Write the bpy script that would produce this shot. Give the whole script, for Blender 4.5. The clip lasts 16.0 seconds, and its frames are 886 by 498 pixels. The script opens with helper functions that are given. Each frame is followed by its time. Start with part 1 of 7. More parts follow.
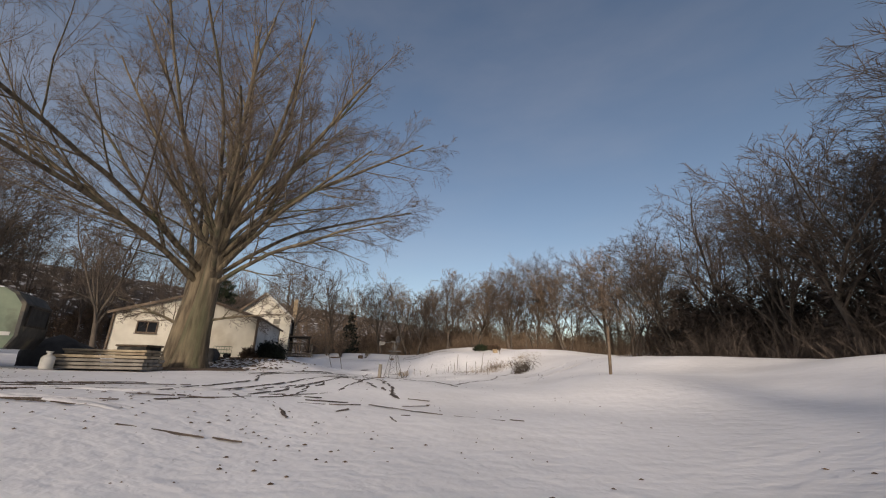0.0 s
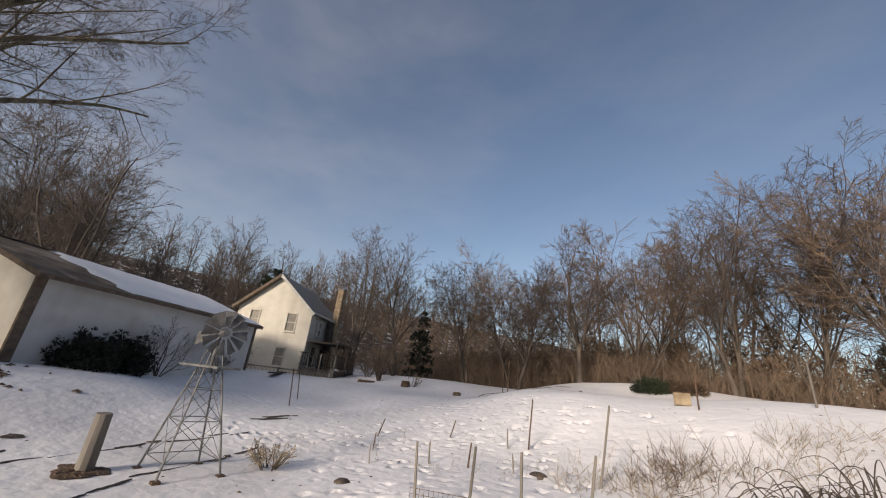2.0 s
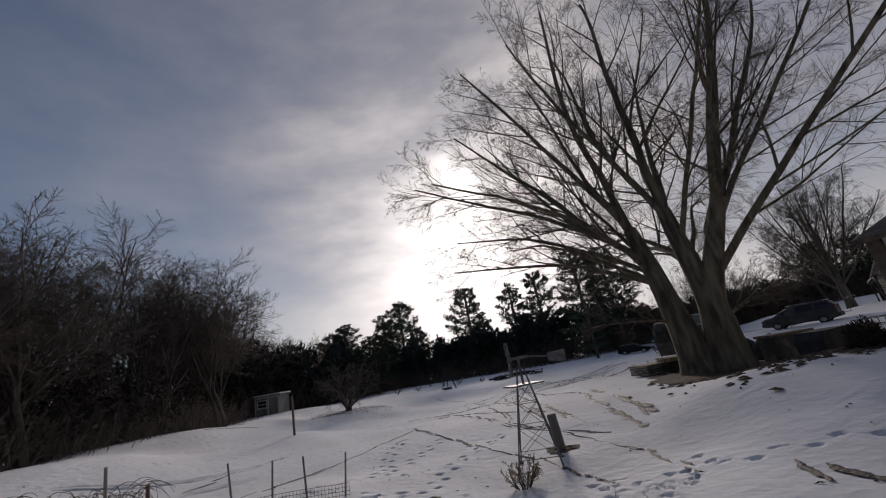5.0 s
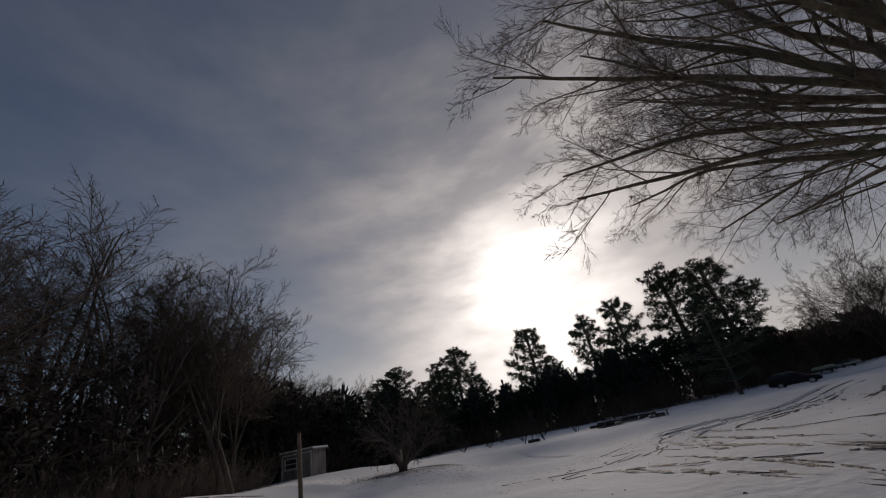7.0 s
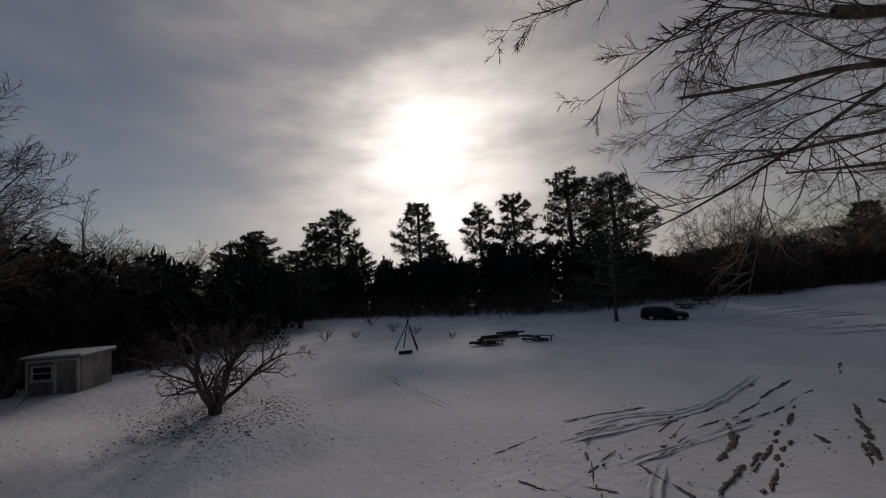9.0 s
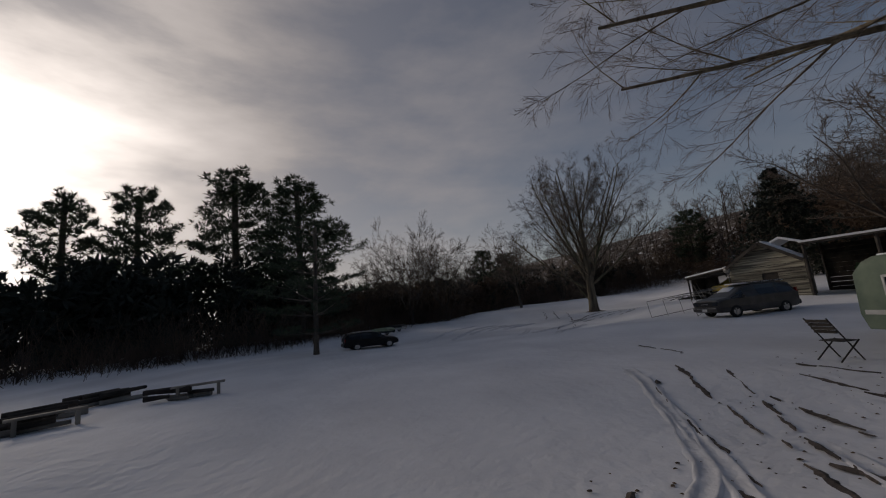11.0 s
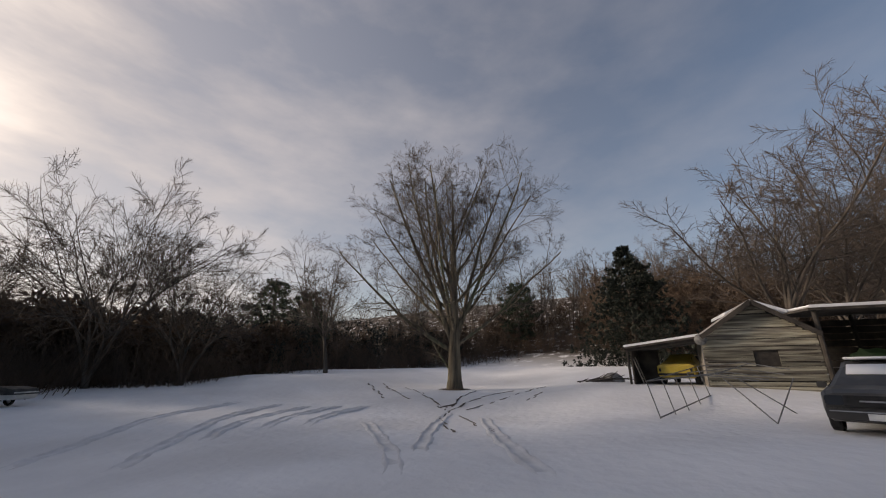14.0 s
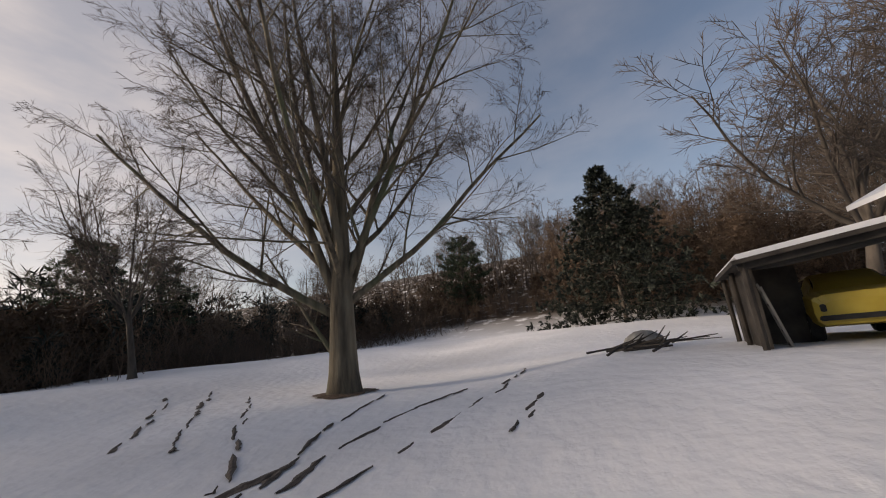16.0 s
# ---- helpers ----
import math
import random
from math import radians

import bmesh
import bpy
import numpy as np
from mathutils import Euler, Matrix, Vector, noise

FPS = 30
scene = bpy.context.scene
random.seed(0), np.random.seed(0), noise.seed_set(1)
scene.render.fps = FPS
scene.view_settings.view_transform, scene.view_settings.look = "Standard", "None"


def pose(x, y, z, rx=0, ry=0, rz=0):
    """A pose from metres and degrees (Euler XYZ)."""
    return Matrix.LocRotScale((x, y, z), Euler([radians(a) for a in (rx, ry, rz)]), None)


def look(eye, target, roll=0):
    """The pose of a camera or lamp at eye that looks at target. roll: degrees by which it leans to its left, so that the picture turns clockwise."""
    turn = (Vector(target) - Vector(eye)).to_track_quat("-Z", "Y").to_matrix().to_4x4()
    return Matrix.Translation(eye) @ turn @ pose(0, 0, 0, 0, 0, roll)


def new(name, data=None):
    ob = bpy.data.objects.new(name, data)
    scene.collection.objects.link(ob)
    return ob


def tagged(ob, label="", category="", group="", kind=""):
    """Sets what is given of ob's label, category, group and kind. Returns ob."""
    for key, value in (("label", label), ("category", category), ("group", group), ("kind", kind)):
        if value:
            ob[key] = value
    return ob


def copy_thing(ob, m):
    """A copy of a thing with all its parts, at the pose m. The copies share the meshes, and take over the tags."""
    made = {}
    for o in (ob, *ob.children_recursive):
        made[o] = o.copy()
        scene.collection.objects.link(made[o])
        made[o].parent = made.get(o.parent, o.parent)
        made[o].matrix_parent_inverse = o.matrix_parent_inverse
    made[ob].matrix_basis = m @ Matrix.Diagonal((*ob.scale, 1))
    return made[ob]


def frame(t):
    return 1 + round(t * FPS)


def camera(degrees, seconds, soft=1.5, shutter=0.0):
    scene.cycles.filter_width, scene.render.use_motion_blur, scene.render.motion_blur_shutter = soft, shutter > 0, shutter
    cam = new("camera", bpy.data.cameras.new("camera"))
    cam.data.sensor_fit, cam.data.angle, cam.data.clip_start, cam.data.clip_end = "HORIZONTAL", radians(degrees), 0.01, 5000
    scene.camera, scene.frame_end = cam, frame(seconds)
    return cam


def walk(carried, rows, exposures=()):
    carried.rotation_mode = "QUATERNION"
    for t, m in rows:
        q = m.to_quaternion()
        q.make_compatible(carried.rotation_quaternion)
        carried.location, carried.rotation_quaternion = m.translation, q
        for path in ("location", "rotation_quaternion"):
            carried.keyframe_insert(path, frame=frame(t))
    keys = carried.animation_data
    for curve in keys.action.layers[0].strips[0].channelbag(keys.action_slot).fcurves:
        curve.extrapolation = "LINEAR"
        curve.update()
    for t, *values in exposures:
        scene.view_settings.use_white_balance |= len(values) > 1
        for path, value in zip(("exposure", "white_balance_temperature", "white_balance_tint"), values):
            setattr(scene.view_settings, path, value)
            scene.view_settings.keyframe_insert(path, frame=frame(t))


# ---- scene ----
cam = camera(98.8, 16.0, 1.1)
PATH = [
    (0, (5.091, -0.405, 0.468), (4.309, 1.338, 1.059), 1.4),
    (0.5, (4.1, 5.1, 0.227), (3.245, 6.804, 0.833), 1.9),
    (1, (3.154, 9.847, 0.216), (2.222, 11.513, 0.812), 2.4),
    (1.5, (1.147, 16.177, 0.671), (-0.032, 17.646, 1.343), 5.1),
    (2, (-0.41, 21.334, 1.595), (-1.905, 22.489, 2.254), 6.9),
    (2.5, (-3.509, 27.09, 2.57), (-5.438, 27.249, 3.074), 11.8),
    (3, (-5.828, 31.032, 3.959), (-7.498, 29.934, 4.038), 16.2),
    (3.5, (-9.897, 32.839, 3.499), (-10.515, 30.937, 3.457), 12.3),
    (4, (-11.93, 32.70, 2.20), (-11.461, 30.781, 2.52), 12.0),
    (4.5, (-12.85, 32.65, 1.68), (-11.80, 31.03, 2.24), 15.0),
    (5, (-11.211, 32.133, 1.961), (-10.484, 30.369, 2.575), -10.3),
    (6.5, (-5.592, 26.711, 1.763), (-4.757, 25.100, 2.605), -12.5),
    (7.5, (-4.682, 22.205, 0.498), (-3.771, 20.688, 1.429), -8.9),
    (8, (-4.48, 20.356, 2.647), (-3.377, 18.796, 3.237), -3.3),
    (8.5, (-3.376, 18.645, 4.338), (-2.361, 16.937, 4.573), -1.8),
    (9, (-2.004, 16.719, 5.276), (-1.484, 14.794, 5.434), -4.2),
    (9.5, (-0.767, 14.307, 5.296), (-0.452, 12.336, 5.424), -5.3),
    (10, (0.404, 11.209, 4.4), (0.109, 9.233, 4.483), -9.2),
    (12.5, (-4.55, -5.353, 0.965), (-6.037, -6.368, 1.834), -3.4),
    (13, (-6.535, -6.136, 1.26), (-8.044, -7.227, 1.99), 0.6),
    (13.5, (-8.368, -7.348, 1.774), (-10.011, -8.313, 2.382), 2.0),
    (14, (-10.486, -8.639, 1.97), (-12.232, -9.402, 2.579), 0.0),
    (14.5, (-12.7, -9.85, 2.033), (-14.529, -10.415, 2.612), -3.6),
    (15, (-15.457, -10.704, 1.861), (-17.33, -11.117, 2.429), -5.2),
    (15.5, (-18.364, -11.141, 1.969), (-20.242, -11.58, 2.499), -5.4),
    (16, (-21.56, -11.421, 1.976), (-23.438, -11.91, 2.463), -5.4),
]
walk(cam, [(t, look(eye, target, roll)) for t, eye, target, roll in PATH],
     [(0, 0.14, 7400, 16), (1.5, 0.16, 7300, 16), (2.5, 0.45, 7100, 17), (3, 0.42, 6900, 17), (3.5, 0.15, 6800, 17), (4, -0.2, 6900, 17), (4.5, -0.35, 6900, 17), (5, -0.75, 6600, 17),
      (7.5, -1.26, 6800, 16), (8.5, -1.36, 6800, 16), (10, -1.46, 6800, 16), (12.5, -0.22, 7400, 17), (13.5, 0.08, 7500, 17), (16, 0.3, 7600, 17)])

# ---- light ----
SUN = Vector((0.256, -0.905, 0.300)).normalized()
lamp = bpy.data.lights.new("sun", "SUN")
lamp.energy, lamp.angle, lamp.color = 2.55, radians(9), (1.0, 0.93, 0.82)
sun = new("sun", lamp)
sun.matrix_world = look((0, 0, 40), Vector((0, 0, 40)) - SUN)

world = bpy.data.worlds.new("winter_sky")
scene.world = world
world.use_nodes = True
wt = world.node_tree
wt.nodes.clear()


def wmath(op, a, b=None, clamp=False):
    n = wt.nodes.new("ShaderNodeMath")
    n.operation, n.use_clamp = op, clamp
    for i, v in enumerate((a, b)):
        if v is None:
            continue
        if isinstance(v, (int, float)):
            n.inputs[i].default_value = v
        else:
            wt.links.new(v, n.inputs[i])
    return n.outputs[0]


def build_sky():
    coord = wt.nodes.new("ShaderNodeTexCoord").outputs["Generated"]
    sky = wt.nodes.new("ShaderNodeTexSky")
    sky.sky_type, sky.sun_disc = "NISHITA", False
    sky.sun_elevation, sky.sun_rotation = radians(17.7), radians(164.2)
    sky.air_density, sky.dust_density, sky.ozone_density = 1.0, 0.6, 2.0
    dot = wt.nodes.new("ShaderNodeVectorMath")
    dot.operation = "DOT_PRODUCT"
    wt.links.new(coord, dot.inputs[0])
    dot.inputs[1].default_value = SUN
    near = wmath("MAXIMUM", dot.outputs["Value"], 0.0)
    # thin high cloud, stretched along the wind, thicker towards the sun
    stretch = wt.nodes.new("ShaderNodeMapping")
    stretch.inputs["Scale"].default_value = (1.6, 2.2, 5.0)
    stretch.inputs["Rotation"].default_value = (0.2, 0.1, 0.6)
    wt.links.new(coord, stretch.inputs["Vector"])
    clouds = wt.nodes.new("ShaderNodeTexNoise")
    clouds.inputs["Scale"].default_value = 1.5
    clouds.inputs["Detail"].default_value = 6
    clouds.inputs["Roughness"].default_value = 0.55
    wt.links.new(stretch.outputs[0], clouds.inputs["Vector"])
    puffs = wmath("MULTIPLY", wmath("SUBTRACT", clouds.outputs["Fac"], 0.38), 1.25, True)
    half = wmath("MULTIPLY", wmath("ADD", dot.outputs["Value"], 1.0), 0.5)
    west = wt.nodes.new("ShaderNodeVectorMath")
    west.operation = "DOT_PRODUCT"
    wt.links.new(coord, west.inputs[0])
    west.inputs[1].default_value = Vector((-0.52, -0.82, 0.22)).normalized()
    towards = wmath("POWER", wmath("MULTIPLY", wmath("ADD", west.outputs["Value"], 1.0), 0.5), 4.0)
    lean = wmath("ADD", wmath("MULTIPLY", wmath("POWER", half, 7.0), 0.95), wmath("MULTIPLY", towards, 0.42))
    veil = wmath("ADD", wmath("MULTIPLY", puffs, wmath("ADD", lean, 0.15)), wmath("MULTIPLY", lean, 0.72), True)
    glow = wmath("ADD", wmath("MULTIPLY", wmath("POWER", near, 70.0), 2.0), wmath("ADD", wmath("MULTIPLY", wmath("POWER", near, 16.0), 1.4), wmath("MULTIPLY", wmath("POWER", near, 4.0), 0.13)))
    glow = wmath("MULTIPLY", glow, wmath("ADD", wmath("MULTIPLY", puffs, 1.7), 0.55))
    split = wt.nodes.new("ShaderNodeSeparateXYZ")
    wt.links.new(coord, split.inputs[0])
    low = wmath("POWER", wmath("SUBTRACT", 1.0, wmath("MAXIMUM", split.outputs["Z"], 0.0)), 5.0)
    glow = wmath("ADD", glow, wmath("MULTIPLY", wmath("MULTIPLY", low, wmath("POWER", half, 5.0)), 0.85))
    level = wmath("ADD", wmath("MULTIPLY", puffs, 0.30), 0.44)
    warm = wt.nodes.new("ShaderNodeVectorMath")
    warm.operation = "SCALE"
    warm.inputs[0].default_value = (1.0, 0.965, 0.90)
    wt.links.new(glow, warm.inputs["Scale"])
    cool = wt.nodes.new("ShaderNodeVectorMath")
    cool.operation = "SCALE"
    cool.inputs[0].default_value = (0.98, 0.965, 0.995)
    wt.links.new(level, cool.inputs["Scale"])
    tint = wt.nodes.new("ShaderNodeVectorMath")
    tint.operation = "ADD"
    wt.links.new(warm.outputs[0], tint.inputs[0])
    wt.links.new(cool.outputs[0], tint.inputs[1])
    blue = wt.nodes.new("ShaderNodeVectorMath")
    blue.operation = "SCALE"
    blue.inputs["Scale"].default_value = 0.11
    wt.links.new(sky.outputs[0], blue.inputs[0])
    mix = wt.nodes.new("ShaderNodeMix")
    mix.data_type = "RGBA"
    wt.links.new(veil, mix.inputs["Factor"])
    wt.links.new(blue.outputs[0], mix.inputs[6])
    wt.links.new(tint.outputs[0], mix.inputs[7])
    back = wt.nodes.new("ShaderNodeBackground")
    back.inputs["Strength"].default_value = 1.0
    wt.links.new(mix.outputs[2], back.inputs["Color"])
    out = wt.nodes.new("ShaderNodeOutputWorld")
    wt.links.new(back.outputs[0], out.inputs[0])


build_sky()

# ---- materials ----


def material(name, dark, light, scale=6.0, rough=0.85, metal=0.0, bump=0.3, bump_scale=None, stretch=(1, 1, 1), spots=None, spot_scale=1.2, spot_at=(0.55, 0.7), vary=0.0, coords="Object"):
    """Two tones by noise, larger stains, fine relief and a little variation from object to object."""
    m = bpy.data.materials.new(name)
    m.use_nodes = True
    nt = m.node_tree
    bsdf = nt.nodes["Principled BSDF"]
    bsdf.inputs["Roughness"].default_value, bsdf.inputs["Metallic"].default_value = rough, metal
    tc = nt.nodes.new("ShaderNodeTexCoord")
    mp = nt.nodes.new("ShaderNodeMapping")
    mp.inputs["Scale"].default_value = stretch
    nt.links.new(tc.outputs[coords], mp.inputs["Vector"])
    n1 = nt.nodes.new("ShaderNodeTexNoise")
    n1.inputs["Scale"].default_value, n1.inputs["Detail"].default_value = scale, 5
    nt.links.new(mp.outputs[0], n1.inputs["Vector"])
    ramp = nt.nodes.new("ShaderNodeValToRGB")
    ramp.color_ramp.elements[0].color, ramp.color_ramp.elements[1].color = (*dark, 1), (*light, 1)
    ramp.color_ramp.elements[0].position, ramp.color_ramp.elements[1].position = 0.32, 0.68
    nt.links.new(n1.outputs["Fac"], ramp.inputs[0])
    col = ramp.outputs[0]
    if spots:
        n2 = nt.nodes.new("ShaderNodeTexNoise")
        n2.inputs["Scale"].default_value, n2.inputs["Detail"].default_value = spot_scale, 4
        nt.links.new(mp.outputs[0], n2.inputs["Vector"])
        r2 = nt.nodes.new("ShaderNodeValToRGB")
        r2.color_ramp.elements[0].position, r2.color_ramp.elements[1].position = spot_at
        nt.links.new(n2.outputs["Fac"], r2.inputs[0])
        mx = nt.nodes.new("ShaderNodeMix")
        mx.data_type = "RGBA"
        nt.links.new(r2.outputs[0], mx.inputs["Factor"])
        nt.links.new(col, mx.inputs[6])
        mx.inputs[7].default_value = (*spots, 1)
        col = mx.outputs[2]
    if vary:
        info = nt.nodes.new("ShaderNodeObjectInfo")
        hsv = nt.nodes.new("ShaderNodeHueSaturation")
        rng = nt.nodes.new("ShaderNodeMapRange")
        rng.inputs["To Min"].default_value, rng.inputs["To Max"].default_value = 1 - vary, 1 + vary
        nt.links.new(info.outputs["Random"], rng.inputs["Value"])
        nt.links.new(rng.outputs[0], hsv.inputs["Value"])
        nt.links.new(col, hsv.inputs["Color"])
        col = hsv.outputs[0]
    nt.links.new(col, bsdf.inputs["Base Color"])
    if bump:
        n3 = nt.nodes.new("ShaderNodeTexNoise")
        n3.inputs["Scale"].default_value, n3.inputs["Detail"].default_value = bump_scale or scale * 3, 6
        nt.links.new(mp.outputs[0], n3.inputs["Vector"])
        b = nt.nodes.new("ShaderNodeBump")
        b.inputs["Strength"].default_value, b.inputs["Distance"].default_value = bump, 0.05
        nt.links.new(n3.outputs["Fac"], b.inputs["Height"])
        nt.links.new(b.outputs[0], bsdf.inputs["Normal"])
    return m


SNOW = material("snow", (0.76, 0.755, 0.77), (0.90, 0.89, 0.90), 0.35, 0.9, bump=0.9, bump_scale=3.4, spots=(0.68, 0.665, 0.665), spot_scale=0.16, spot_at=(0.5, 0.75), coords="Object")


def woodland_floor(m):
    """On the wooded hill in the west dead leaves lie through the thin snow."""
    nt = m.node_tree
    bsdf = nt.nodes["Principled BSDF"]
    snow = bsdf.inputs["Base Color"].links[0].from_socket
    tc = nt.nodes.new("ShaderNodeTexCoord")
    dot = nt.nodes.new("ShaderNodeVectorMath")
    dot.operation = "DOT_PRODUCT"
    dot.inputs[1].default_value = (-0.95, 0.15, 0)
    nt.links.new(tc.outputs["Object"], dot.inputs[0])
    edge = nt.nodes.new("ShaderNodeMapRange")
    edge.inputs["From Min"].default_value, edge.inputs["From Max"].default_value = 45, 54
    nt.links.new(dot.outputs["Value"], edge.inputs["Value"])
    n = nt.nodes.new("ShaderNodeTexNoise")
    n.inputs["Scale"].default_value, n.inputs["Detail"].default_value = 0.9, 8
    nt.links.new(tc.outputs["Object"], n.inputs["Vector"])
    cover = nt.nodes.new("ShaderNodeMapRange")
    cover.inputs["From Min"].default_value, cover.inputs["From Max"].default_value = 0.28, 0.46
    nt.links.new(n.outputs["Fac"], cover.inputs["Value"])
    both = nt.nodes.new("ShaderNodeMath")
    both.operation = "MULTIPLY"
    nt.links.new(edge.outputs[0], both.inputs[0])
    nt.links.new(cover.outputs[0], both.inputs[1])
    mix = nt.nodes.new("ShaderNodeMix")
    mix.data_type = "RGBA"
    nt.links.new(both.outputs[0], mix.inputs["Factor"])
    nt.links.new(snow, mix.inputs[6])
    mix.inputs[7].default_value = (0.07, 0.05, 0.035, 1)
    nt.links.new(mix.outputs[2], bsdf.inputs["Base Color"])


woodland_floor(SNOW)
PACKED_SNOW = material("packed_snow", (0.62, 0.61, 0.62), (0.78, 0.77, 0.78), 2.2, 0.75, bump=0.6, bump_scale=7)
ROOF_SNOW = material("roof_snow", (0.78, 0.78, 0.80), (0.86, 0.86, 0.87), 0.8, 0.6, bump=0.3, bump_scale=3)
MUD = material("mud", (0.045, 0.032, 0.024), (0.12, 0.09, 0.07), 3.0, 0.7, bump=0.8, bump_scale=14)
LITTER = material("leaf_litter", (0.05, 0.03, 0.02), (0.17, 0.11, 0.07), 7.0, 0.9, bump=0.9, bump_scale=22)
BARK = material("maple_bark", (0.06, 0.046, 0.032), (0.23, 0.185, 0.125), 4.5, 0.95, bump=1.0, bump_scale=11, stretch=(1, 1, 0.16), spots=(0.11, 0.115, 0.065), spot_scale=0.9)
TWIG = material("grey_twigs", (0.063, 0.049, 0.04), (0.145, 0.11, 0.089), 1.5, 0.9, bump=0, vary=0.2)
BARK_DARK = material("dark_bark", (0.045, 0.037, 0.03), (0.15, 0.12, 0.095), 2.5, 0.9, bump=0.6, stretch=(1, 1, 0.3), vary=0.2)
# tan twigs, mostly in the north, with the warmth of sunlight put into the colour
TWIG_SUNLIT_TAN = material("sunlit_tan_twigs", (0.12, 0.085, 0.058), (0.28, 0.20, 0.14), 1.2, 0.9, bump=0, vary=0.25)
BRUSH = material("brush_stems", (0.04, 0.028, 0.02), (0.16, 0.105, 0.07), 0.25, 0.95, bump=0)
NEEDLES = material("pine_needles", (0.012, 0.019, 0.010), (0.052, 0.074, 0.033), 0.9, 0.7, bump=0, vary=0.2)
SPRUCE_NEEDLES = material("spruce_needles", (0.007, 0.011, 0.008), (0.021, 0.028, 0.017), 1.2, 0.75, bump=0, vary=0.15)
STRAW = material("dead_stalks", (0.20, 0.145, 0.085), (0.45, 0.36, 0.24), 3.0, 0.9, bump=0)
SIDING = material("cream_siding", (0.60, 0.56, 0.47), (0.72, 0.68, 0.58), 1.3, 0.7, bump=0.15, spots=(0.50, 0.45, 0.36), spot_scale=0.5)
WHITE_WALL = material("weathered_white_wall", (0.58, 0.57, 0.54), (0.70, 0.69, 0.66), 0.8, 0.75, bump=0.15, spots=(0.36, 0.35, 0.31), spot_scale=0.5, spot_at=(0.5, 0.75))
TRIM = material("brown_trim", (0.10, 0.072, 0.05), (0.19, 0.14, 0.10), 5, 0.8, bump=0.3)
SHINGLE = material("grey_shingles", (0.20, 0.185, 0.17), (0.36, 0.335, 0.31), 7, 0.9, bump=0.5, bump_scale=30)
RUSTY = material("rusted_roof_metal", (0.085, 0.066, 0.05), (0.21, 0.165, 0.125), 1.5, 0.65, 0.2, bump=0.2, spots=(0.30, 0.27, 0.23), spot_scale=0.8)
GLASS = material("dark_glass", (0.015, 0.017, 0.02), (0.03, 0.034, 0.04), 1, 0.08, bump=0)
# pale base colour stands in for curtains and sky reflected in the panes
PALE_GLASS = material("pale_glass", (0.20, 0.185, 0.155), (0.36, 0.33, 0.28), 3, 0.12, bump=0)
GREYWOOD = material("grey_weathered_wood", (0.14, 0.125, 0.105), (0.32, 0.29, 0.25), 2.0, 0.9, bump=0.5, stretch=(1, 1, 0.2), vary=0.2)
OLDBOARD = material("yellowed_boards", (0.16, 0.14, 0.10), (0.50, 0.46, 0.35), 3.0, 0.85, bump=0.7, stretch=(1, 0.3, 5), spots=(0.12, 0.10, 0.08), spot_scale=1.3, spot_at=(0.46, 0.62), vary=0.5)
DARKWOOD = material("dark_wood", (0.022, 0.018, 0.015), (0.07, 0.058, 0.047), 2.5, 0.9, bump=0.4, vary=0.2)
TANWOOD = material("tan_timber", (0.27, 0.21, 0.14), (0.46, 0.38, 0.27), 2.2, 0.85, bump=0.4, stretch=(1, 1, 0.3), vary=0.15)
STEEL = material("galvanised_steel", (0.11, 0.11, 0.108), (0.25, 0.245, 0.235), 6, 0.65, 0.5, bump=0.1)
RUST = material("rusty_steel", (0.07, 0.045, 0.03), (0.20, 0.125, 0.08), 6, 0.8, 0.3, bump=0.3)
BLACK_PAINT = material("black_car_paint", (0.008, 0.009, 0.011), (0.014, 0.014, 0.015), 2, 0.4, bump=0)
BLACK_PAINT.node_tree.nodes["Principled BSDF"].inputs["Specular IOR Level"].default_value = 0.22
GREY_PAINT = material("grey_van_paint", (0.035, 0.033, 0.031), (0.06, 0.057, 0.053), 2, 0.36, 0.0, bump=0, spots=(0.085, 0.08, 0.073), spot_scale=1.4)
YELLOW_PAINT = material("yellow_car_paint", (0.46, 0.33, 0.045), (0.56, 0.42, 0.075), 2, 0.3, bump=0)
RUBBER = material("tyre_rubber", (0.012, 0.012, 0.012), (0.03, 0.03, 0.03), 8, 0.9, bump=0.2)
ALLOY = material("alloy_rim", (0.40, 0.40, 0.41), (0.55, 0.55, 0.56), 4, 0.3, 0.8, bump=0)
RED_LENS = material("red_lens", (0.20, 0.012, 0.01), (0.30, 0.02, 0.015), 4, 0.2, bump=0)
CLEAR_LENS = material("clear_lens", (0.42, 0.43, 0.44), (0.62, 0.62, 0.62), 4, 0.1, bump=0)
PLATE = material("white_plate", (0.6, 0.6, 0.58), (0.75, 0.75, 0.72), 4, 0.4, bump=0)
GREEN_TARP = material("green_tarp", (0.045, 0.095, 0.03), (0.12, 0.20, 0.075), 1.6, 0.6, bump=0.7, bump_scale=4)
GREEN_SIDE = material("pale_green_panel", (0.10, 0.145, 0.10), (0.20, 0.25, 0.17), 1.5, 0.6, bump=0.2, spots=(0.07, 0.07, 0.05), spot_scale=1.0)
DARK_SIDE = material("soiled_dark_panel", (0.016, 0.017, 0.017), (0.07, 0.066, 0.06), 2.0, 0.7, bump=0.3, spots=(0.13, 0.11, 0.08), spot_scale=2.2)
PALE_COVER = material("pale_green_cover", (0.24, 0.28, 0.17), (0.38, 0.42, 0.28), 1.5, 0.6, bump=0.2)
OFFWHITE = material("off_white_paint", (0.46, 0.45, 0.42), (0.62, 0.61, 0.57), 3, 0.6, bump=0.2)
CANVAS = material("dark_canvas", (0.02, 0.02, 0.022), (0.05, 0.05, 0.052), 3, 0.85, bump=0.3)
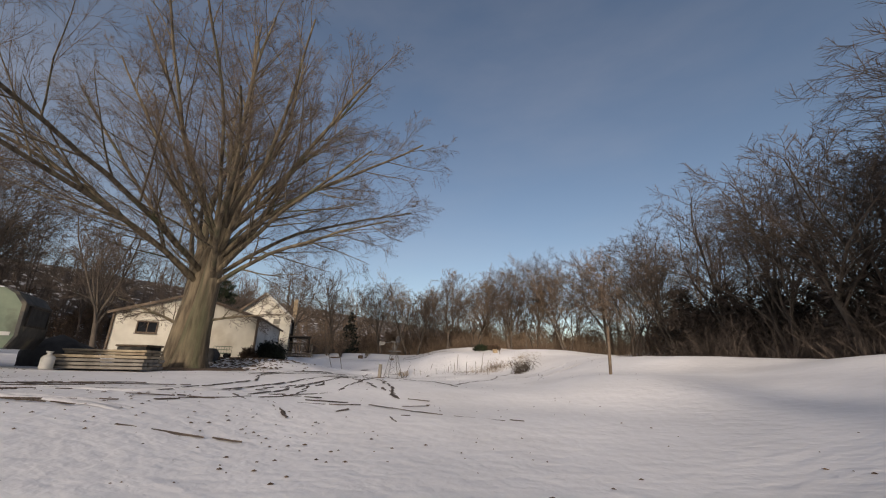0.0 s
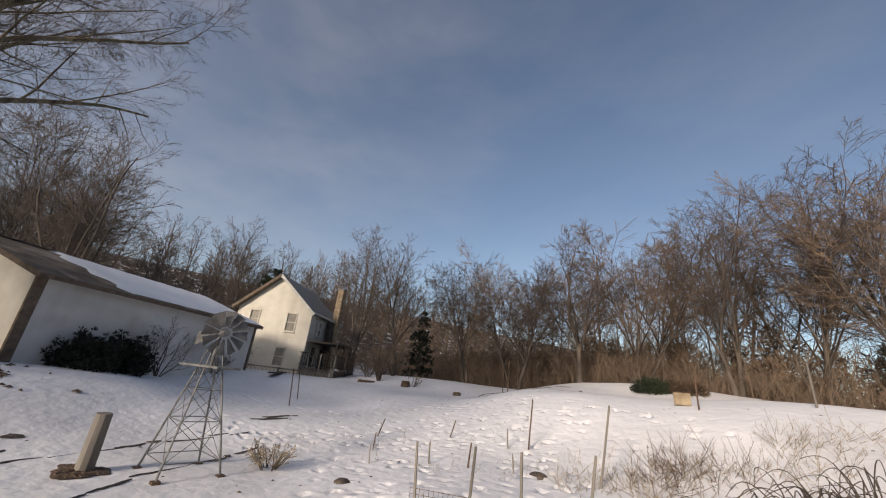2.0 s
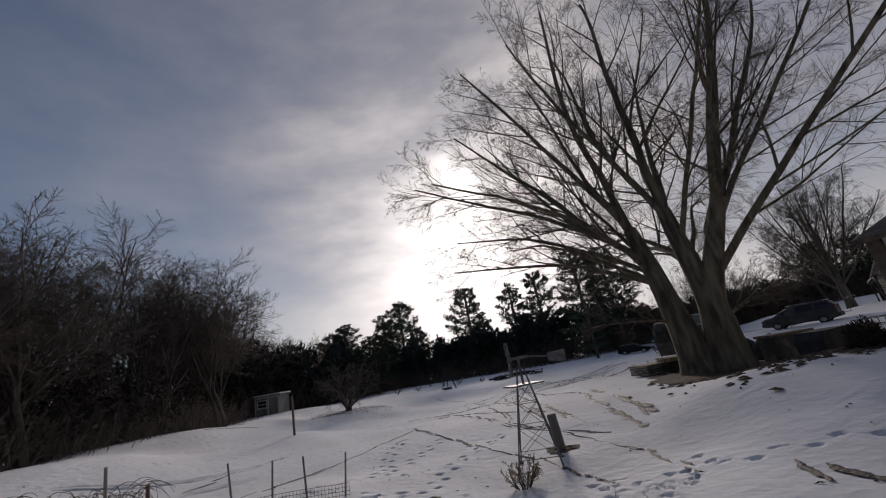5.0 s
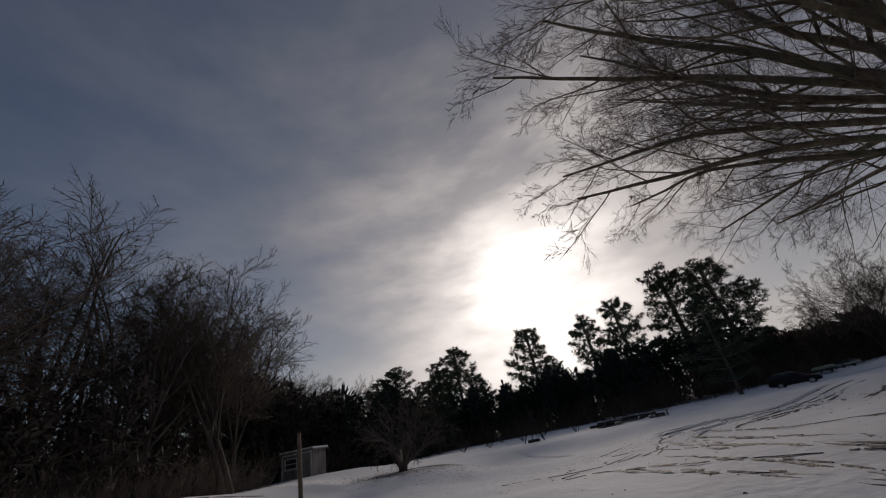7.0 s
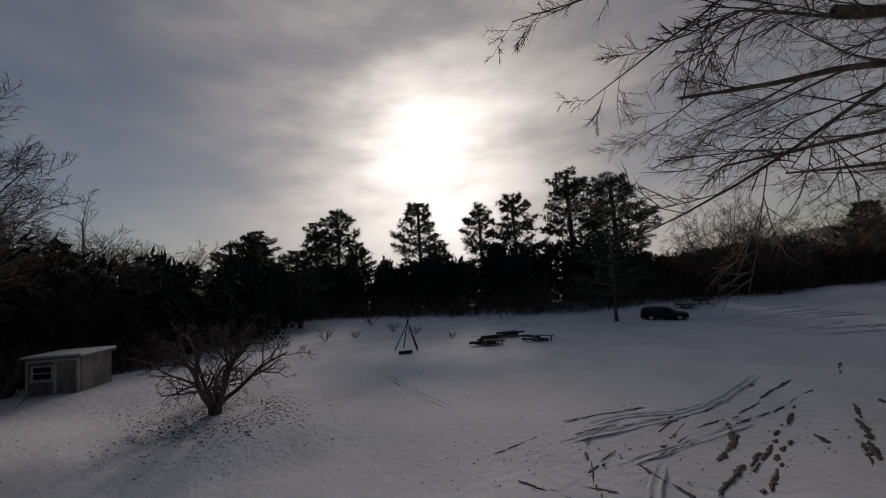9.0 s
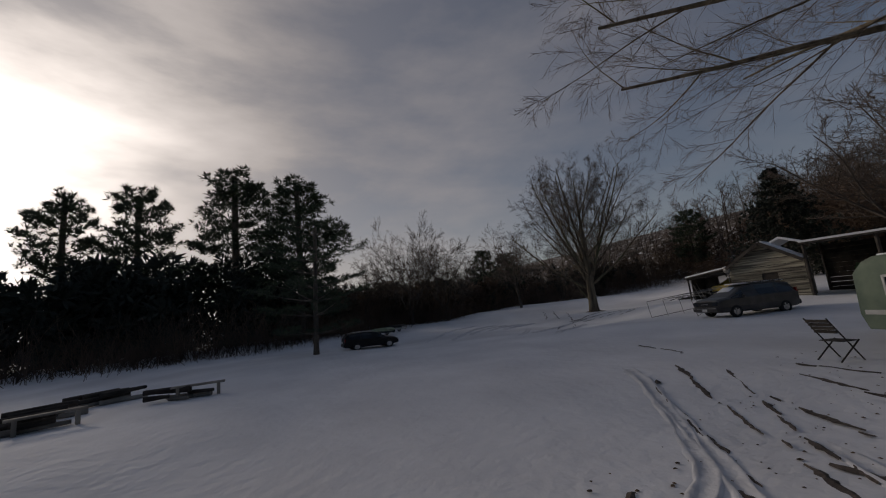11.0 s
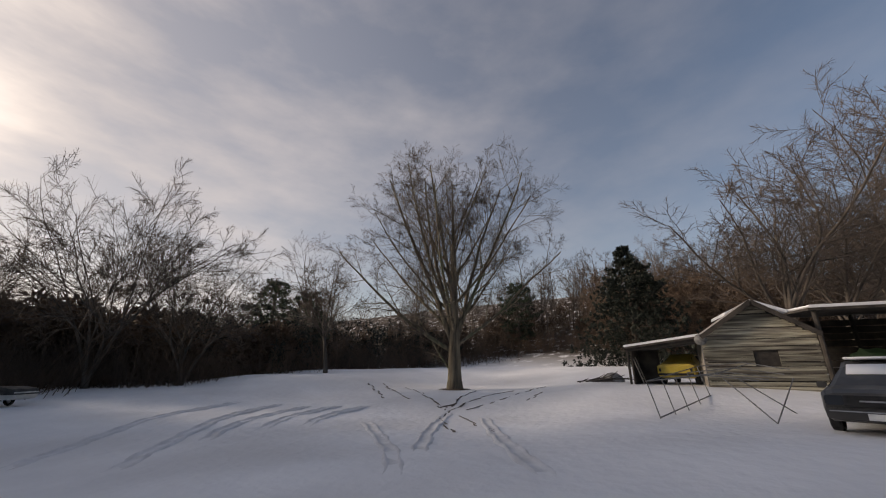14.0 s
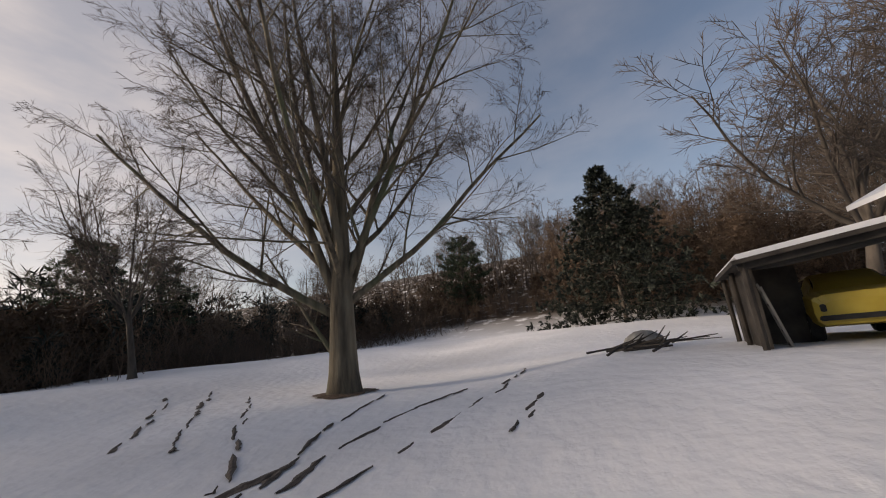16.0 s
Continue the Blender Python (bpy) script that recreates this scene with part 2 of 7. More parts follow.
STONE = material("rough_stone", (0.14, 0.135, 0.125), (0.30, 0.29, 0.27), 3, 0.9, bump=0.7)
BRICK = material("chimney_brick", (0.26, 0.19, 0.12), (0.42, 0.33, 0.22), 5, 0.9, bump=0.5, vary=0.15)

# ---- building blocks ----


def mesh_object(name, verts, faces, mat, parent=None, smooth=False):
    me = bpy.data.meshes.new(name)
    verts = np.asarray(verts, dtype=np.float32).reshape(-1, 3)
    if isinstance(faces, np.ndarray):
        n, k = faces.shape
        me.vertices.add(len(verts))
        me.vertices.foreach_set("co", verts.ravel())
        me.loops.add(n * k)
        me.loops.foreach_set("vertex_index", faces.astype(np.int32).ravel())
        me.polygons.add(n)
        me.polygons.foreach_set("loop_start", np.arange(0, n * k, k, dtype=np.int32))
        me.update(calc_edges=True)
        me.validate()
    else:
        me.from_pydata(verts.tolist(), [], faces)
    if smooth:
        me.polygons.foreach_set("use_smooth", np.ones(len(me.polygons), dtype=bool))
    me.materials.append(mat)
    ob = new(name, me)
    if parent:
        ob.parent = parent
    return ob


class Shape:
    """Collects boxes, rods and panels of one part."""

    def __init__(self):
        self.v, self.f = [], []

    def add(self, verts, faces):
        o = len(self.v)
        self.v += [tuple(p) for p in verts]
        self.f += [[i + o for i in f] for f in faces]
        return self

    def box(self, c, s, m=None, bevel=0.0):
        """A box with chamfered edges along its length when bevel is given."""
        x, y, z = (d / 2 for d in s)
        b = min(bevel, x * 0.9, y * 0.9, z * 0.9)
        if b > 0:
            prof = [(-y + b, -z), (y - b, -z), (y, -z + b), (y, z - b), (y - b, z), (-y + b, z), (-y, z - b), (-y, -z + b)]
            pts = [Vector((sx, p, q)) for sx in (-x, x) for p, q in prof]
            faces = [list(range(7, -1, -1)), list(range(8, 16))] + [[i, (i + 1) % 8, 8 + (i + 1) % 8, 8 + i] for i in range(8)]
        else:
            pts = [Vector((sx * x, sy * y, sz * z)) for sz in (-1, 1) for sy in (-1, 1) for sx in (-1, 1)]
            faces = [[0, 2, 3, 1], [4, 5, 7, 6], [0, 1, 5, 4], [2, 6, 7, 3], [0, 4, 6, 2], [1, 3, 7, 5]]
        if m is not None:
            pts = [m @ p for p in pts]
        return self.add([p + Vector(c) for p in pts], faces)

    def rod(self, a, b, r, r2=None, n=8):
        a, b = Vector(a), Vector(b)
        d = (b - a).normalized()
        u = d.orthogonal().normalized()
        w = d.cross(u)
        r2 = r if r2 is None else r2
        ring = [(math.cos(6.2832 * i / n), math.sin(6.2832 * i / n)) for i in range(n)]
        pts = [p + (u * c + w * s) * q for p, q in ((a, r), (b, r2)) for c, s in ring]
        faces = [[i, (i + 1) % n, n + (i + 1) % n, n + i] for i in range(n)] + [list(range(n - 1, -1, -1)), list(range(n, 2 * n))]
        return self.add(pts, faces)

    def prism(self, outline, axis, lo, hi):
        """An outline of 2D points drawn out along x or y from lo to hi."""
        n = len(outline)
        at = (lambda p, q: (q, p[0], p[1])) if axis == "x" else (lambda p, q: (p[0], q, p[1]))
        pts = [at(p, lo) for p in outline] + [at(p, hi) for p in outline]
        faces = [list(range(n - 1, -1, -1)), list(range(n, 2 * n))] + [[i, (i + 1) % n, n + (i + 1) % n, n + i] for i in range(n)]
        return self.add(pts, faces)

    def lathe(self, profile, n=16, at=(0, 0, 0), axis="z", caps=True):
        o = len(self.v)
        for r, z in profile:
            for i in range(n):
                c, s = math.cos(6.2832 * i / n) * r, math.sin(6.2832 * i / n) * r
                p = (c, s, z) if axis == "z" else (c, z, s) if axis == "y" else (z, c, s)
                self.v.append((p[0] + at[0], p[1] + at[1], p[2] + at[2]))
        k = len(profile)
        self.f += [[o + j * n + i, o + j * n + (i + 1) % n, o + (j + 1) * n + (i + 1) % n, o + (j + 1) * n + i] for j in range(k - 1) for i in range(n)]
        if caps:
            self.f += [[o + i for i in range(n - 1, -1, -1)], [o + (k - 1) * n + i for i in range(n)]]
        return self

    def part(self, name, mat, parent, label="", smooth=False):
        ob = mesh_object(name, self.v, self.f, mat, parent, smooth)
        return tagged(ob, label) if label else ob


def thing(name, m, label, category, group="", kind=""):
    ob = new(name)
    ob.empty_display_size = 0.2
    ob.matrix_world = m
    return tagged(ob, label, category, group, kind)


def lone_mesh(name, shape, mat, m, label, category, group="", kind="", smooth=False):
    ob = mesh_object(name, shape.v, shape.f, mat, None, smooth)
    ob.matrix_world = m
    return tagged(ob, label, category, group, kind)


# ---- ground ----
HEIGHTS = np.array([(5.04, -1.2, -0.72), (4.08, 5.04, -0.78), (3.12, 10.2, -0.66), (1.44, 15.6, -0.36), (4.8, 16.68, 0.41), (-8.4, 23.16, -0.38), (-4.32, 25.56, 0.0), (-4.68, 21.6, -0.36), (-16.44, 27.12, 0.04), (-14.28, 12.24, 0.02), (-17.52, 18.84, 0.72), (-24.6, 29.4, 1.02), (-16.8, 33.6, 0.9), (11.88, 3.72, 0.26), (28.8, -4.8, 0.6), (8.64, -10.8, 0.12), (1.8, -12.36, 0.12), (-7.56, -19.92, 0.42), (-12.0, -20.76, 0.2), (-31.56, -17.04, 0.96), (-21.84, -6.24, 0.78), (-30.0, -7.2, 1.44), (-6.0, 2.4, -0.12), (-12.0, -3.6, 0.42), (-22.2, -13.2, 0.42), (4.8, 33.6, 1.5), (16.8, 16.8, 1.35), (-9.6, 43.2, 2.7), (16.8, 43.2, 3.2), (-22.8, -20.4, 0.6), (-22.8, 39.6, 1.75), (-48.0, -9.6, 2.28), (-9.0, 37.0, 1.85), (-1.5, 38.0, 2.25), (8.5, 26.5, 1.35), (18.0, 10.0, 0.95), (-30.0, -27.5, 1.75), (-22.8, -31.5, 1.15), (-39.0, -28.5, 2.05), (-48.0, -25.0, 2.2), (-16.5, -30.0, 0.8), (-58.0, -20.0, 2.4), (22.0, 3.0, 1.05)])


def ground_z(x, y):
    """The lie of the land: a shallow swale with rises to the west and the woods, and a wooded hill in the west."""
    x, y = np.asarray(x, float), np.asarray(y, float)
    w = 1 / ((x[..., None] - HEIGHTS[:, 0]) ** 2 + (y[..., None] - HEIGHTS[:, 1]) ** 2 + 5.8) ** 2
    z = (w * HEIGHTS[:, 2]).sum(-1) / w.sum(-1)
    q = np.clip((-0.95 * x + 0.15 * y - 44) / 50, 0, 1)
    return z + 16 * q * q * (3 - 2 * q)


def gz(x, y):
    return float(ground_z(np.array([x]), np.array([y]))[0])


def on(x, y, rz=0.0, dz=0.0):
    return pose(x, y, gz(x, y) + dz, 0, 0, rz)


def footprints(rng):
    """Boot prints in wandering lines through the garden, with many trodden ones by the bed."""
    marks = []
    for (x0, y0), (x1, y1), sway in (((-9, 33), (-4.5, 26.5), 0.4), ((-18.5, 25.5), (-13.8, 28.5), 0.3), ((-13.5, 28.8), (-10.5, 32), 0.4),
                                     ((-11.5, 23.4), (-8.0, 31), 0.5), ((-5.5, 22.8), (0.5, 15), 0.6), ((-14.5, 24.3), (-9.6, 24.1), 0.3), ((-3.6, 25.5), (-4.6, 17.5), 0.4), ((-6.8, 25.0), (-6.4, 18.5), 0.3)):
        n = int(math.hypot(x1 - x0, y1 - y0) / 0.40)
        for i in range(n):
            s = i / n
            a = math.atan2(y1 - y0, x1 - x0)
            off = (0.14 if i % 2 else -0.14) + sway * math.sin(s * 5 + x0)
            marks.append((x0 + s * (x1 - x0) - math.sin(a) * off, y0 + s * (y1 - y0) + math.cos(a) * off, a, 0.74))
    for _ in range(330):
        marks.append((rng.uniform(-11.5, -3.2), rng.uniform(24.6, 33.0), rng.uniform(0, 6.28), rng.uniform(0.4, 0.78)))
    return marks


def build_ground():
    rng = np.random.default_rng(11)

    def axis(lo, hi, fine_lo, fine_hi, fine, mid, mid_lo, mid_hi):
        a = np.r_[np.arange(mid_lo, fine_lo, mid), np.arange(fine_lo, fine_hi, fine), np.arange(fine_hi, mid_hi, mid)]
        left = mid_lo - np.geomspace(1.5, -lo + mid_lo, 26)[::-1]
        right = mid_hi + np.geomspace(1.5, hi - mid_hi, 26)
        return np.r_[left, a, right]

    xs = axis(-2600, 2600, -15, -2, 0.07, 0.6, -70, 60)
    ys = axis(-2600, 2600, 18.5, 34, 0.07, 0.6, -60, 90)
    gx, gy = np.meshgrid(xs, ys)
    z = np.empty_like(gx)
    for i in range(len(ys)):
        z[i] = ground_z(gx[i], gy[i])
    # gentle drifts
    near = (np.abs(gx) < 70) & (gy > -60) & (gy < 90)
    z += near * (0.022 * np.sin(gx * 1.1 + 1.7 * np.sin(gy * 0.43)) * np.sin(gy * 0.9 + 1.3 * np.sin(gx * 0.37)) + 0.012 * np.sin(gx * 2.9 + gy * 1.3) * np.sin(gy * 2.3 - gx * 0.7))
    for x, y, a, k in footprints(rng):
        ix = slice(np.searchsorted(xs, x - 0.5), np.searchsorted(xs, x + 0.5))
        iy = slice(np.searchsorted(ys, y - 0.5), np.searchsorted(ys, y + 0.5))
        dx, dy = gx[iy, ix] - x, gy[iy, ix] - y
        u, v = dx * math.cos(a) + dy * math.sin(a), -dx * math.sin(a) + dy * math.cos(a)
        d = np.sqrt((u / (0.15 * k)) ** 2 + (v / (0.075 * k)) ** 2)
        z[iy, ix] += -0.13 * k * np.clip(1.2 - d, 0, 0.4) / 0.4 + 0.02 * np.exp(-((d - 1.5) / 0.35) ** 2)
    n, m = len(xs), len(ys)
    idx = np.arange(n * m).reshape(m, n)
    faces = np.stack([idx[:-1, :-1], idx[:-1, 1:], idx[1:, 1:], idx[1:, :-1]], -1).reshape(-1, 4)
    ob = mesh_object("ground", np.stack([gx, gy, z], -1).reshape(-1, 3), faces, SNOW, None, True)
    tagged(ob, "snow-covered yard and fields with footprints", "ground", kind="structure")


build_ground()

# ---- trees ----


def tubes(lines, sides):
    """Tapered tubes along polylines: verts and quads."""
    by = {}
    for pts, rad in lines:
        by.setdefault(len(pts), []).append((pts, rad))
    vs, fs, o = [], [], 0
    ang = np.arange(sides) * 2 * np.pi / sides
    ca, sa = np.cos(ang), np.sin(ang)
    for n, some in by.items():
        p = np.array([s[0] for s in some])
        r = np.array([s[1] for s in some])
        t = np.gradient(p, axis=1)
        t /= np.linalg.norm(t, axis=-1, keepdims=True) + 1e-9
        ref = np.where(np.abs(t[:, :1, 2:3]) > 0.8, np.array([1.0, 0.2, 0]), np.array([0.1, 0.2, 1.0]))
        u = np.cross(t, np.broadcast_to(ref, t.shape))
        u /= np.linalg.norm(u, axis=-1, keepdims=True) + 1e-9
        w = np.cross(t, u)
        ring = p[:, :, None] + r[:, :, None, None] * (u[:, :, None] * ca[:, None] + w[:, :, None] * sa[:, None])
        m = len(some)
        idx = o + np.arange(m * n * sides).reshape(m, n, sides)
        nxt = np.roll(idx, -1, axis=2)
        fs.append(np.stack([idx[:, :-1], nxt[:, :-1], nxt[:, 1:], idx[:, 1:]], -1).reshape(-1, 4))
        vs.append(ring.reshape(-1, 3))
        o += m * n * sides
    return np.concatenate(vs), np.concatenate(fs)


def joined(*pieces):
    vs, fs, o = [], [], 0
    for v, f in pieces:
        vs.append(v)
        fs.append(f + o)
        o += len(v)
    return np.concatenate(vs), np.concatenate(fs)


class Grower:
    """Grows bare branches: limbs fork into boughs, branches and twigs."""

    def __init__(self, seed, kids, ratio, angle, wob, lift, thin):
        self.rng = np.random.default_rng(seed)
        self.kids, self.ratio, self.angle, self.wob, self.lift, self.thin = kids, ratio, angle, wob, lift, thin
        self.lines = [[] for _ in range(len(kids) + 1)]

    def branch(self, p, d, length, r, lev):
        rng = self.rng
        n = (9, 7, 5, 4, 3, 3)[lev]
        pts, dirs = [p], [d]
        for i in range(n - 1):
            d = d + rng.normal(0, self.wob[lev], 3) + np.array([0, 0, self.lift[lev]])
            d = d / np.linalg.norm(d)
            p = p + d * (length / (n - 1))
            pts.append(p)
            dirs.append(d)
        s = np.linspace(0, 1, n)
        tip = 0.28 if lev < 3 else 0.45
        rad = np.maximum(r * (1 - (1 - tip) * s), self.thin)
        self.lines[lev].append((np.array(pts), rad))
        if lev >= len(self.kids):
            return
        k = self.kids[lev]
        k = max(2, int(rng.normal(k, k * 0.18)))
        for j in range(k):
            q = 0.22 + 0.78 * (j + rng.uniform(0.1, 0.9)) / k
            i = min(int(q * (n - 1)), n - 2)
            f = q * (n - 1) - i
            at = pts[i] * (1 - f) + pts[i + 1] * f
            dd = dirs[i + 1]
            side = np.cross(dd, rng.normal(0, 1, 3))
            side /= np.linalg.norm(side) + 1e-9
            a = math.radians(self.angle[lev]) * rng.uniform(0.7, 1.25)
            cd = dd * math.cos(a) + side * math.sin(a)
            self.branch(at, cd, length * self.ratio[lev] * (1.2 - 0.65 * q) * rng.uniform(0.75, 1.2), rad[i] * 0.62, lev + 1)

    def meshes(self, solid=2, sides=(9, 7, 5, 4, 3, 3)):
        thick = joined(*[tubes(some, sides[i]) for i, some in enumerate(self.lines[:solid]) if some])
        fine = joined(*[tubes(some, sides[i + solid]) for i, some in enumerate(self.lines[solid:]) if some])
        return thick, fine


def cones(p, d, length, r, bend):
    """Finest twigs: three-sided, drawn out to a point."""
    m = len(p)
    d = d / (np.linalg.norm(d, axis=1, keepdims=True) + 1e-9)
    u = np.cross(d, np.array([0.3, 0.5, 0.81]))
    u /= np.linalg.norm(u, axis=1, keepdims=True) + 1e-9
    w = np.cross(d, u)
    ang = np.arange(3) * 2.0944
    ring = p[:, None] + r[:, None, None] * (u[:, None] * np.cos(ang)[:, None] + w[:, None] * np.sin(ang)[:, None])
    tip = p + d * length[:, None] + bend * length[:, None]
    v = np.concatenate([ring, tip[:, None]], 1).reshape(-1, 3)
    i = np.arange(m)[:, None] * 4
    f = np.stack([np.concatenate([i + a, i + b, i + 3], 1) for a, b in ((0, 1), (1, 2), (2, 0))], 1).reshape(-1, 3)
    return v, f


def grown(rng, p, d, length, r, spec, thin, start=0.22, slim=0.52):
    """Boughs that fork level by level; spec: (points, forks, ratio, angle, bend, lift) for each level, the last level being twigs."""
    levels = []
    for lev, (n, kids, ratio, angle, wob, lift) in enumerate(spec):
        m = len(p)
        pts, dirs = [p], [d]
        for _ in range(n - 1):
            d = d + rng.normal(0, wob, (m, 3)) + np.outer(np.broadcast_to(lift, m), (0, 0, 1))
            d = d / np.linalg.norm(d, axis=1, keepdims=True)
            p = p + d * (length / (n - 1))[:, None]
            pts.append(p)
            dirs.append(d)
        pts, dirs = np.stack(pts, 1), np.stack(dirs, 1)
        s = np.linspace(0, 1, n)
        rad = np.maximum(r[:, None] * (1 - 0.72 * s), thin)
        levels.append((pts, rad))
        if lev == len(spec) - 1:
            break
        q = start + (1 - start) * (np.arange(kids) + rng.uniform(0.05, 0.95, (m, kids))) / kids
        i = np.minimum((q * (n - 1)).astype(int), n - 2)
        f = (q * (n - 1) - i)[..., None]
        row = np.arange(m)[:, None]
        at = pts[row, i] * (1 - f) + pts[row, i + 1] * f
        dd = dirs[row, i + 1]
        side = np.cross(dd, rng.normal(0, 1, dd.shape))
        side /= np.linalg.norm(side, axis=-1, keepdims=True) + 1e-9
        a = np.radians(angle) * rng.uniform(0.65, 1.3, q.shape)[..., None]
        d = (dd * np.cos(a) + side * np.sin(a)).reshape(-1, 3)
        length = (length[:, None] * ratio * (1.2 - 0.62 * q) * rng.uniform(0.7, 1.2, q.shape)).ravel()
        r = (rad[row, i] * slim).ravel()
        p = at.reshape(-1, 3)
    return levels


def tri_faces(quads):
    return np.concatenate([quads[:, [0, 1, 2]], quads[:, [0, 2, 3]]])


def boughs(levels, solid, sides):
    """Levels of boughs as two meshes: the stout ones and the twigs."""
    thick = joined(*[tubes(list(zip(p, r)), sides[i]) for i, (p, r) in enumerate(levels[:solid])])
    fine = []
    for i, (p, r) in enumerate(levels[solid:]):
        if p.shape[1] == 2:
            d = p[:, 1] - p[:, 0]
            fine.append(cones(p[:, 0], d, np.linalg.norm(d, axis=1), r[:, 0], np.zeros_like(d)))
        else:
            v, f = tubes(list(zip(p, r)), sides[i + solid])
            fine.append((v, tri_faces(f)))
    return thick, joined(*fine)


def headings(rows):
    """(azimuth, elevation) in degrees to unit directions."""
    a = np.radians(np.array(rows, float))
    return np.stack([np.cos(a[:, 0]) * np.cos(a[:, 1]), np.sin(a[:, 0]) * np.cos(a[:, 1]), np.sin(a[:, 1])], -1)


def plant(name, m, thick, fine, bark, twig, label, group=""):
    t = thing(name, m, label, "tree", group)
    mesh_object("trunk", *thick, bark, t, True)
    mesh_object("crown", *fine, twig, t, False)
    return t


def stem(bx, by, tx, ty, h, r, n=10, foot=0.55, bow=1.3):
    """A stem with root flare, leaning from (bx, by) to (tx, ty)."""
    s = np.linspace(0, 1, n)
    pts = np.stack([bx + (tx - bx) * s**bow, by + (ty - by) * s**bow, -0.2 + s * (h + 0.2)], -1)
    return pts, r * (1 + foot * np.exp(-s * h / 0.45)) * (1 - 0.3 * s)


def along(path, z):
    """The point of a stem's line at height z."""
    p = np.array(path)
    return [float(np.interp(z, p[:, 2], p[:, k])) for k in (0, 1)] + [z]


def smooth_line(path, radii, n=14):
    """A stem's line with more points and rounded bends."""
    p, r = np.array(path), np.array(radii)
    u, v = np.linspace(0, 1, len(p)), np.linspace(0, 1, n)
    line = np.stack([np.interp(v, u, p[:, k]) for k in range(3)], -1)
    line[1:-1] = (line[:-2] + 2 * line[1:-1] + line[2:]) / 4
    return line, np.interp(v, u, r)


def yard_maple():
    """Three heavy stems from one flared foot, each forking into rising limbs, with long level limbs low on the sunny side."""
    rng = np.random.default_rng(5)
    foot = ((-0.55, 0.10, -0.3), (-0.55, 0.10, 0.5), (-0.58, 0.14, 1.8), (-0.62, 0.20, 3.1))
    west = ((-0.60, 0.17, 2.4), (-0.85, 0.30, 3.5), (-1.25, 0.52, 4.7), (-1.70, 0.80, 5.9), (-2.10, 1.10, 7.0))
    mid = ((-0.58, 0.17, 2.4), (-0.52, 0.24, 3.6), (-0.38, 0.30, 4.8), (-0.22, 0.36, 6.0), (-0.10, 0.40, 7.3))
    east = ((0.60, -0.10, -0.3), (0.62, -0.10, 0.5), (0.72, -0.12, 1.8), (0.92, -0.15, 3.4), (1.15, -0.20, 5.2), (1.45, -0.25, 7.0))
    stems = [smooth_line(foot, (1.05, 0.76, 0.64, 0.52)), smooth_line(west, (0.50, 0.44, 0.39, 0.34, 0.28)), smooth_line(mid, (0.52, 0.46, 0.41, 0.36, 0.30)), smooth_line(east, (1.0, 0.72, 0.58, 0.47, 0.39, 0.29))]
    limbs = ((west, 6.8, 145, 74, 13.5, 0.25), (west, 6.6, 195, 58, 12.5, 0.20), (west, 6.4, 98, 60, 11.5, 0.17), (west, 5.2, 222, 50, 11.5, 0.16), (west, 3.6, 163, 50, 15.5, 0.21), (west, 4.4, 252, 48, 10.5, 0.14), (west, 5.8, 160, 56, 12, 0.16),
             (mid, 7.2, 85, 82, 13.5, 0.25), (mid, 7.1, 335, 70, 12.5, 0.19), (mid, 7.0, 240, 66, 12.5, 0.19), (mid, 6.4, 42, 60, 11.5, 0.16), (mid, 5.4, 105, 50, 11, 0.15), (mid, 5.9, 272, 56, 10.5, 0.15),
             (east, 6.9, 10, 76, 13, 0.22), (east, 6.8, 318, 62, 12, 0.18), (east, 6.6, 52, 60, 12.5, 0.18), (east, 4.8, 26, 50, 13.0, 0.19), (east, 4.4, 44, 46, 11.5, 0.14),
             (east, 4.2, 330, 32, 11.0, 0.15), (east, 4.6, 354, 38, 10.8, 0.15), (east, 4.0, 14, 36, 10.0, 0.14), (east, 5.2, 358, 48, 12.4, 0.16), (east, 5.4, 340, 46, 12.8, 0.16), (mid, 4.4, 254, 35, 15.4, 0.15), (mid, 4.2, 274, 35, 15.6, 0.17), (mid, 4.8, 290, 38, 15.6, 0.17), (east, 5.2, 312, 46, 14.8, 0.12), (east, 5.6, 300, 44, 14.4, 0.12), (foot, 1.9, 205, 38, 4.5, 0.10), (east, 2.3, 35, 14, 4.0, 0.08))
    p = np.array([along(path, z) for path, z, *_ in limbs])
    rows = np.array([row[1:] for row in limbs])
    lift = np.interp(rows[:, 2], (36, 52, 60, 80), (-0.035, -0.012, 0.016, 0.03))
    lv = grown(rng, p, headings(rows[:, 1:3]), rows[:, 3], rows[:, 4] * 0.86, ((13, 11, 0.36, 37, 0.062, lift), (7, 7, 0.48, 40, 0.06, 0.014), (4, 6, 0.56, 40, 0.07, 0.010), (3, 7, 0.66, 38, 0.08, 0.0), (2, 0, 0, 0, 0.08, 0.0)), 0.0045, 0.14, 0.43)
    thick, fine = boughs(lv, 2, (10, 6, 4, 3, 3))
    return joined(tubes(stems, 16), thick), fine


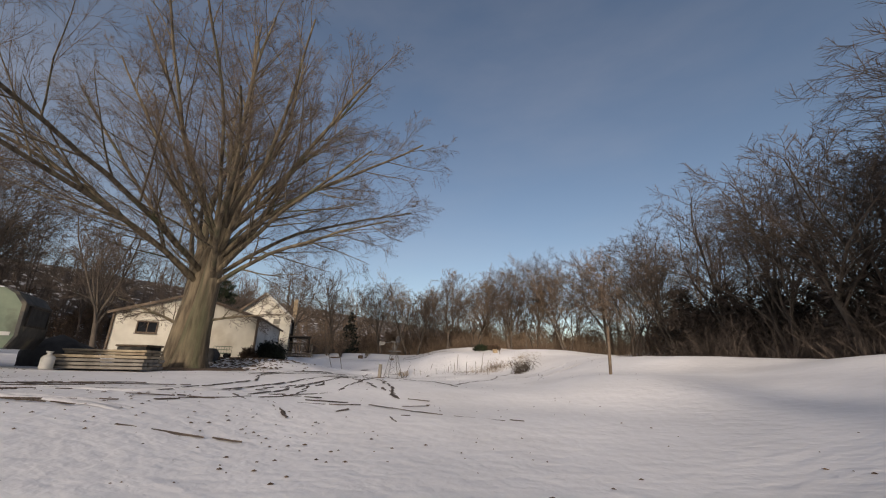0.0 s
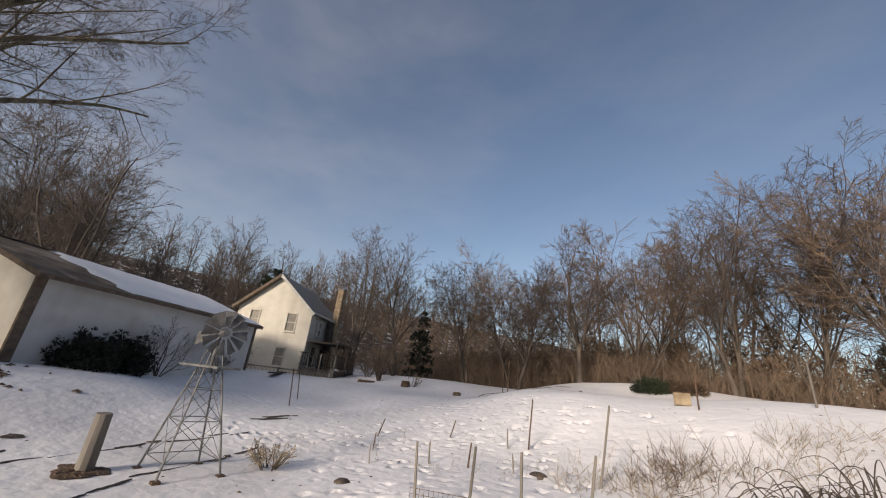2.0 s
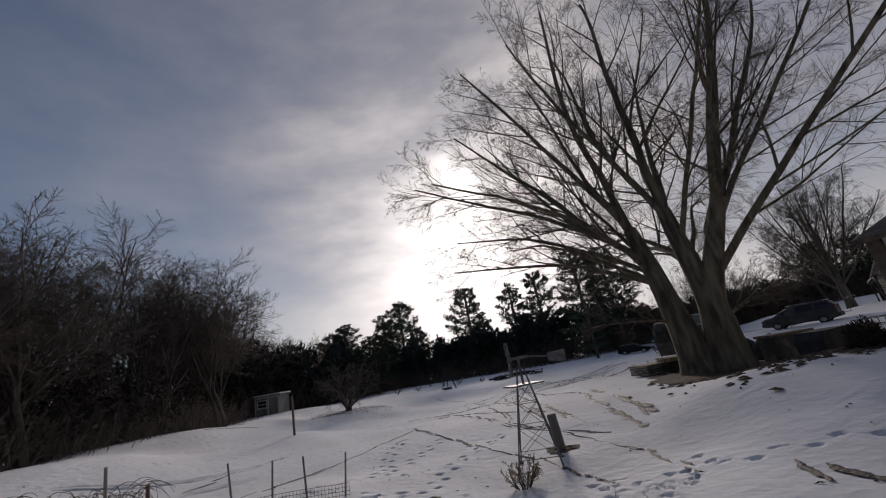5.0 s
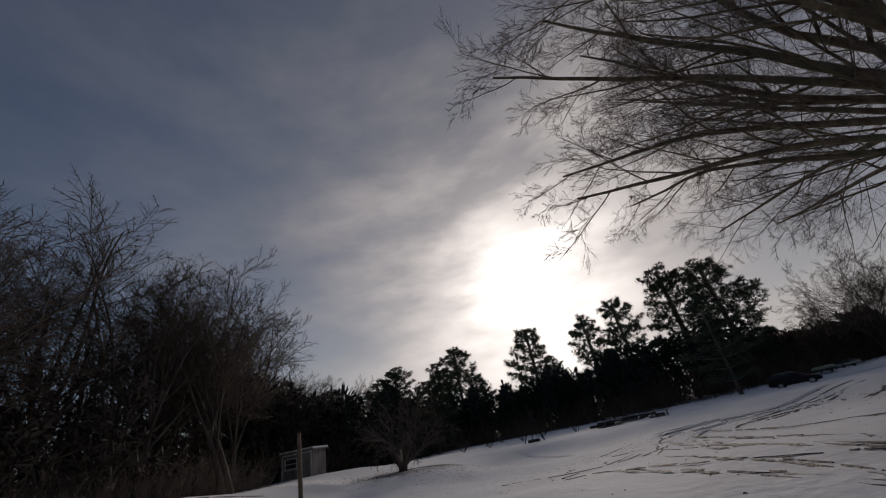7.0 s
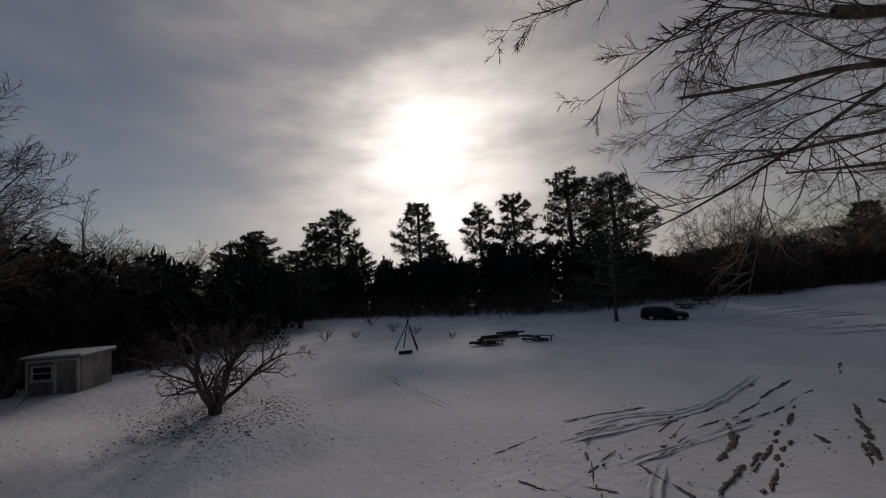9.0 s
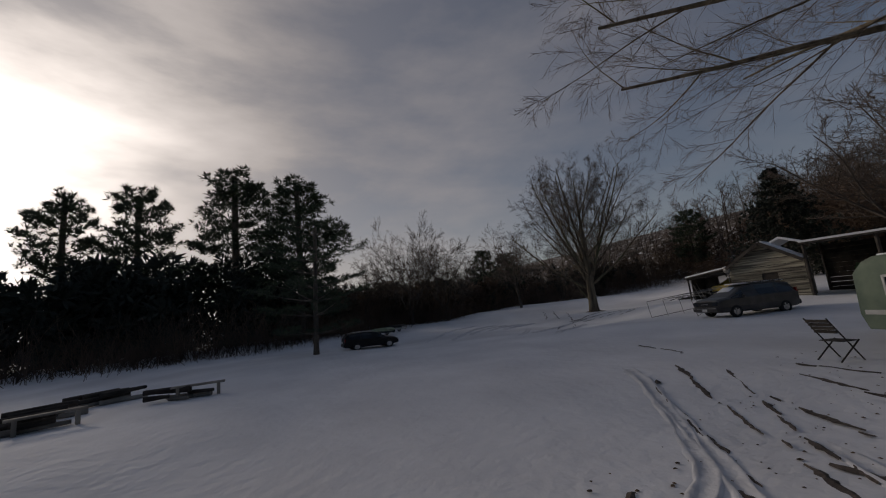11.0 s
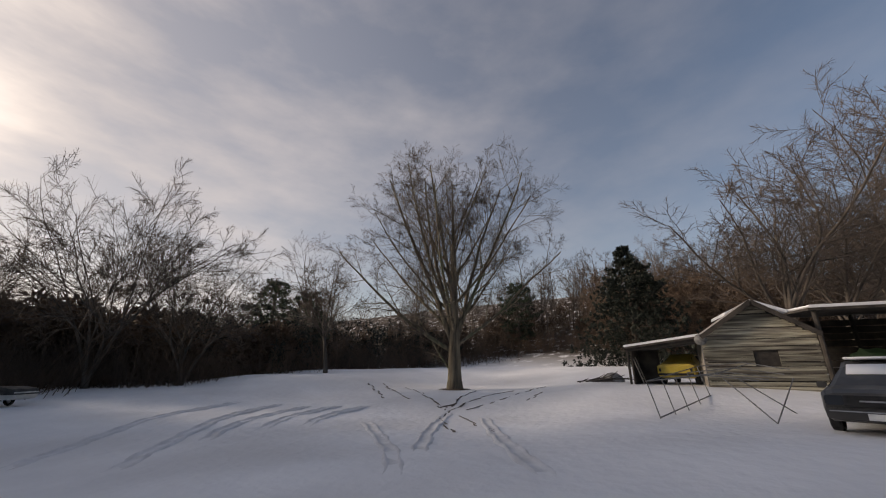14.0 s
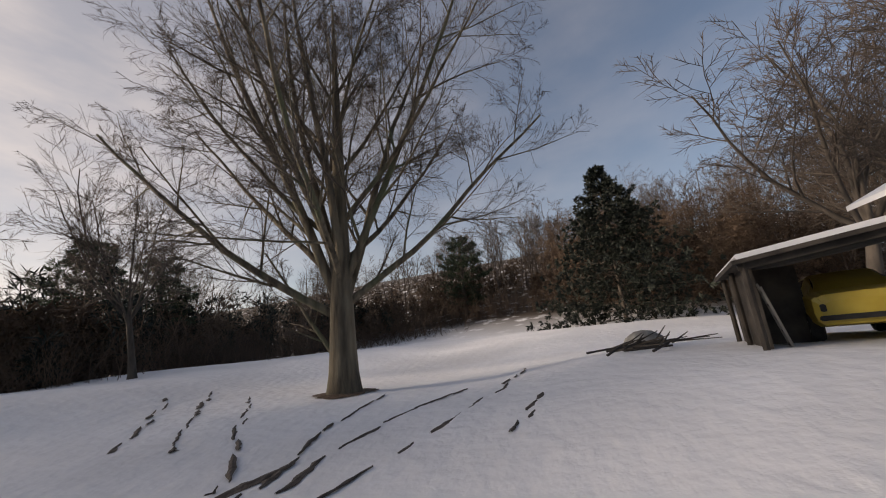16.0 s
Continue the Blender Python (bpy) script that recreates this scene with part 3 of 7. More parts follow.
def upright_maple():
    rng = np.random.default_rng(23)
    stems = [smooth_line(((0, 0, -0.3), (0, 0, 0.5), (0.03, 0, 2.6), (0.12, 0.06, 7.0), (0.18, 0.02, 12.4)), (0.60, 0.42, 0.33, 0.17, 0.03))]
    # rising leaders, then laterals that grow shorter and steeper up the stem
    limbs = [(30, 76, 12.4, 0.15, 2.5), (150, 74, 12.4, 0.15, 2.4), (235, 72, 12.2, 0.16, 2.3), (300, 68, 12.2, 0.16, 2.4), (90, 67, 11.4, 0.13, 2.8), (345, 64, 11.0, 0.12, 3.1),
             (288, 27, 10.6, 0.13, 2.0), (110, 32, 9.2, 0.11, 2.3), (270, 40, 9.8, 0.11, 2.9), (287, 52, 4.4, 0.08, 0.7)]
    for i in range(13):
        q = i / 12
        limbs.append((137.5 * i + 20, 34 + 24 * q, 9.8 - 5.2 * q, 0.10 - 0.05 * q, 3.0 + 6.6 * q))
    rows = np.array(limbs)
    head = headings(rows[:, :2])
    out = 0.10 / (1 + np.maximum(rows[:, 4] - 2.4, 0))
    feet = np.stack([out * head[:, 0] / np.hypot(head[:, 0], head[:, 1]), out * head[:, 1] / np.hypot(head[:, 0], head[:, 1]), rows[:, 4]], -1)
    lv = grown(rng, feet, head, rows[:, 2] * 0.93, rows[:, 3] * 0.98, ((11, 10, 0.38, 42, 0.05, 0.040), (7, 7, 0.48, 42, 0.06, 0.02), (4, 6, 0.56, 42, 0.08, 0.015), (3, 6, 0.66, 40, 0.09, 0.0), (2, 0, 0, 0, 0.08, 0.0)), 0.0045, 0.12, 0.44)
    thick, fine = boughs(lv, 2, (9, 6, 4, 3, 3))
    return joined(tubes(stems, 14), thick), fine


def wood_tree(seed, h, stems=1, lean=0.12, low=60, forks=6, high=84):
    """A wild tree of the wood's edge, h metres high or so."""
    rng = np.random.default_rng(seed)
    trunks, p, d, length, r = [], [], [], [], []
    for k in range(stems):
        a = rng.uniform(0, 6.28) + 6.28 * k / stems
        fork = h * rng.uniform(0.16, 0.30)
        f = rng.normal(0, 0.3, 2) * (stems > 1)
        r0 = 0.0145 * h / stems**0.35
        tx, ty = f[0] + math.cos(a) * lean * fork, f[1] + math.sin(a) * lean * fork
        trunks.append(stem(f[0], f[1], tx, ty, fork, r0, 8))
        n = int(rng.integers(4, 6)) if stems > 1 else int(rng.integers(6, 9))
        for j in range(n):
            az = a + 6.28 * j / n + rng.normal(0, 0.4)
            el = math.radians(rng.uniform(low, high))
            z = fork * rng.uniform(0.75, 0.99)
            p.append((f[0] + (tx - f[0]) * (z / fork) ** 1.3, f[1] + (ty - f[1]) * (z / fork) ** 1.3, z))
            d.append((math.cos(az) * math.cos(el) + 0.4 * lean * math.cos(a), math.sin(az) * math.cos(el) + 0.4 * lean * math.sin(a), math.sin(el)))
            length.append(h * rng.uniform(0.52, 0.78))
            r.append(r0 * rng.uniform(0.36, 0.52))
    d = np.array(d)
    d /= np.linalg.norm(d, axis=1, keepdims=True)
    lv = grown(rng, np.array(p), d, np.array(length), np.array(r), ((8, forks + 4, 0.44, 44, 0.09, 0.018), (5, 9, 0.48, 44, 0.11, 0.02), (3, 7, 0.6, 42, 0.12, 0.01), (2, 0, 0, 0, 0.1, 0)), 0.010, 0.12, 0.46)
    thick, fine = boughs(lv, 2, (6, 4, 3, 3))
    return joined(tubes(trunks, 8), thick), fine


def far_wood(name, xy, heights, seed, mat, label):
    """Rows of distant trees, too many to count."""
    rng = np.random.default_rng(seed)
    n = len(xy)
    h = np.asarray(heights)
    foot = np.column_stack([xy, ground_z(xy[:, 0], xy[:, 1]) - 0.2])
    d = np.column_stack([rng.normal(0, 0.07, (n, 2)), np.ones(n)])
    d /= np.linalg.norm(d, axis=1, keepdims=True)
    lv = grown(rng, foot, d, h * 0.85, 0.011 * h, ((5, 10, 0.42, 34, 0.04, 0.03), (3, 6, 0.45, 40, 0.1, 0.06), (3, 4, 0.7, 42, 0.14, 0.04), (2, 0, 0, 0, 0.1, 0)), 0.015, 0.2)
    thick, fine = boughs(lv, 1, (5, 3, 3, 3))
    v, f = joined((thick[0], tri_faces(thick[1])), fine)
    return tagged(mesh_object(name, v, f, mat), label, "woods", kind="stuff")


def blades(rng, at, out, length, width, n):
    """n thin needle sprays round each point of at, leaning along out."""
    m = len(at)
    d = rng.normal(0, 1, (m, n, 3)) * 0.75 + out[:, None]
    d /= np.linalg.norm(d, axis=-1, keepdims=True)
    side = np.cross(d, rng.normal(0, 1, (m, n, 3)))
    side /= np.linalg.norm(side, axis=-1, keepdims=True) + 1e-9
    k = length * rng.uniform(0.6, 1.2, (m, n, 1))
    base = at[:, None] + d * 0.02
    mid = base + d * k * 0.5
    v = np.stack([base, mid + side * width, base + d * k, mid - side * width], 2).reshape(-1, 3)
    f = np.arange(len(v)).reshape(-1, 4)
    return v, f


def pine_tree(seed, h, bare, wide, plumes, needle, tiers=12, flat=1.0, loose=0.0):
    """A white pine: straight stem, uneven tiers of level boughs that carry flat plumes of needles."""
    rng = np.random.default_rng(seed)
    trunk = stem(0, 0, rng.normal(0, 0.2), rng.normal(0, 0.2), h * 0.97, 0.017 * h, 9, 0.3)
    limbs, at, out = [], [], []
    for t in range(tiers):
        level = bare + (1 - bare) * (max(0.0, t + rng.uniform(-0.2, 0.2) * flat) / tiers) ** 0.9
        if level > 0.98:
            continue
        lobe = rng.uniform(0, 6.28)
        for j in range(7 if loose else 5):
            q = min(0.97, level + rng.normal(0, loose))
            shape = min(1.0, 0.55 + (q - bare) * 1.7) * (1 - q) ** (0.56 if loose else 0.4)
            az = lobe + (0.8976 if loose else 1.2566) * j + rng.normal(0, 0.25)
            reach = wide * h * shape * (rng.uniform(0.55, 1.3) if loose else rng.uniform(0.3, 1.28)) + 0.15
            d = np.array([math.cos(az), math.sin(az), rng.uniform(-0.04, 0.10) * flat + (0.3 + 0.5 * (loose > 0)) * q])
            u = np.linspace(0, 1, 5)[:, None]
            root = np.array([0, 0, q * h])
            rise = np.array([0, 0, 0.13 * reach])
            limbs.append((root + d * reach * u + rise * u**2, (0.008 + 0.012 * reach) * (1.1 - u[:, 0])))
            side = np.array([-math.sin(az), math.cos(az), 0.0])
            count = max(4, int(plumes * reach))
            for c in range(count):
                w = 0.28 + 0.74 * math.sqrt((c + rng.uniform(0, 1)) / count)
                fan = 0.42 * reach * (1.15 - 0.75 * abs(w - 0.55)) * rng.uniform(-1, 1)
                spot = root + d * reach * w + rise * w * w + side * fan + np.array([0, 0, rng.normal(0.05, (0.035 * reach + 0.03) * flat)])
                at.append(spot)
                out.append(d * 0.35 + side * fan / reach + np.array([0, 0, 0.55]))
    for q in np.linspace(0.93, 1.0, 5):
        at.append(np.array([0, 0, q * h]))
        out.append(np.array([0, 0, 1.0]))
    thick = joined(tubes([trunk], 8), tubes(limbs, 4))
    fine = blades(rng, np.array(at), np.array(out), *needle)
    return thick, fine


def spruce_tree(seed, h, wide, droop=-0.25):
    """A dense cone of drooping boughs down to the ground."""
    rng = np.random.default_rng(seed)
    s = np.linspace(0, 1, 6)
    trunk = (np.stack([0 * s, 0 * s, -0.1 + s * h], -1), 0.012 * h * (1.05 - s) + 0.01)
    limbs, at, out = [], [], []
    tiers = int(h * 3.4)
    for t in range(tiers):
        q = 0.03 + 0.95 * (t + rng.uniform(0, 1)) / tiers
        reach = wide * (1 - q) ** 0.9 * rng.uniform(0.8, 1.1) * (0.8 + 0.2 * min(1, q * 8))
        for j in range(9):
            az = rng.uniform(0, 6.28)
            length = reach * rng.uniform(0.6, 1.1) + 0.08
            d = np.array([math.cos(az), math.sin(az), droop * rng.uniform(0.3, 1.2)])
            u = np.linspace(0, 1, 3)[:, None]
            limbs.append((np.array([0, 0, q * h]) + d * length * u, 0.012 * (1.2 - u[:, 0])))
            for w in np.arange(0.3, 1.01, max(0.11, 0.26 / (length + 0.1))):
                at.append(np.array([0, 0, q * h]) + d * length * w + rng.normal(0, 0.05 * length + 0.03, 3))
                out.append(d)
    thick = joined(tubes([trunk], 6), tubes(limbs, 3))
    fine = blades(rng, np.array(at), np.array(out), 0.18 + 0.012 * h, 0.014 + 0.0032 * h, 14)
    return thick, fine


def thicket(name, points, heights, mat, label, seed, lean=0.35, width=0.014, per=7, spread=0.6, shoots=8, straight=0.12):
    """Clumps of leafless shrubs: crowded thin stems with side shoots. Nobody could count them."""
    rng = np.random.default_rng(seed)
    p = np.repeat(np.asarray(points), per, 0)
    n = len(p)
    h = np.repeat(np.asarray(heights), per) * rng.uniform(0.35, 1.1, n)
    off = rng.normal(0, spread, (n, 2))
    p = p + off
    base = np.column_stack([p, ground_z(p[:, 0], p[:, 1]) - 0.05])
    d = np.column_stack([rng.normal(0, lean, (n, 2)) + off * 0.35, np.ones(n)])
    d /= np.linalg.norm(d, axis=1, keepdims=True)
    lv = grown(rng, base, d, h, np.full(n, width), ((3, shoots, 0.5, 34, 0.13, 0.02), (2, 0, 0, 0, 0.1, 0)), width * 0.55, straight)
    thick, fine = boughs(lv, 1, (3, 3))
    v, f = joined((thick[0], tri_faces(thick[1])), fine)
    return tagged(mesh_object(name, v, f, mat), label, "brush", kind="stuff")


def arching_canes(name, points, mat, label, seed):
    """Bramble canes that rise, bow over and hang back to the ground, crossing one another."""
    rng = np.random.default_rng(seed)
    lines = []
    u = np.linspace(0, 1, 11)
    for x, y in points:
        for _ in range(5):
            a, span, top = rng.uniform(0, 6.28), rng.uniform(0.3, 1.3), rng.uniform(0.35, 0.95)
            end = rng.uniform(0.6, 0.97)
            s = u * end
            bx, by = x + rng.normal(0, 0.12), y + rng.normal(0, 0.12)
            wob = 0.05 * np.sin(s * rng.uniform(4, 11) + rng.uniform(0, 6))
            px, py = bx + math.cos(a) * span * s - math.sin(a) * wob, by + math.sin(a) * span * s + math.cos(a) * wob
            pz = gz(bx, by) - 0.05 + top * (4 * s * (1 - s)) ** 0.8 + 0.03 * np.sin(s * 9 + bx)
            lines.append((np.stack([px, py, pz], -1), 0.0085 * (1.15 - 0.75 * u)))
    return tagged(mesh_object(name, *tubes(lines, 4), mat), label, "brambles", kind="stuff")


def scatter(rng, n, corners, jitter):
    """n points along a line of corners, spread to both sides."""
    c = np.array(corners, float)
    seg = np.linalg.norm(np.diff(c, axis=0), axis=1)
    s = rng.uniform(0, seg.sum(), n)
    i = np.searchsorted(np.cumsum(seg), s).clip(0, len(seg) - 1)
    f = (s - np.r_[0, np.cumsum(seg)][i]) / seg[i]
    p = c[i] + (c[i + 1] - c[i]) * f[:, None]
    return p + rng.normal(0, jitter, (n, 2))


def evergreen_mass(name, corners, n, jitter, lo, hi, mat, label, seed, k=56, fine=1.0):
    """Crowded low evergreens and ivy-grown brush: an uneven, dark, closed mass of sprays."""
    rng = np.random.default_rng(seed)
    c = scatter(rng, n, corners, jitter)
    g = ground_z(c[:, 0], c[:, 1])
    hh = rng.uniform(lo, hi, n)
    u = rng.normal(0, 1, (n, k, 3))
    u /= np.linalg.norm(u, axis=-1, keepdims=True)
    z = rng.uniform(0, 1, (n, k)) ** 0.8
    wide = (0.32 * hh)[:, None] * np.sqrt(1.02 - z) * rng.uniform(0.5, 1.1, (n, k))
    at = np.stack([c[:, :1] + u[..., 0] * wide, c[:, 1:] + u[..., 1] * wide, g[:, None] + z * hh[:, None]], -1).reshape(-1, 3)
    v, f = blades(rng, at, u.reshape(-1, 3) * 0.6 + np.array([0, 0, 0.3]), (0.3 + 0.05 * hi) * fine**0.5, (0.022 + 0.0045 * hi) * fine, 4)
    return tagged(mesh_object(name, v, f, mat), label, "brush", kind="stuff")


def build_trees():
    rng = np.random.default_rng(3)
    thick, fine = yard_maple()
    plant("maple_tree", on(-14.3, 12.2, 0), thick, fine, BARK, TWIG, "huge old bare maple with fused grey-brown stems")
    thick, fine = upright_maple()
    plant("maple_tree", on(-31.0, -16.9, 0) @ Matrix.Diagonal((0.92, 0.92, 1.0, 1)), thick, fine, BARK, TWIG, "tall bare maple with upright limbs standing alone")

    kinds = []
    for i, (h, stems, lean, low, forks, *high) in enumerate(((13, 1, 0.15, 48, 7), (12, 2, 0.3, 55, 7), (14, 1, 0.1, 62, 7), (10, 3, 0.4, 58, 6), (15, 2, 0.2, 60, 7), (12, 1, 0.25, 38, 7), (15, 4, 0.3, 68, 6), (12, 4, 0.5, 34, 6, 70))):
        thick, fine = wood_tree(40 + i, h, stems, lean, low, forks, *high)
        bark, twig = BARK_DARK, TWIG_SUNLIT_TAN if i == 3 else TWIG
        t = plant("bare_tree", pose(0, -400 - 20 * i, 0), thick, fine, bark, twig, "bare deciduous tree at the wood's edge", "trees of the wood")
        kinds.append((t, h))
    used = {}

    def put(x, y, h, kind=None, wide=1.0):
        i = int(rng.integers(0, len(kinds))) if kind is None else kind
        t, h0 = kinds[i]
        k = h / h0
        m = on(x, y, rng.uniform(0, 360), -0.05) @ Matrix.Diagonal((k * wide, k * wide, k, 1))
        if i not in used:
            used[i] = m
        else:
            copy_thing(t, m)

    # north: behind the garden and the house
    for x, y, h, k, w in ((-26.8, 38.6, 11.5, 5, 1.0), (-34.5, 38.5, 14, 2, 1.1), (-22.3, 41.5, 9, 1, 1), (-16.2, 40.5, 8.2, 5, 1.1), (-13.0, 42.0, 8.6, 0, 1.35), (-10.3, 43.5, 9.2, 3, 1.2), (-6.0, 44, 10, 4, 1.1), (-3.4, 45.5, 11, 6, 1.1), (0.5, 43.5, 10.5, 3, 1.1),
                          (4.5, 42.5, 11.5, 5, 1), (6.5, 39, 10, 3, 1.1), (9.3, 35.5, 11, 1, 1.1), (12, 31.5, 12, 2, 1.1), (14, 27, 11.6, 4, 1.2), (15.2, 22.8, 12.4, 5, 1.1), (18.5, 15.5, 13.4, 4, 1.2), (18.5, 11, 12.6, 1, 1.1), (22.5, 8, 13.5, 2, 1.0), (23, 12, 13.8, 0, 1.2), (21, 23, 14, 6, 1.2),
                          (26, 8, 14, 5, 1.0), (28, 0, 9.5, 5, 1.1), (19.5, 18.5, 13.8, 2, 1.2), (16.5, 24, 11.6, 5, 1.1), (-19, 43.5, 9.5, 3, 1)):
        put(x, y, h, k, w)
    # south-east, behind the apple tree and the playhouse
    for x, y, h, k in ((30, 2, 11, 4), (33, -5, 10, 1), (37, -13, 9, 3), (28, 8, 14, 2), (44, -24, 10, 5), (31, -10, 10, 3)):
        put(x, y, h, k)
    # south and west rim
    for x, y, h, k, w in ((-21.6, -32.2, 11.4, 7, 0.86), (-24.9, -31.2, 8.8, 7, 0.85), (-17.8, -36.5, 8.0, 0, 0.9), (-33.8, -28.2, 10.3, 0, 0.95), (-46, -40, 10, 4, 1), (-57, -33, 12, 2, 1)):
        put(x, y, h, k, w)
    # hillside behind the sheds and the barn
    for x, y, h, k, w in ((-40, 0.5, 15.5, 5, 1.25), (-43.5, 5.5, 15, 0, 1.1), (-49.5, 12.6, 20.5, 6, 1.15), (-34.6, 17.6, 14.0, 2, 1.15), (-41, 29, 12.5, 2, 1), (-45, 36, 12, 0, 1),
                          (-58, 6, 13, 4, 1), (-60, -2, 12, 2, 1), (-57, 16, 14, 1, 1)):
        put(x, y, h, k, w)

    for i, m in used.items():
        kinds[i][0].matrix_world = m

    def wood(name, n, corners, jitter, lo, hi, seed, mat, label):
        r = np.random.default_rng(seed)
        far_wood(name, scatter(r, n, corners, jitter), r.uniform(lo, hi, n), seed, mat, label)

    wood("far_woods", 80, ((-60, 50), (-38, 53), (-15, 54), (6, 53), (20, 44)), 3.8, 8, 12.5, 201, TWIG_SUNLIT_TAN, "bare wood behind the garden")
    wood("far_woods", 60, ((22, 42), (27, 28), (28, 14), (32, 2), (44, -8)), 3.0, 10, 15.5, 202, TWIG, "bare wood east of the yard")
    wood("far_woods", 50, ((-66, -26), (-68, -10), (-64, 4)), 3.0, 7, 11, 206, TWIG, "bare wood at the end of the western field")
    wood("far_woods", 60, ((-40, -52), (-60, -44), (-72, -26), (-74, -8), (-70, 6)), 3.8, 7, 11, 203, TWIG, "bare wood beyond the western field")
    wood("far_woods", 80, ((-64, 8), (-66, 24), (-62, 40), (-54, 52)), 8.0, 8.5, 12.5, 204, TWIG, "bare wood on the hillside")
    wood("far_woods", 26, ((-54, 2), (-56, 18), (-54, 32)), 3.0, 7, 11, 205, TWIG, "bare young trees on the hillside")

    # evergreens
    pines = []
    for i, (h, bare, wide, plumes, needle) in enumerate(((18, 0.12, 0.27, 6.5, (0.62, 0.045, 12)), (20, 0.22, 0.24, 6.5, (0.62, 0.045, 12)), (8.3, 0.16, 0.5, 13, (0.22, 0.010, 20)))):
        thick, fine = pine_tree(70 + i, h, bare, wide, plumes, needle, 8 if i == 2 else 12, 0.5 if i == 2 else 1.0, 0.0 if i == 2 else 0.03)
        label = "broad dark green white pine with level boughs" if i == 2 else "tall dark green white pine with tiered boughs"
        pines.append((plant("pine_tree", pose(0, -500 - 30 * i, 0), thick, fine, BARK_DARK, NEEDLES, label, "pines along the yard"), h))
    first = {}
    for x, y, h, k, w in ((29, -75, 25, 0, 1.1), (45, -63, 23, 0, 1.1), (49.5, -61, 20.5, 1, 1.1), (36, -55, 14, 0, 1.1), (9, -50, 18, 1, 1.0), (2.7, -48, 18.4, 0, 0.95), (-6, -43, 20, 1, 1.1), (-11, -36, 16.6, 0, 1.15), (-7.5, -20.3, 8.4, 2, 1.0),
                         (19, -58, 13, 1, 1.2), (-15.5, -46, 7, 1, 1.2), (58, -52, 16, 0, 1.1), (31, -20.5, 12, 0, 1.35), (35, -21, 11, 1, 1.4), (28.5, -25, 10, 0, 1.4), (-39, -40, 9.3, 0, 1.2), (-38.4, 31, 9.2, 1, 1), (-43, -39, 8.6, 0, 1.2), (-62, -20, 9, 0, 1.2)):
        t, h0 = pines[k]
        m = on(x, y, rng.uniform(0, 360), -0.1) @ Matrix.Diagonal((h / h0 * w * 1.12, h / h0 * w * 1.12, h / h0 * 0.97, 1))
        if k not in first:
            first[k] = m
        else:
            copy_thing(t, m)
    for k, m in first.items():
        pines[k][0].matrix_world = m
    thick, fine = spruce_tree(91, 11.2, 7.2, -0.12)
    plant("spruce_tree", on(-48.5, -6.8, 0, -0.1), thick, fine, BARK_DARK, SPRUCE_NEEDLES, "broad dark spruce with boughs to the ground")
    thick, fine = spruce_tree(92, 5.2, 1.7)
    plant("spruce_tree", on(-25.4, 39.6, 0, -0.1), thick, fine, BARK_DARK, SPRUCE_NEEDLES, "small dark spruce in front of the wood")

    # brush along the edges of the wood
    def band(name, n, corners, jitter, lo, hi, mat, label, seed, **more):
        r = np.random.default_rng(seed)
        thicket(name, scatter(r, n, corners, jitter), lo + (hi - lo) * r.uniform(0, 1, n) ** 1.6, mat, label, seed, **more)

    band("underbrush", 460, ((-34, 44), (-20, 45), (0, 45.5), (9, 42), (15, 33)), 1.3, 1.0, 3.6, TWIG_SUNLIT_TAN, "brown leafless brush at the foot of the wood", 101)
    band("underbrush", 330, ((-40, 48), (-18, 49.5), (2, 50), (14, 44), (21, 32)), 2.2, 2.0, 5.0, TWIG_SUNLIT_TAN, "tall brown leafless brush inside the wood", 108, width=0.018)
    band("underbrush", 460, ((8.5, 38), (11.5, 33.5), (15, 25.5), (18.2, 14), (22.5, 8)), 1.2, 0.7, 2.8, TWIG, "dark leafless brush at the foot of the eastern wood", 107)
    band("underbrush", 300, ((26.5, 5), (27.5, -5), (33, -17), (44, -29)), 1.4, 1.5, 5.0, BRUSH, "dark leafless thicket behind the playhouse", 102, width=0.018)
    band("underbrush", 420, ((42, -34), (26, -37), (8, -33), (-2, -30), (-14, -33), (-22, -35)), 1.5, 1.2, 4.5, BRUSH, "dark thicket below the pines", 103, width=0.018)
    band("underbrush", 330, ((-18, -34), (-27, -32), (-38, -32.5), (-52, -29), (-60, -19), (-63, -5)), 1.2, 1.0, 3.8, BRUSH, "dark hedge of leafless shrubs", 104, width=0.016)
    band("underbrush", 380, ((-64, -2), (-57, 6), (-51, 14), (-48, 26), (-46, 40)), 3.0, 1.0, 4.0, BRUSH, "leafless brush on the hillside", 105, width=0.016)
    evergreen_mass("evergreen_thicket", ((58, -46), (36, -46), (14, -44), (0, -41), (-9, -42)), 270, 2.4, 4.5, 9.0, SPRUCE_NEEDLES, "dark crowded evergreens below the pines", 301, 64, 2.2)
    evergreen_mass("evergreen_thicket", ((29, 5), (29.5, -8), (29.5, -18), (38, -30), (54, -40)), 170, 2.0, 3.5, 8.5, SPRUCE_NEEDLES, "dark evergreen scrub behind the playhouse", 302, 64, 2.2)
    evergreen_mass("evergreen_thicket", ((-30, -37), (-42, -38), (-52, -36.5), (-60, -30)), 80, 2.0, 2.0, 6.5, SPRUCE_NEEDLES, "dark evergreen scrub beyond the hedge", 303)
    evergreen_mass("oak_scrub", ((-66, -12), (-62, 0), (-57, 10), (-55, 20), (-54, 32)), 150, 3.0, 1.5, 4.5, LITTER, "brown oak scrub with withered leaves on the hillside", 304)
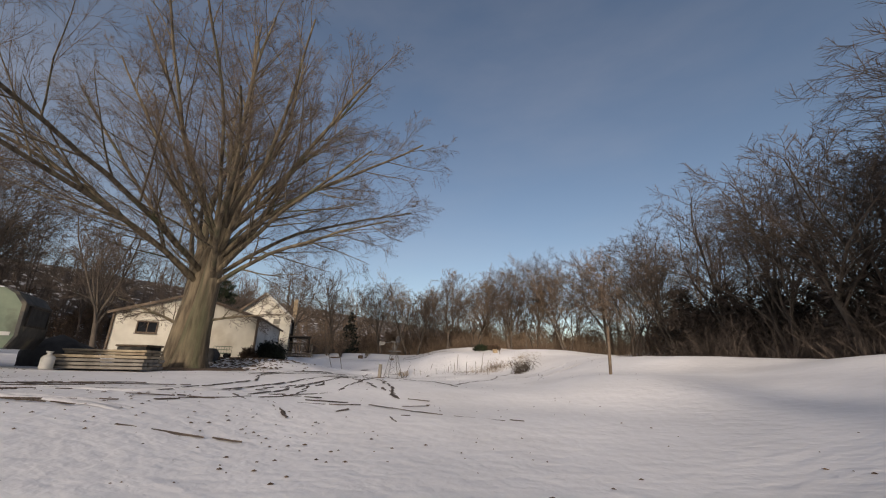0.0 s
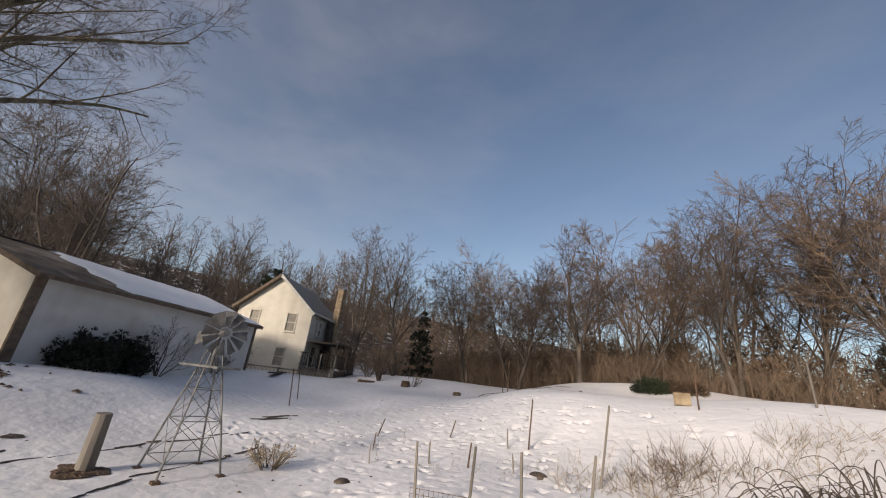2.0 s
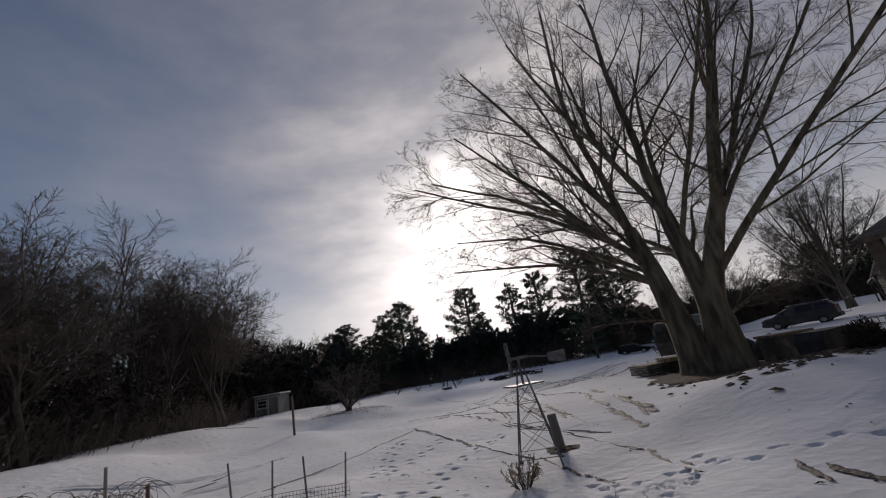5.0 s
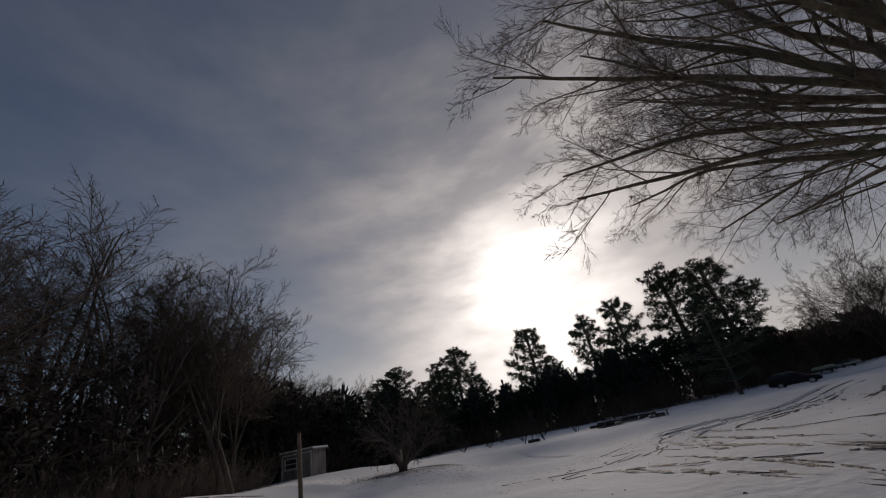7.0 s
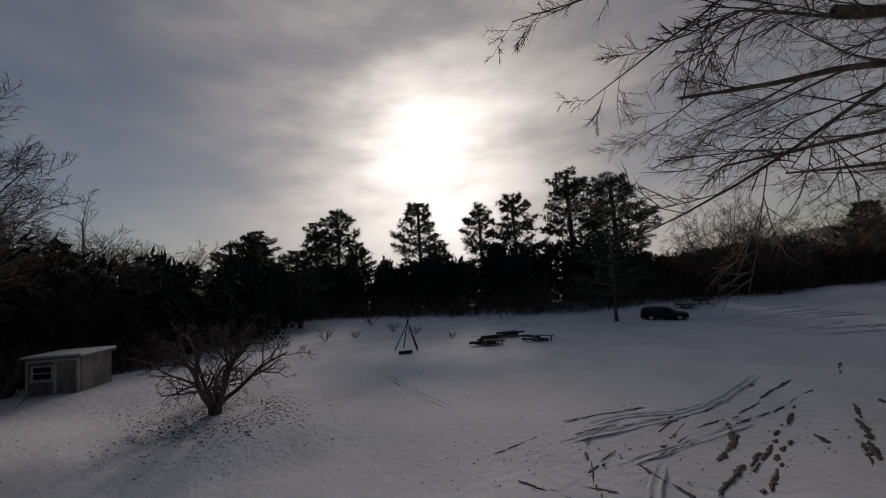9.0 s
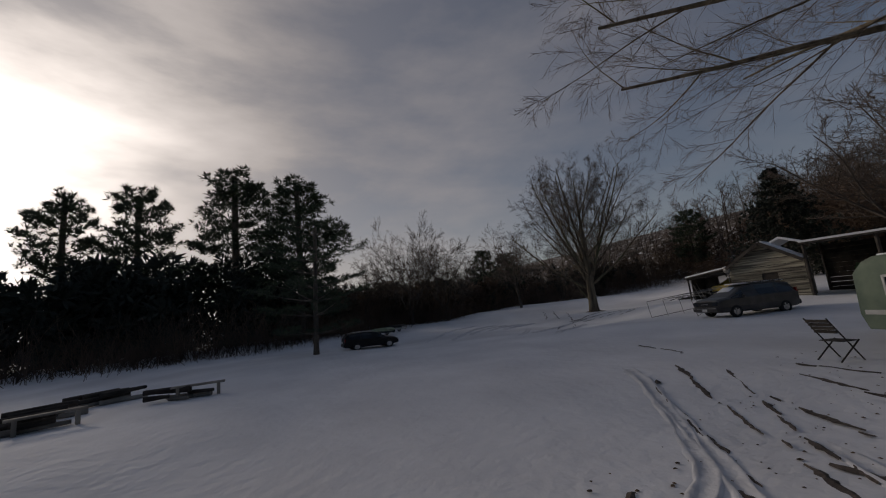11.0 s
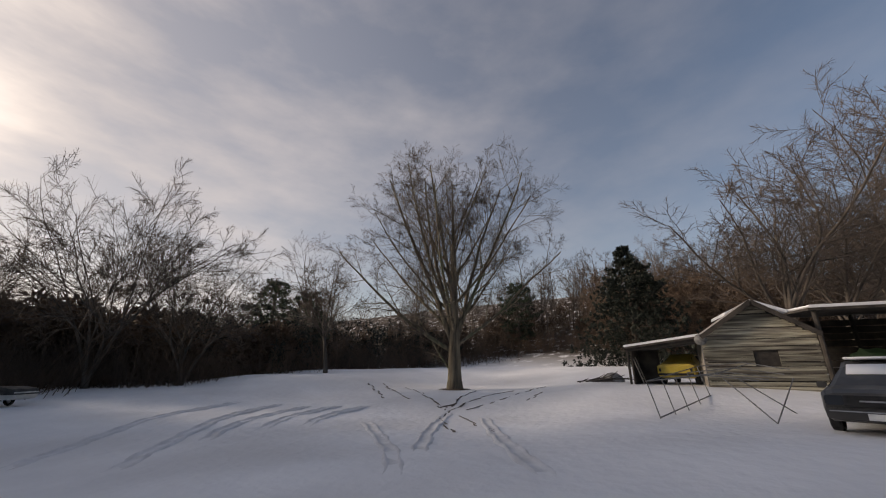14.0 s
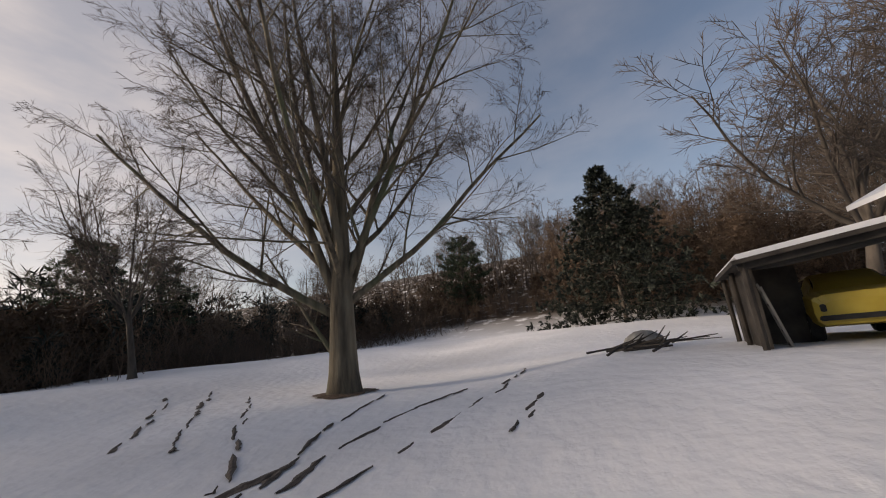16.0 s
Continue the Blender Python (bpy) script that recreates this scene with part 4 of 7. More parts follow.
    evergreen_mass("oak_scrub", ((-62, -9), (-57, 0), (-54, 6)), 240, 2.2, 4.0, 9.0, BRUSH, "tall dark brown scrub rising on the hillside", 308, 130, 0.36)
    evergreen_mass("oak_scrub", ((-11, -38.5), (-20, -37.5), (-28, -35.5), (-37, -35.5)), 200, 0.9, 1.8, 3.9, BRUSH, "dark withered scrub behind the hedge", 309, 80, 1.3)
    evergreen_mass("oak_scrub", ((-6, -43), (-20, -43), (-33, -42)), 130, 1.2, 3.4, 5.6, BRUSH, "dark closed scrub far behind the trailers", 310, 70, 2.4)
    evergreen_mass("oak_scrub", ((-30, -40), (-46, -38.5), (-58, -31), (-66, -18)), 200, 2.0, 2.0, 5.2, BRUSH, "brown withered scrub under the western wood", 305)
    evergreen_mass("oak_scrub", ((-36, 47.5), (-18, 48.5), (0, 49), (9, 45), (15, 38)), 210, 1.4, 1.4, 3.8, TWIG_SUNLIT_TAN, "brown withered scrub at the northern wood's foot", 306)
    evergreen_mass("oak_scrub", ((11, 38), (17, 28), (20.5, 20), (23, 13), (27, 9)), 230, 1.6, 2.0, 5.5, TWIG, "dark withered scrub at the eastern wood's foot", 307)
    band("dead_weeds", 60, ((-10.5, 27.0), (-7.5, 28.0), (-5.0, 30.0)), 1.1, 0.15, 0.42, GREYWOOD, "short dry weed stalks sticking out of the snow", 109, width=0.006, lean=0.35, per=2, spread=0.12, shoots=3)
    band("dead_weeds", 26, ((-4.4, 29.4), (-3.4, 30.8)), 0.3, 0.5, 0.95, RUST, "arching brown bramble canes by the bed", 110, width=0.006, lean=1.1, per=6, spread=0.2, shoots=2)
    arching_canes("brambles", scatter(np.random.default_rng(115), 30, ((-1.1, 28.9), (-1.2, 27.8), (-1.4, 26.7)), 0.2), BARK_DARK, "dark arching bramble canes tangled along the garden bed", 115)
    band("dead_weeds", 60, ((-4.9, 28.6), (-3.0, 30.6), (-1.4, 32.4)), 0.45, 0.3, 0.75, STRAW, "tangled dry canes and weeds in the garden bed", 106, width=0.005, lean=0.8, per=7, spread=0.22, shoots=5)


build_trees()

# ---- buildings ----


def board_wall(parent, name, mat, axis, at, lo, hi, z0, top, step, thick, gap=0.012, holes=(), rough=0.0, seed=1):
    """Horizontal boards, each a piece of its own, up to the line top(position); holes are (lo, hi, z0, z1)."""
    rng = random.Random(seed)
    z = z0
    ztop = max(top(lo + (hi - lo) * i / 20) for i in range(21))
    while z < ztop - 0.02:
        z1 = min(z + step - gap, ztop)
        mid = z + step * 0.5
        run = [lo + (hi - lo) * i / 60 for i in range(61) if top(lo + (hi - lo) * i / 60) >= mid]
        if run:
            a, b = min(run), max(run)
            cuts = [(a, b)]
            for h0, h1, hz0, hz1 in holes:
                if hz0 < mid < hz1:
                    cuts = [(p, q) for c0, c1 in cuts for p, q in ((c0, min(c1, h0)), (max(c0, h1), c1)) if q - p > 0.05]
            for p, q in cuts:
                s = Shape()
                lift = rng.uniform(-rough, rough)
                c = (at + rng.uniform(-rough, rough) * 0.5, (p + q) / 2, (z + z1) / 2 + lift) if axis == "y" else ((p + q) / 2, at + rng.uniform(-rough, rough) * 0.5, (z + z1) / 2 + lift)
                size = (thick, q - p, z1 - z) if axis == "y" else (q - p, thick, z1 - z)
                s.box(c, size, Matrix.Rotation(rng.uniform(-rough, rough) * 0.25, 3, "X" if axis == "y" else "Y"))
                s.part(name, mat, parent)
        z += step


def window_unit(parent, axis, at, c, z, w, h, out, frame_mat, bars=True, glass=GLASS):
    """A sash window: frame, sill, two panes; out is the outward sign along the axis."""
    win = Shape()
    t = 0.07

    def box(s, du, dz, su, sz, depth, push):
        p = at + out * push
        s.box((p, c + du, z + dz) if axis == "y" else (c + du, p, z + dz), (depth, su, sz) if axis == "y" else (su, depth, sz))

    for du, dz, su, sz in ((-w / 2, 0, t, h + t), (w / 2, 0, t, h + t), (0, h / 2, w, t), (0, -h / 2, w, t)):
        box(win, du, dz, su, sz, 0.09, 0.03)
    if bars:
        box(win, 0, 0, w, t * 0.7, 0.07, 0.02)
    frame_ob = win.part("window", frame_mat, parent)
    for dz in ((-h / 4, h / 4) if bars else (0,)):
        pane = Shape()
        box(pane, 0, dz, w - t, (h / 2 if bars else h) - t, 0.012, -0.02)
        pane.part("pane", glass, frame_ob)
    sill = Shape()
    box(sill, 0, -h / 2 - t, w + 0.16, 0.05, 0.16, 0.05)
    sill.part("sill", frame_mat, frame_ob)
    return frame_ob


def barn():
    base = 0.75
    b = thing("barn", pose(-17.58, 18.90, base, 0, 0, 128.6), "long low cream barn with rusty metal roof under snow", "barn")
    L, W, eave, ridge, t = 10.3, 8.5, 2.70, 4.05, 0.14
    half = W / 2
    top = lambda y: eave + (ridge - eave) * (1 - abs(y - half) / half)
    # front gable with a window through it, in panels round the opening
    wy0, wy1, wz0, wz1 = 5.95, 7.15, 1.35, 2.1
    g = Shape()
    g.prism([(0, -0.6), (wy0, -0.6), (wy0, top(wy0)), (half, ridge), (0, eave)], "x", 0, t)
    g.prism([(wy1, -0.6), (W, -0.6), (W, eave), (wy1, top(wy1))], "x", 0, t)
    g.prism([(wy0, -0.6), (wy1, -0.6), (wy1, wz0), (wy0, wz0)], "x", 0, t)
    g.prism([(wy0, wz1), (wy1, wz1), (wy1, top(wy1)), (wy0, top(wy0))], "x", 0, t)
    g.part("gable_wall", SIDING, b, "cream painted gable wall stained near the ground")
    window_unit(b, "y", 0.0, (wy0 + wy1) / 2, (wz0 + wz1) / 2, wy1 - wy0 - 0.06, wz1 - wz0 - 0.06, -1, TRIM, False)
    Shape().box((0.02, 6.55, 1.725), (0.05, 0.06, 0.7)).part("mullion", TRIM, b)
    Shape().prism([(0, -0.6), (W, -0.6), (W, eave), (half, ridge), (0, eave)], "x", L - t, L).part("back_wall", WHITE_WALL, b)
    s = Shape()
    s.box((L / 2, t / 2, (eave - 0.6) / 2), (L - 2 * t, t, eave + 0.6))
    s.part("side_wall", WHITE_WALL, b, "off-white side wall with grey stains")
    Shape().box((L / 2, W - t / 2, (eave - 0.6) / 2), (L - 2 * t, t, eave + 0.6)).part("side_wall", WHITE_WALL, b)
    Shape().box((-0.02, -0.02, 1.05), (0.30, 0.10, 3.3)).part("corner_board", TRIM, b, "wide brown corner board")
    Shape().box((-0.02, W + 0.02, 1.05), (0.20, 0.10, 3.3)).part("corner_board", TRIM, b)
    Shape().box((L, -0.02, 1.05), (0.14, 0.08, 3.3)).part("corner_board", TRIM, b)
    Shape().box((7.6, -0.02, 0.85), (0.95, 0.06, 1.9)).part("side_door", WHITE_WALL, b, "pale weathered door")
    slope = math.atan2(ridge - eave, half)
    run = math.hypot(half, ridge - eave) + 0.35
    for side in (-1, 1):
        # corrugated sheets
        sheets = Shape()
        n, m = 2 * int((L + 0.5) / 0.11), 2
        pts, faces = [], []
        for i in range(n + 1):
            x = -0.25 + (L + 0.5) * i / n
            up = 0.022 if i % 2 else 0.0
            for k, d in enumerate((0.0, run)):
                y = half + side * d * math.cos(slope)
                z = ridge + 0.03 - d * math.sin(slope)
                pts += [(x, y, z + up), (x, y, z + up - 0.03)]
        for i in range(n):
            a, c = i * 4, (i + 1) * 4
            faces += [[a, c, c + 2, a + 2], [a + 1, a + 3, c + 3, c + 1], [a + 2, c + 2, c + 3, a + 3]]
        sheets.add(pts, faces)
        sheets.part("roof_sheet", RUSTY, b, "rusted corrugated roof sheets")
        cover = Shape()
        rngs = random.Random(5)
        pts, faces = [], []
        cols, rows = 60, 10
        for j in range(rows + 1):
            for i in range(cols + 1):
                ragged = 2.1 + 0.35 * math.sin(j * 1.7) + 0.5 * j / rows + rngs.uniform(-0.08, 0.08) if i == 0 else 0
                x = (2.2 + 0.5 * j / rows + 0.25 * math.sin(j * 1.9)) * (1 - i / cols) + (L + 0.22) * i / cols
                d = run * (0.01 + 0.965 * j / rows)
                edge = min(i, 2) / 2 * min(1, (rows - j) / 1.5 + 0.25)
                z = ridge + 0.05 - d * math.sin(slope) + (0.05 + 0.006 * math.sin(i * 0.7 + j)) * edge
                pts.append((x, half + side * d * math.cos(slope), z))
        for j in range(rows):
            for i in range(cols):
                a = j * (cols + 1) + i
                faces.append([a, a + 1, a + cols + 2, a + cols + 1])
        cover.add(pts, faces)
        cover.part("snow_cover", ROOF_SNOW, b, smooth=True)
        rake = Shape()
        m3 = Matrix.Rotation(-side * slope, 3, "X")
        rake.box((-0.27, half + side * run / 2 * math.cos(slope), ridge - 0.06 - run / 2 * math.sin(slope)), (0.04, run, 0.17), m3)
        rake.part("rake_board", TRIM, b)
    Shape().box((L / 2, -0.30, eave - 0.14), (L + 0.5, 0.03, 0.14)).part("fascia", TRIM, b)
    Shape().box((L / 2, half, ridge + 0.05), (L + 0.5, 0.3, 0.035)).part("ridge_cap", RUSTY, b)


def house():
    base = 0.95
    h = thing("house", pose(-28.85, 29.1, base, 0, 0, 45) @ Matrix.Scale(0.95, 4), "two-storey cream clapboard farmhouse with grey shingle roof", "house")
    w, depth, eave, ridge, t = 2.9, 5.3, 4.5, 6.95, 0.16
    top = lambda x: eave + (ridge - eave) * (1 - abs(x) / w)
    holes = [(-1.85, -1.1, 2.9, 4.2), (1.05, 1.8, 2.9, 4.2), (-1.75, -1.0, 0.45, 1.75), (0.75, 1.5, 0.45, 1.75)]
    core = Shape()
    xs = [-w, -1.85, -1.0, 0.75, 1.8, w]
    for x0, x1 in zip(xs, xs[1:]):
        if x0 in (-1.85, 0.75):
            for z0, z1 in ((-0.8, 0.45), (1.75, 2.9)):
                core.prism([(x0, z0), (x1, z0), (x1, z1), (x0, z1)], "y", 0, t)
            core.prism([(x0, 4.2), (x1, 4.2), (x1, top(x1)), (x0, top(x0))], "y", 0, t)
        elif x0 < 0 < x1:
            core.prism([(x0, -0.8), (x1, -0.8), (x1, top(x1)), (0, ridge), (x0, top(x0))], "y", 0, t)
        else:
            core.prism([(x0, -0.8), (x1, -0.8), (x1, top(x1)), (x0, top(x0))], "y", 0, t)
    for x0, x1, z0, z1 in ((-1.1, -1.0, 2.9, 4.2), (0.75, 1.05, 2.9, 4.2), (-1.85, -1.75, 0.45, 1.75), (1.5, 1.8, 0.45, 1.75)):
        core.prism([(x0, z0), (x1, z0), (x1, z1), (x0, z1)], "y", 0, t)
    core.part("front_wall", SIDING, h)
    z, step = -0.2, 0.135
    while z < ridge - 0.05:
        a = w * (1 - max(0, z + step / 2 - eave) / (ridge - eave)) if z > eave else w
        cuts = [(-a, a)]
        for h0, h1, hz0, hz1 in holes:
            if hz0 < z + step / 2 < hz1:
                cuts = [(p, q) for c0, c1 in cuts for p, q in ((c0, min(c1, h0)), (max(c0, h1), c1)) if q - p > 0.02]
        for p, q in cuts:
            clap = Shape()
            clap.add([(p, -0.002, z), (q, -0.002, z), (q, -0.026, z), (p, -0.026, z), (p, -0.002, z + step), (q, -0.002, z + step), (q, -0.008, z + step), (p, -0.008, z + step)],
                     [[0, 1, 2, 3], [3, 2, 6, 7], [4, 7, 6, 5], [0, 3, 7, 4], [1, 5, 6, 2]]).part("clapboard", SIDING, h)
        z += step
    for h0, h1, z0, z1 in holes:
        window_unit(h, "x", 0, (h0 + h1) / 2, (z0 + z1) / 2, h1 - h0, z1 - z0, -1, SIDING, True, PALE_GLASS)
    for side in (-1, 1):
        s = Shape().box((side * (w - t / 2), depth / 2 + t / 2, (eave - 0.8) / 2), (t, depth - t, eave + 0.8))
        s.part("side_wall", OFFWHITE, h)
    z = -0.2
    while z < eave - 0.05:
        clap = Shape()
        clap.add([(w + 0.002, 0, z), (w + 0.002, depth, z), (w + 0.026, depth, z), (w + 0.026, 0, z), (w + 0.002, 0, z + step), (w + 0.002, depth, z + step), (w + 0.008, depth, z + step), (w + 0.008, 0, z + step)],
                 [[0, 3, 2, 1], [3, 7, 6, 2], [0, 4, 7, 3], [1, 2, 6, 5]]).part("clapboard", OFFWHITE, h)
        z += step
    window_unit(h, "y", w + 0.07, 1.6, 3.4, 0.6, 1.0, 1, OFFWHITE, True, PALE_GLASS)
    window_unit(h, "y", w + 0.07, 1.2, 1.35, 0.8, 1.4, 1, OFFWHITE)
    Shape().box((w + 0.05, 3.1, 0.95), (0.06, 0.95, 2.05)).part("door", DARKWOOD, h, "dark back door")
    Shape().prism([(-w, -0.8), (w, -0.8), (w, eave), (0, ridge), (-w, eave)], "y", depth, depth + t).part("back_wall", OFFWHITE, h)
    slope = math.atan2(ridge - eave, w)
    run = math.hypot(w, ridge - eave) + 0.42
    for side in (-1, 1):
        # courses of shingles, each overlapping the one below
        k = 17
        roof = Shape().box((side * run * 0.49 * math.cos(slope), depth / 2, ridge - 0.10 - run * 0.49 * math.sin(slope)), (run * 0.96, depth + 0.7, 0.05), Matrix.Rotation(side * slope, 3, "Y")).part("roof", TRIM, h, "grey shingle roof")
        for j in range(k):
            d0, d1 = run * j / k, run * (j + 1.25) / k
            x0, x1 = side * d0 * math.cos(slope), side * min(d1, run) * math.cos(slope)
            z0, z1 = ridge + 0.06 - d0 * math.sin(slope), ridge + 0.085 - min(d1, run) * math.sin(slope)
            Shape().add([(x0, -0.4, z0), (x0, depth + 0.4, z0), (x1, depth + 0.4, z1), (x1, -0.4, z1), (x0, -0.4, z0 - 0.05), (x0, depth + 0.4, z0 - 0.05), (x1, depth + 0.4, z1 - 0.06), (x1, -0.4, z1 - 0.06)],
                     [[0, 1, 2, 3] if side < 0 else [0, 3, 2, 1], [3, 2, 6, 7], [0, 3, 7, 4], [1, 5, 6, 2], [4, 7, 6, 5]]).part("shingle_course", SHINGLE, roof)
        m3 = Matrix.Rotation(side * slope, 3, "Y")
        Shape().box((side * run / 2 * math.cos(slope), -0.42, ridge - 0.03 - run / 2 * math.sin(slope)), (run, 0.04, 0.2), m3).part("rake_board", OFFWHITE if side > 0 else TRIM, h)
        Shape().box((side * (w + 0.30), depth / 2, eave - 0.18), (0.04, depth + 0.8, 0.16)).part("gutter", OFFWHITE, h)
    # chimney on the side wall, in brick courses
    ch = Shape().box((w + 0.30, 4.1, 3.35), (0.46, 0.60, 7.5)).part("chimney", BRICK, h, "tall tan brick chimney on the side wall")
    for i in range(46):
        grow = 0.03 if i % 2 else 0.02
        Shape().box((w + 0.30, 4.1, -0.4 + 0.165 * i), (0.46 + grow, 0.60 + grow, 0.15)).part("brick_course", BRICK, ch)
    Shape().box((w + 0.30, 4.1, 7.14), (0.58, 0.72, 0.12)).part("chimney_cap", STONE, h)
    # dark block on the side wall next to the chimney
    Shape().box((w + 0.26, 3.2, 3.1), (0.3, 0.9, 2.2)).part("dark_recess", DARKWOOD, h, "dark block on the wall beside the chimney")
    # stone footing that shows below the boards
    Shape().box((0, -0.03, -0.45), (2 * w + 0.06, 0.1, 0.55)).part("footing", STONE, h, "rough stone footing")
    # porch wing on the other side
    an = Shape().box((-w - 3.3, 3.7, 0.95), (6.6, 4.4, 3.4))
    wing = an.part("wing", OFFWHITE, h, "low grey-white wing")
    Shape().prism([(-w - 6.9, 2.65), (-w, 3.7), (-w, 3.82), (-w - 6.9, 2.77)], "y", 1.2, 6.2).part("wing_roof", SHINGLE, h)
    window_unit(h, "x", 1.5, -w - 1.7, 1.2, 0.7, 1.1, -1, OFFWHITE)
    window_unit(h, "x", 1.5, -w - 4.6, 1.1, 0.7, 1.1, -1, DARKWOOD)
    mast = Shape().rod((0.15, 1.2, ridge), (0.15, 1.2, ridge + 1.5), 0.02)
    for i, zz in enumerate((1.45, 1.3)):
        mast.rod((-0.45, 1.2, ridge + zz), (0.75, 1.2, ridge + zz), 0.012, n=5)
    for x in (-0.4, -0.1, 0.3, 0.6):
        mast.rod((x, 0.8, ridge + 1.45), (x, 1.6, ridge + 1.45), 0.008, n=4)
    mast.part("antenna", STEEL, h, "thin rooftop television antenna")

    porch = Shape().box((w + 1.25, 1.65, 2.38), (2.4, 3.4, 0.12)).part("porch_roof", DARKWOOD, h, "flat dark porch roof over the deck")
    for x, y in ((w + 2.3, 0.1), (w + 2.3, 1.7), (w + 2.3, 3.2)):
        Shape().box((x, y, 1.45), (0.12, 0.12, 1.76)).part("porch_post", DARKWOOD, h)

    d = thing("deck", pose(-28.85, 29.1, base, 0, 0, 45) @ Matrix.Scale(0.95, 4), "dark weathered wooden deck with railing beside the house", "deck")
    x0, x1, y0, y1, top_z = w + 0.05, w + 2.6, -0.5, 3.7, 0.55
    for i in range(21):
        x = x0 + (x1 - x0) * (i + 0.5) / 21
        Shape().box((x, (y0 + y1) / 2, top_z), (0.132, y1 - y0, 0.035)).part("deck_board", GREYWOOD, d)
    for x, y in ((x0 + 0.1, y0), (x1, y0), (x1, (y0 + y1) / 2), (x1, y1), (x0 + 0.1 + 1.4, y0)):
        Shape().box((x, y, 0.45), (0.1, 0.1, 2.3)).part("post", GREYWOOD, d)
    for (ax, ay), (bx, by) in (((x0, y0), (x1, y0)), ((x1, y0), (x1, y1))):
        for z in (1.55, 0.75):
            Shape().box(((ax + bx) / 2, (ay + by) / 2, z), (abs(bx - ax) + 0.1, abs(by - ay) + 0.1 if by != ay else 0.1, 0.05)).part("rail", DARKWOOD, d)
        n = int(max(abs(bx - ax), abs(by - ay)) / 0.16)
        for i in range(1, n):
            Shape().box((ax + (bx - ax) * i / n, ay + (by - ay) * i / n, 1.15), (0.04, 0.04, 0.78)).part("baluster", DARKWOOD, d)
        # skirt boards
        for i in range(n):
            p = (i + 0.5) / n
            Shape().box((ax + (bx - ax) * p, ay + (by - ay) * p, 0.0), (0.14 if by == ay else 0.025, 0.025 if by == ay else 0.14, 1.05)).part("skirt_board", TRIM, d)
    fence = thing("lattice_fence", pose(-28.85, 29.1, base, 0, 0, 45) @ Matrix.Scale(0.95, 4), "low weathered wooden lattice fence before the house", "fence")
    for y, x0, x1 in ((-1.3, -1.6, w + 2.7),):
        for x in (x0, (x0 + x1) / 2, x1):
            Shape().box((x, y, -0.1), (0.09, 0.09, 1.0)).part("post", GREYWOOD, fence)
        for z in (-0.35, 0.33):
            Shape().box(((x0 + x1) / 2, y, z), (x1 - x0, 0.04, 0.08)).part("rail", GREYWOOD, fence)
        n = 26
        for i in range(n):
            x = x0 + (x1 - x0) * (i + 0.5) / n
            for tilt in (-0.7, 0.7):
                Shape().box((x, y + 0.012 * (1 if tilt > 0 else -1), 0.0), (0.035, 0.01, 0.86), Matrix.Rotation(tilt, 3, "Y")).part("slat", TANWOOD, fence)


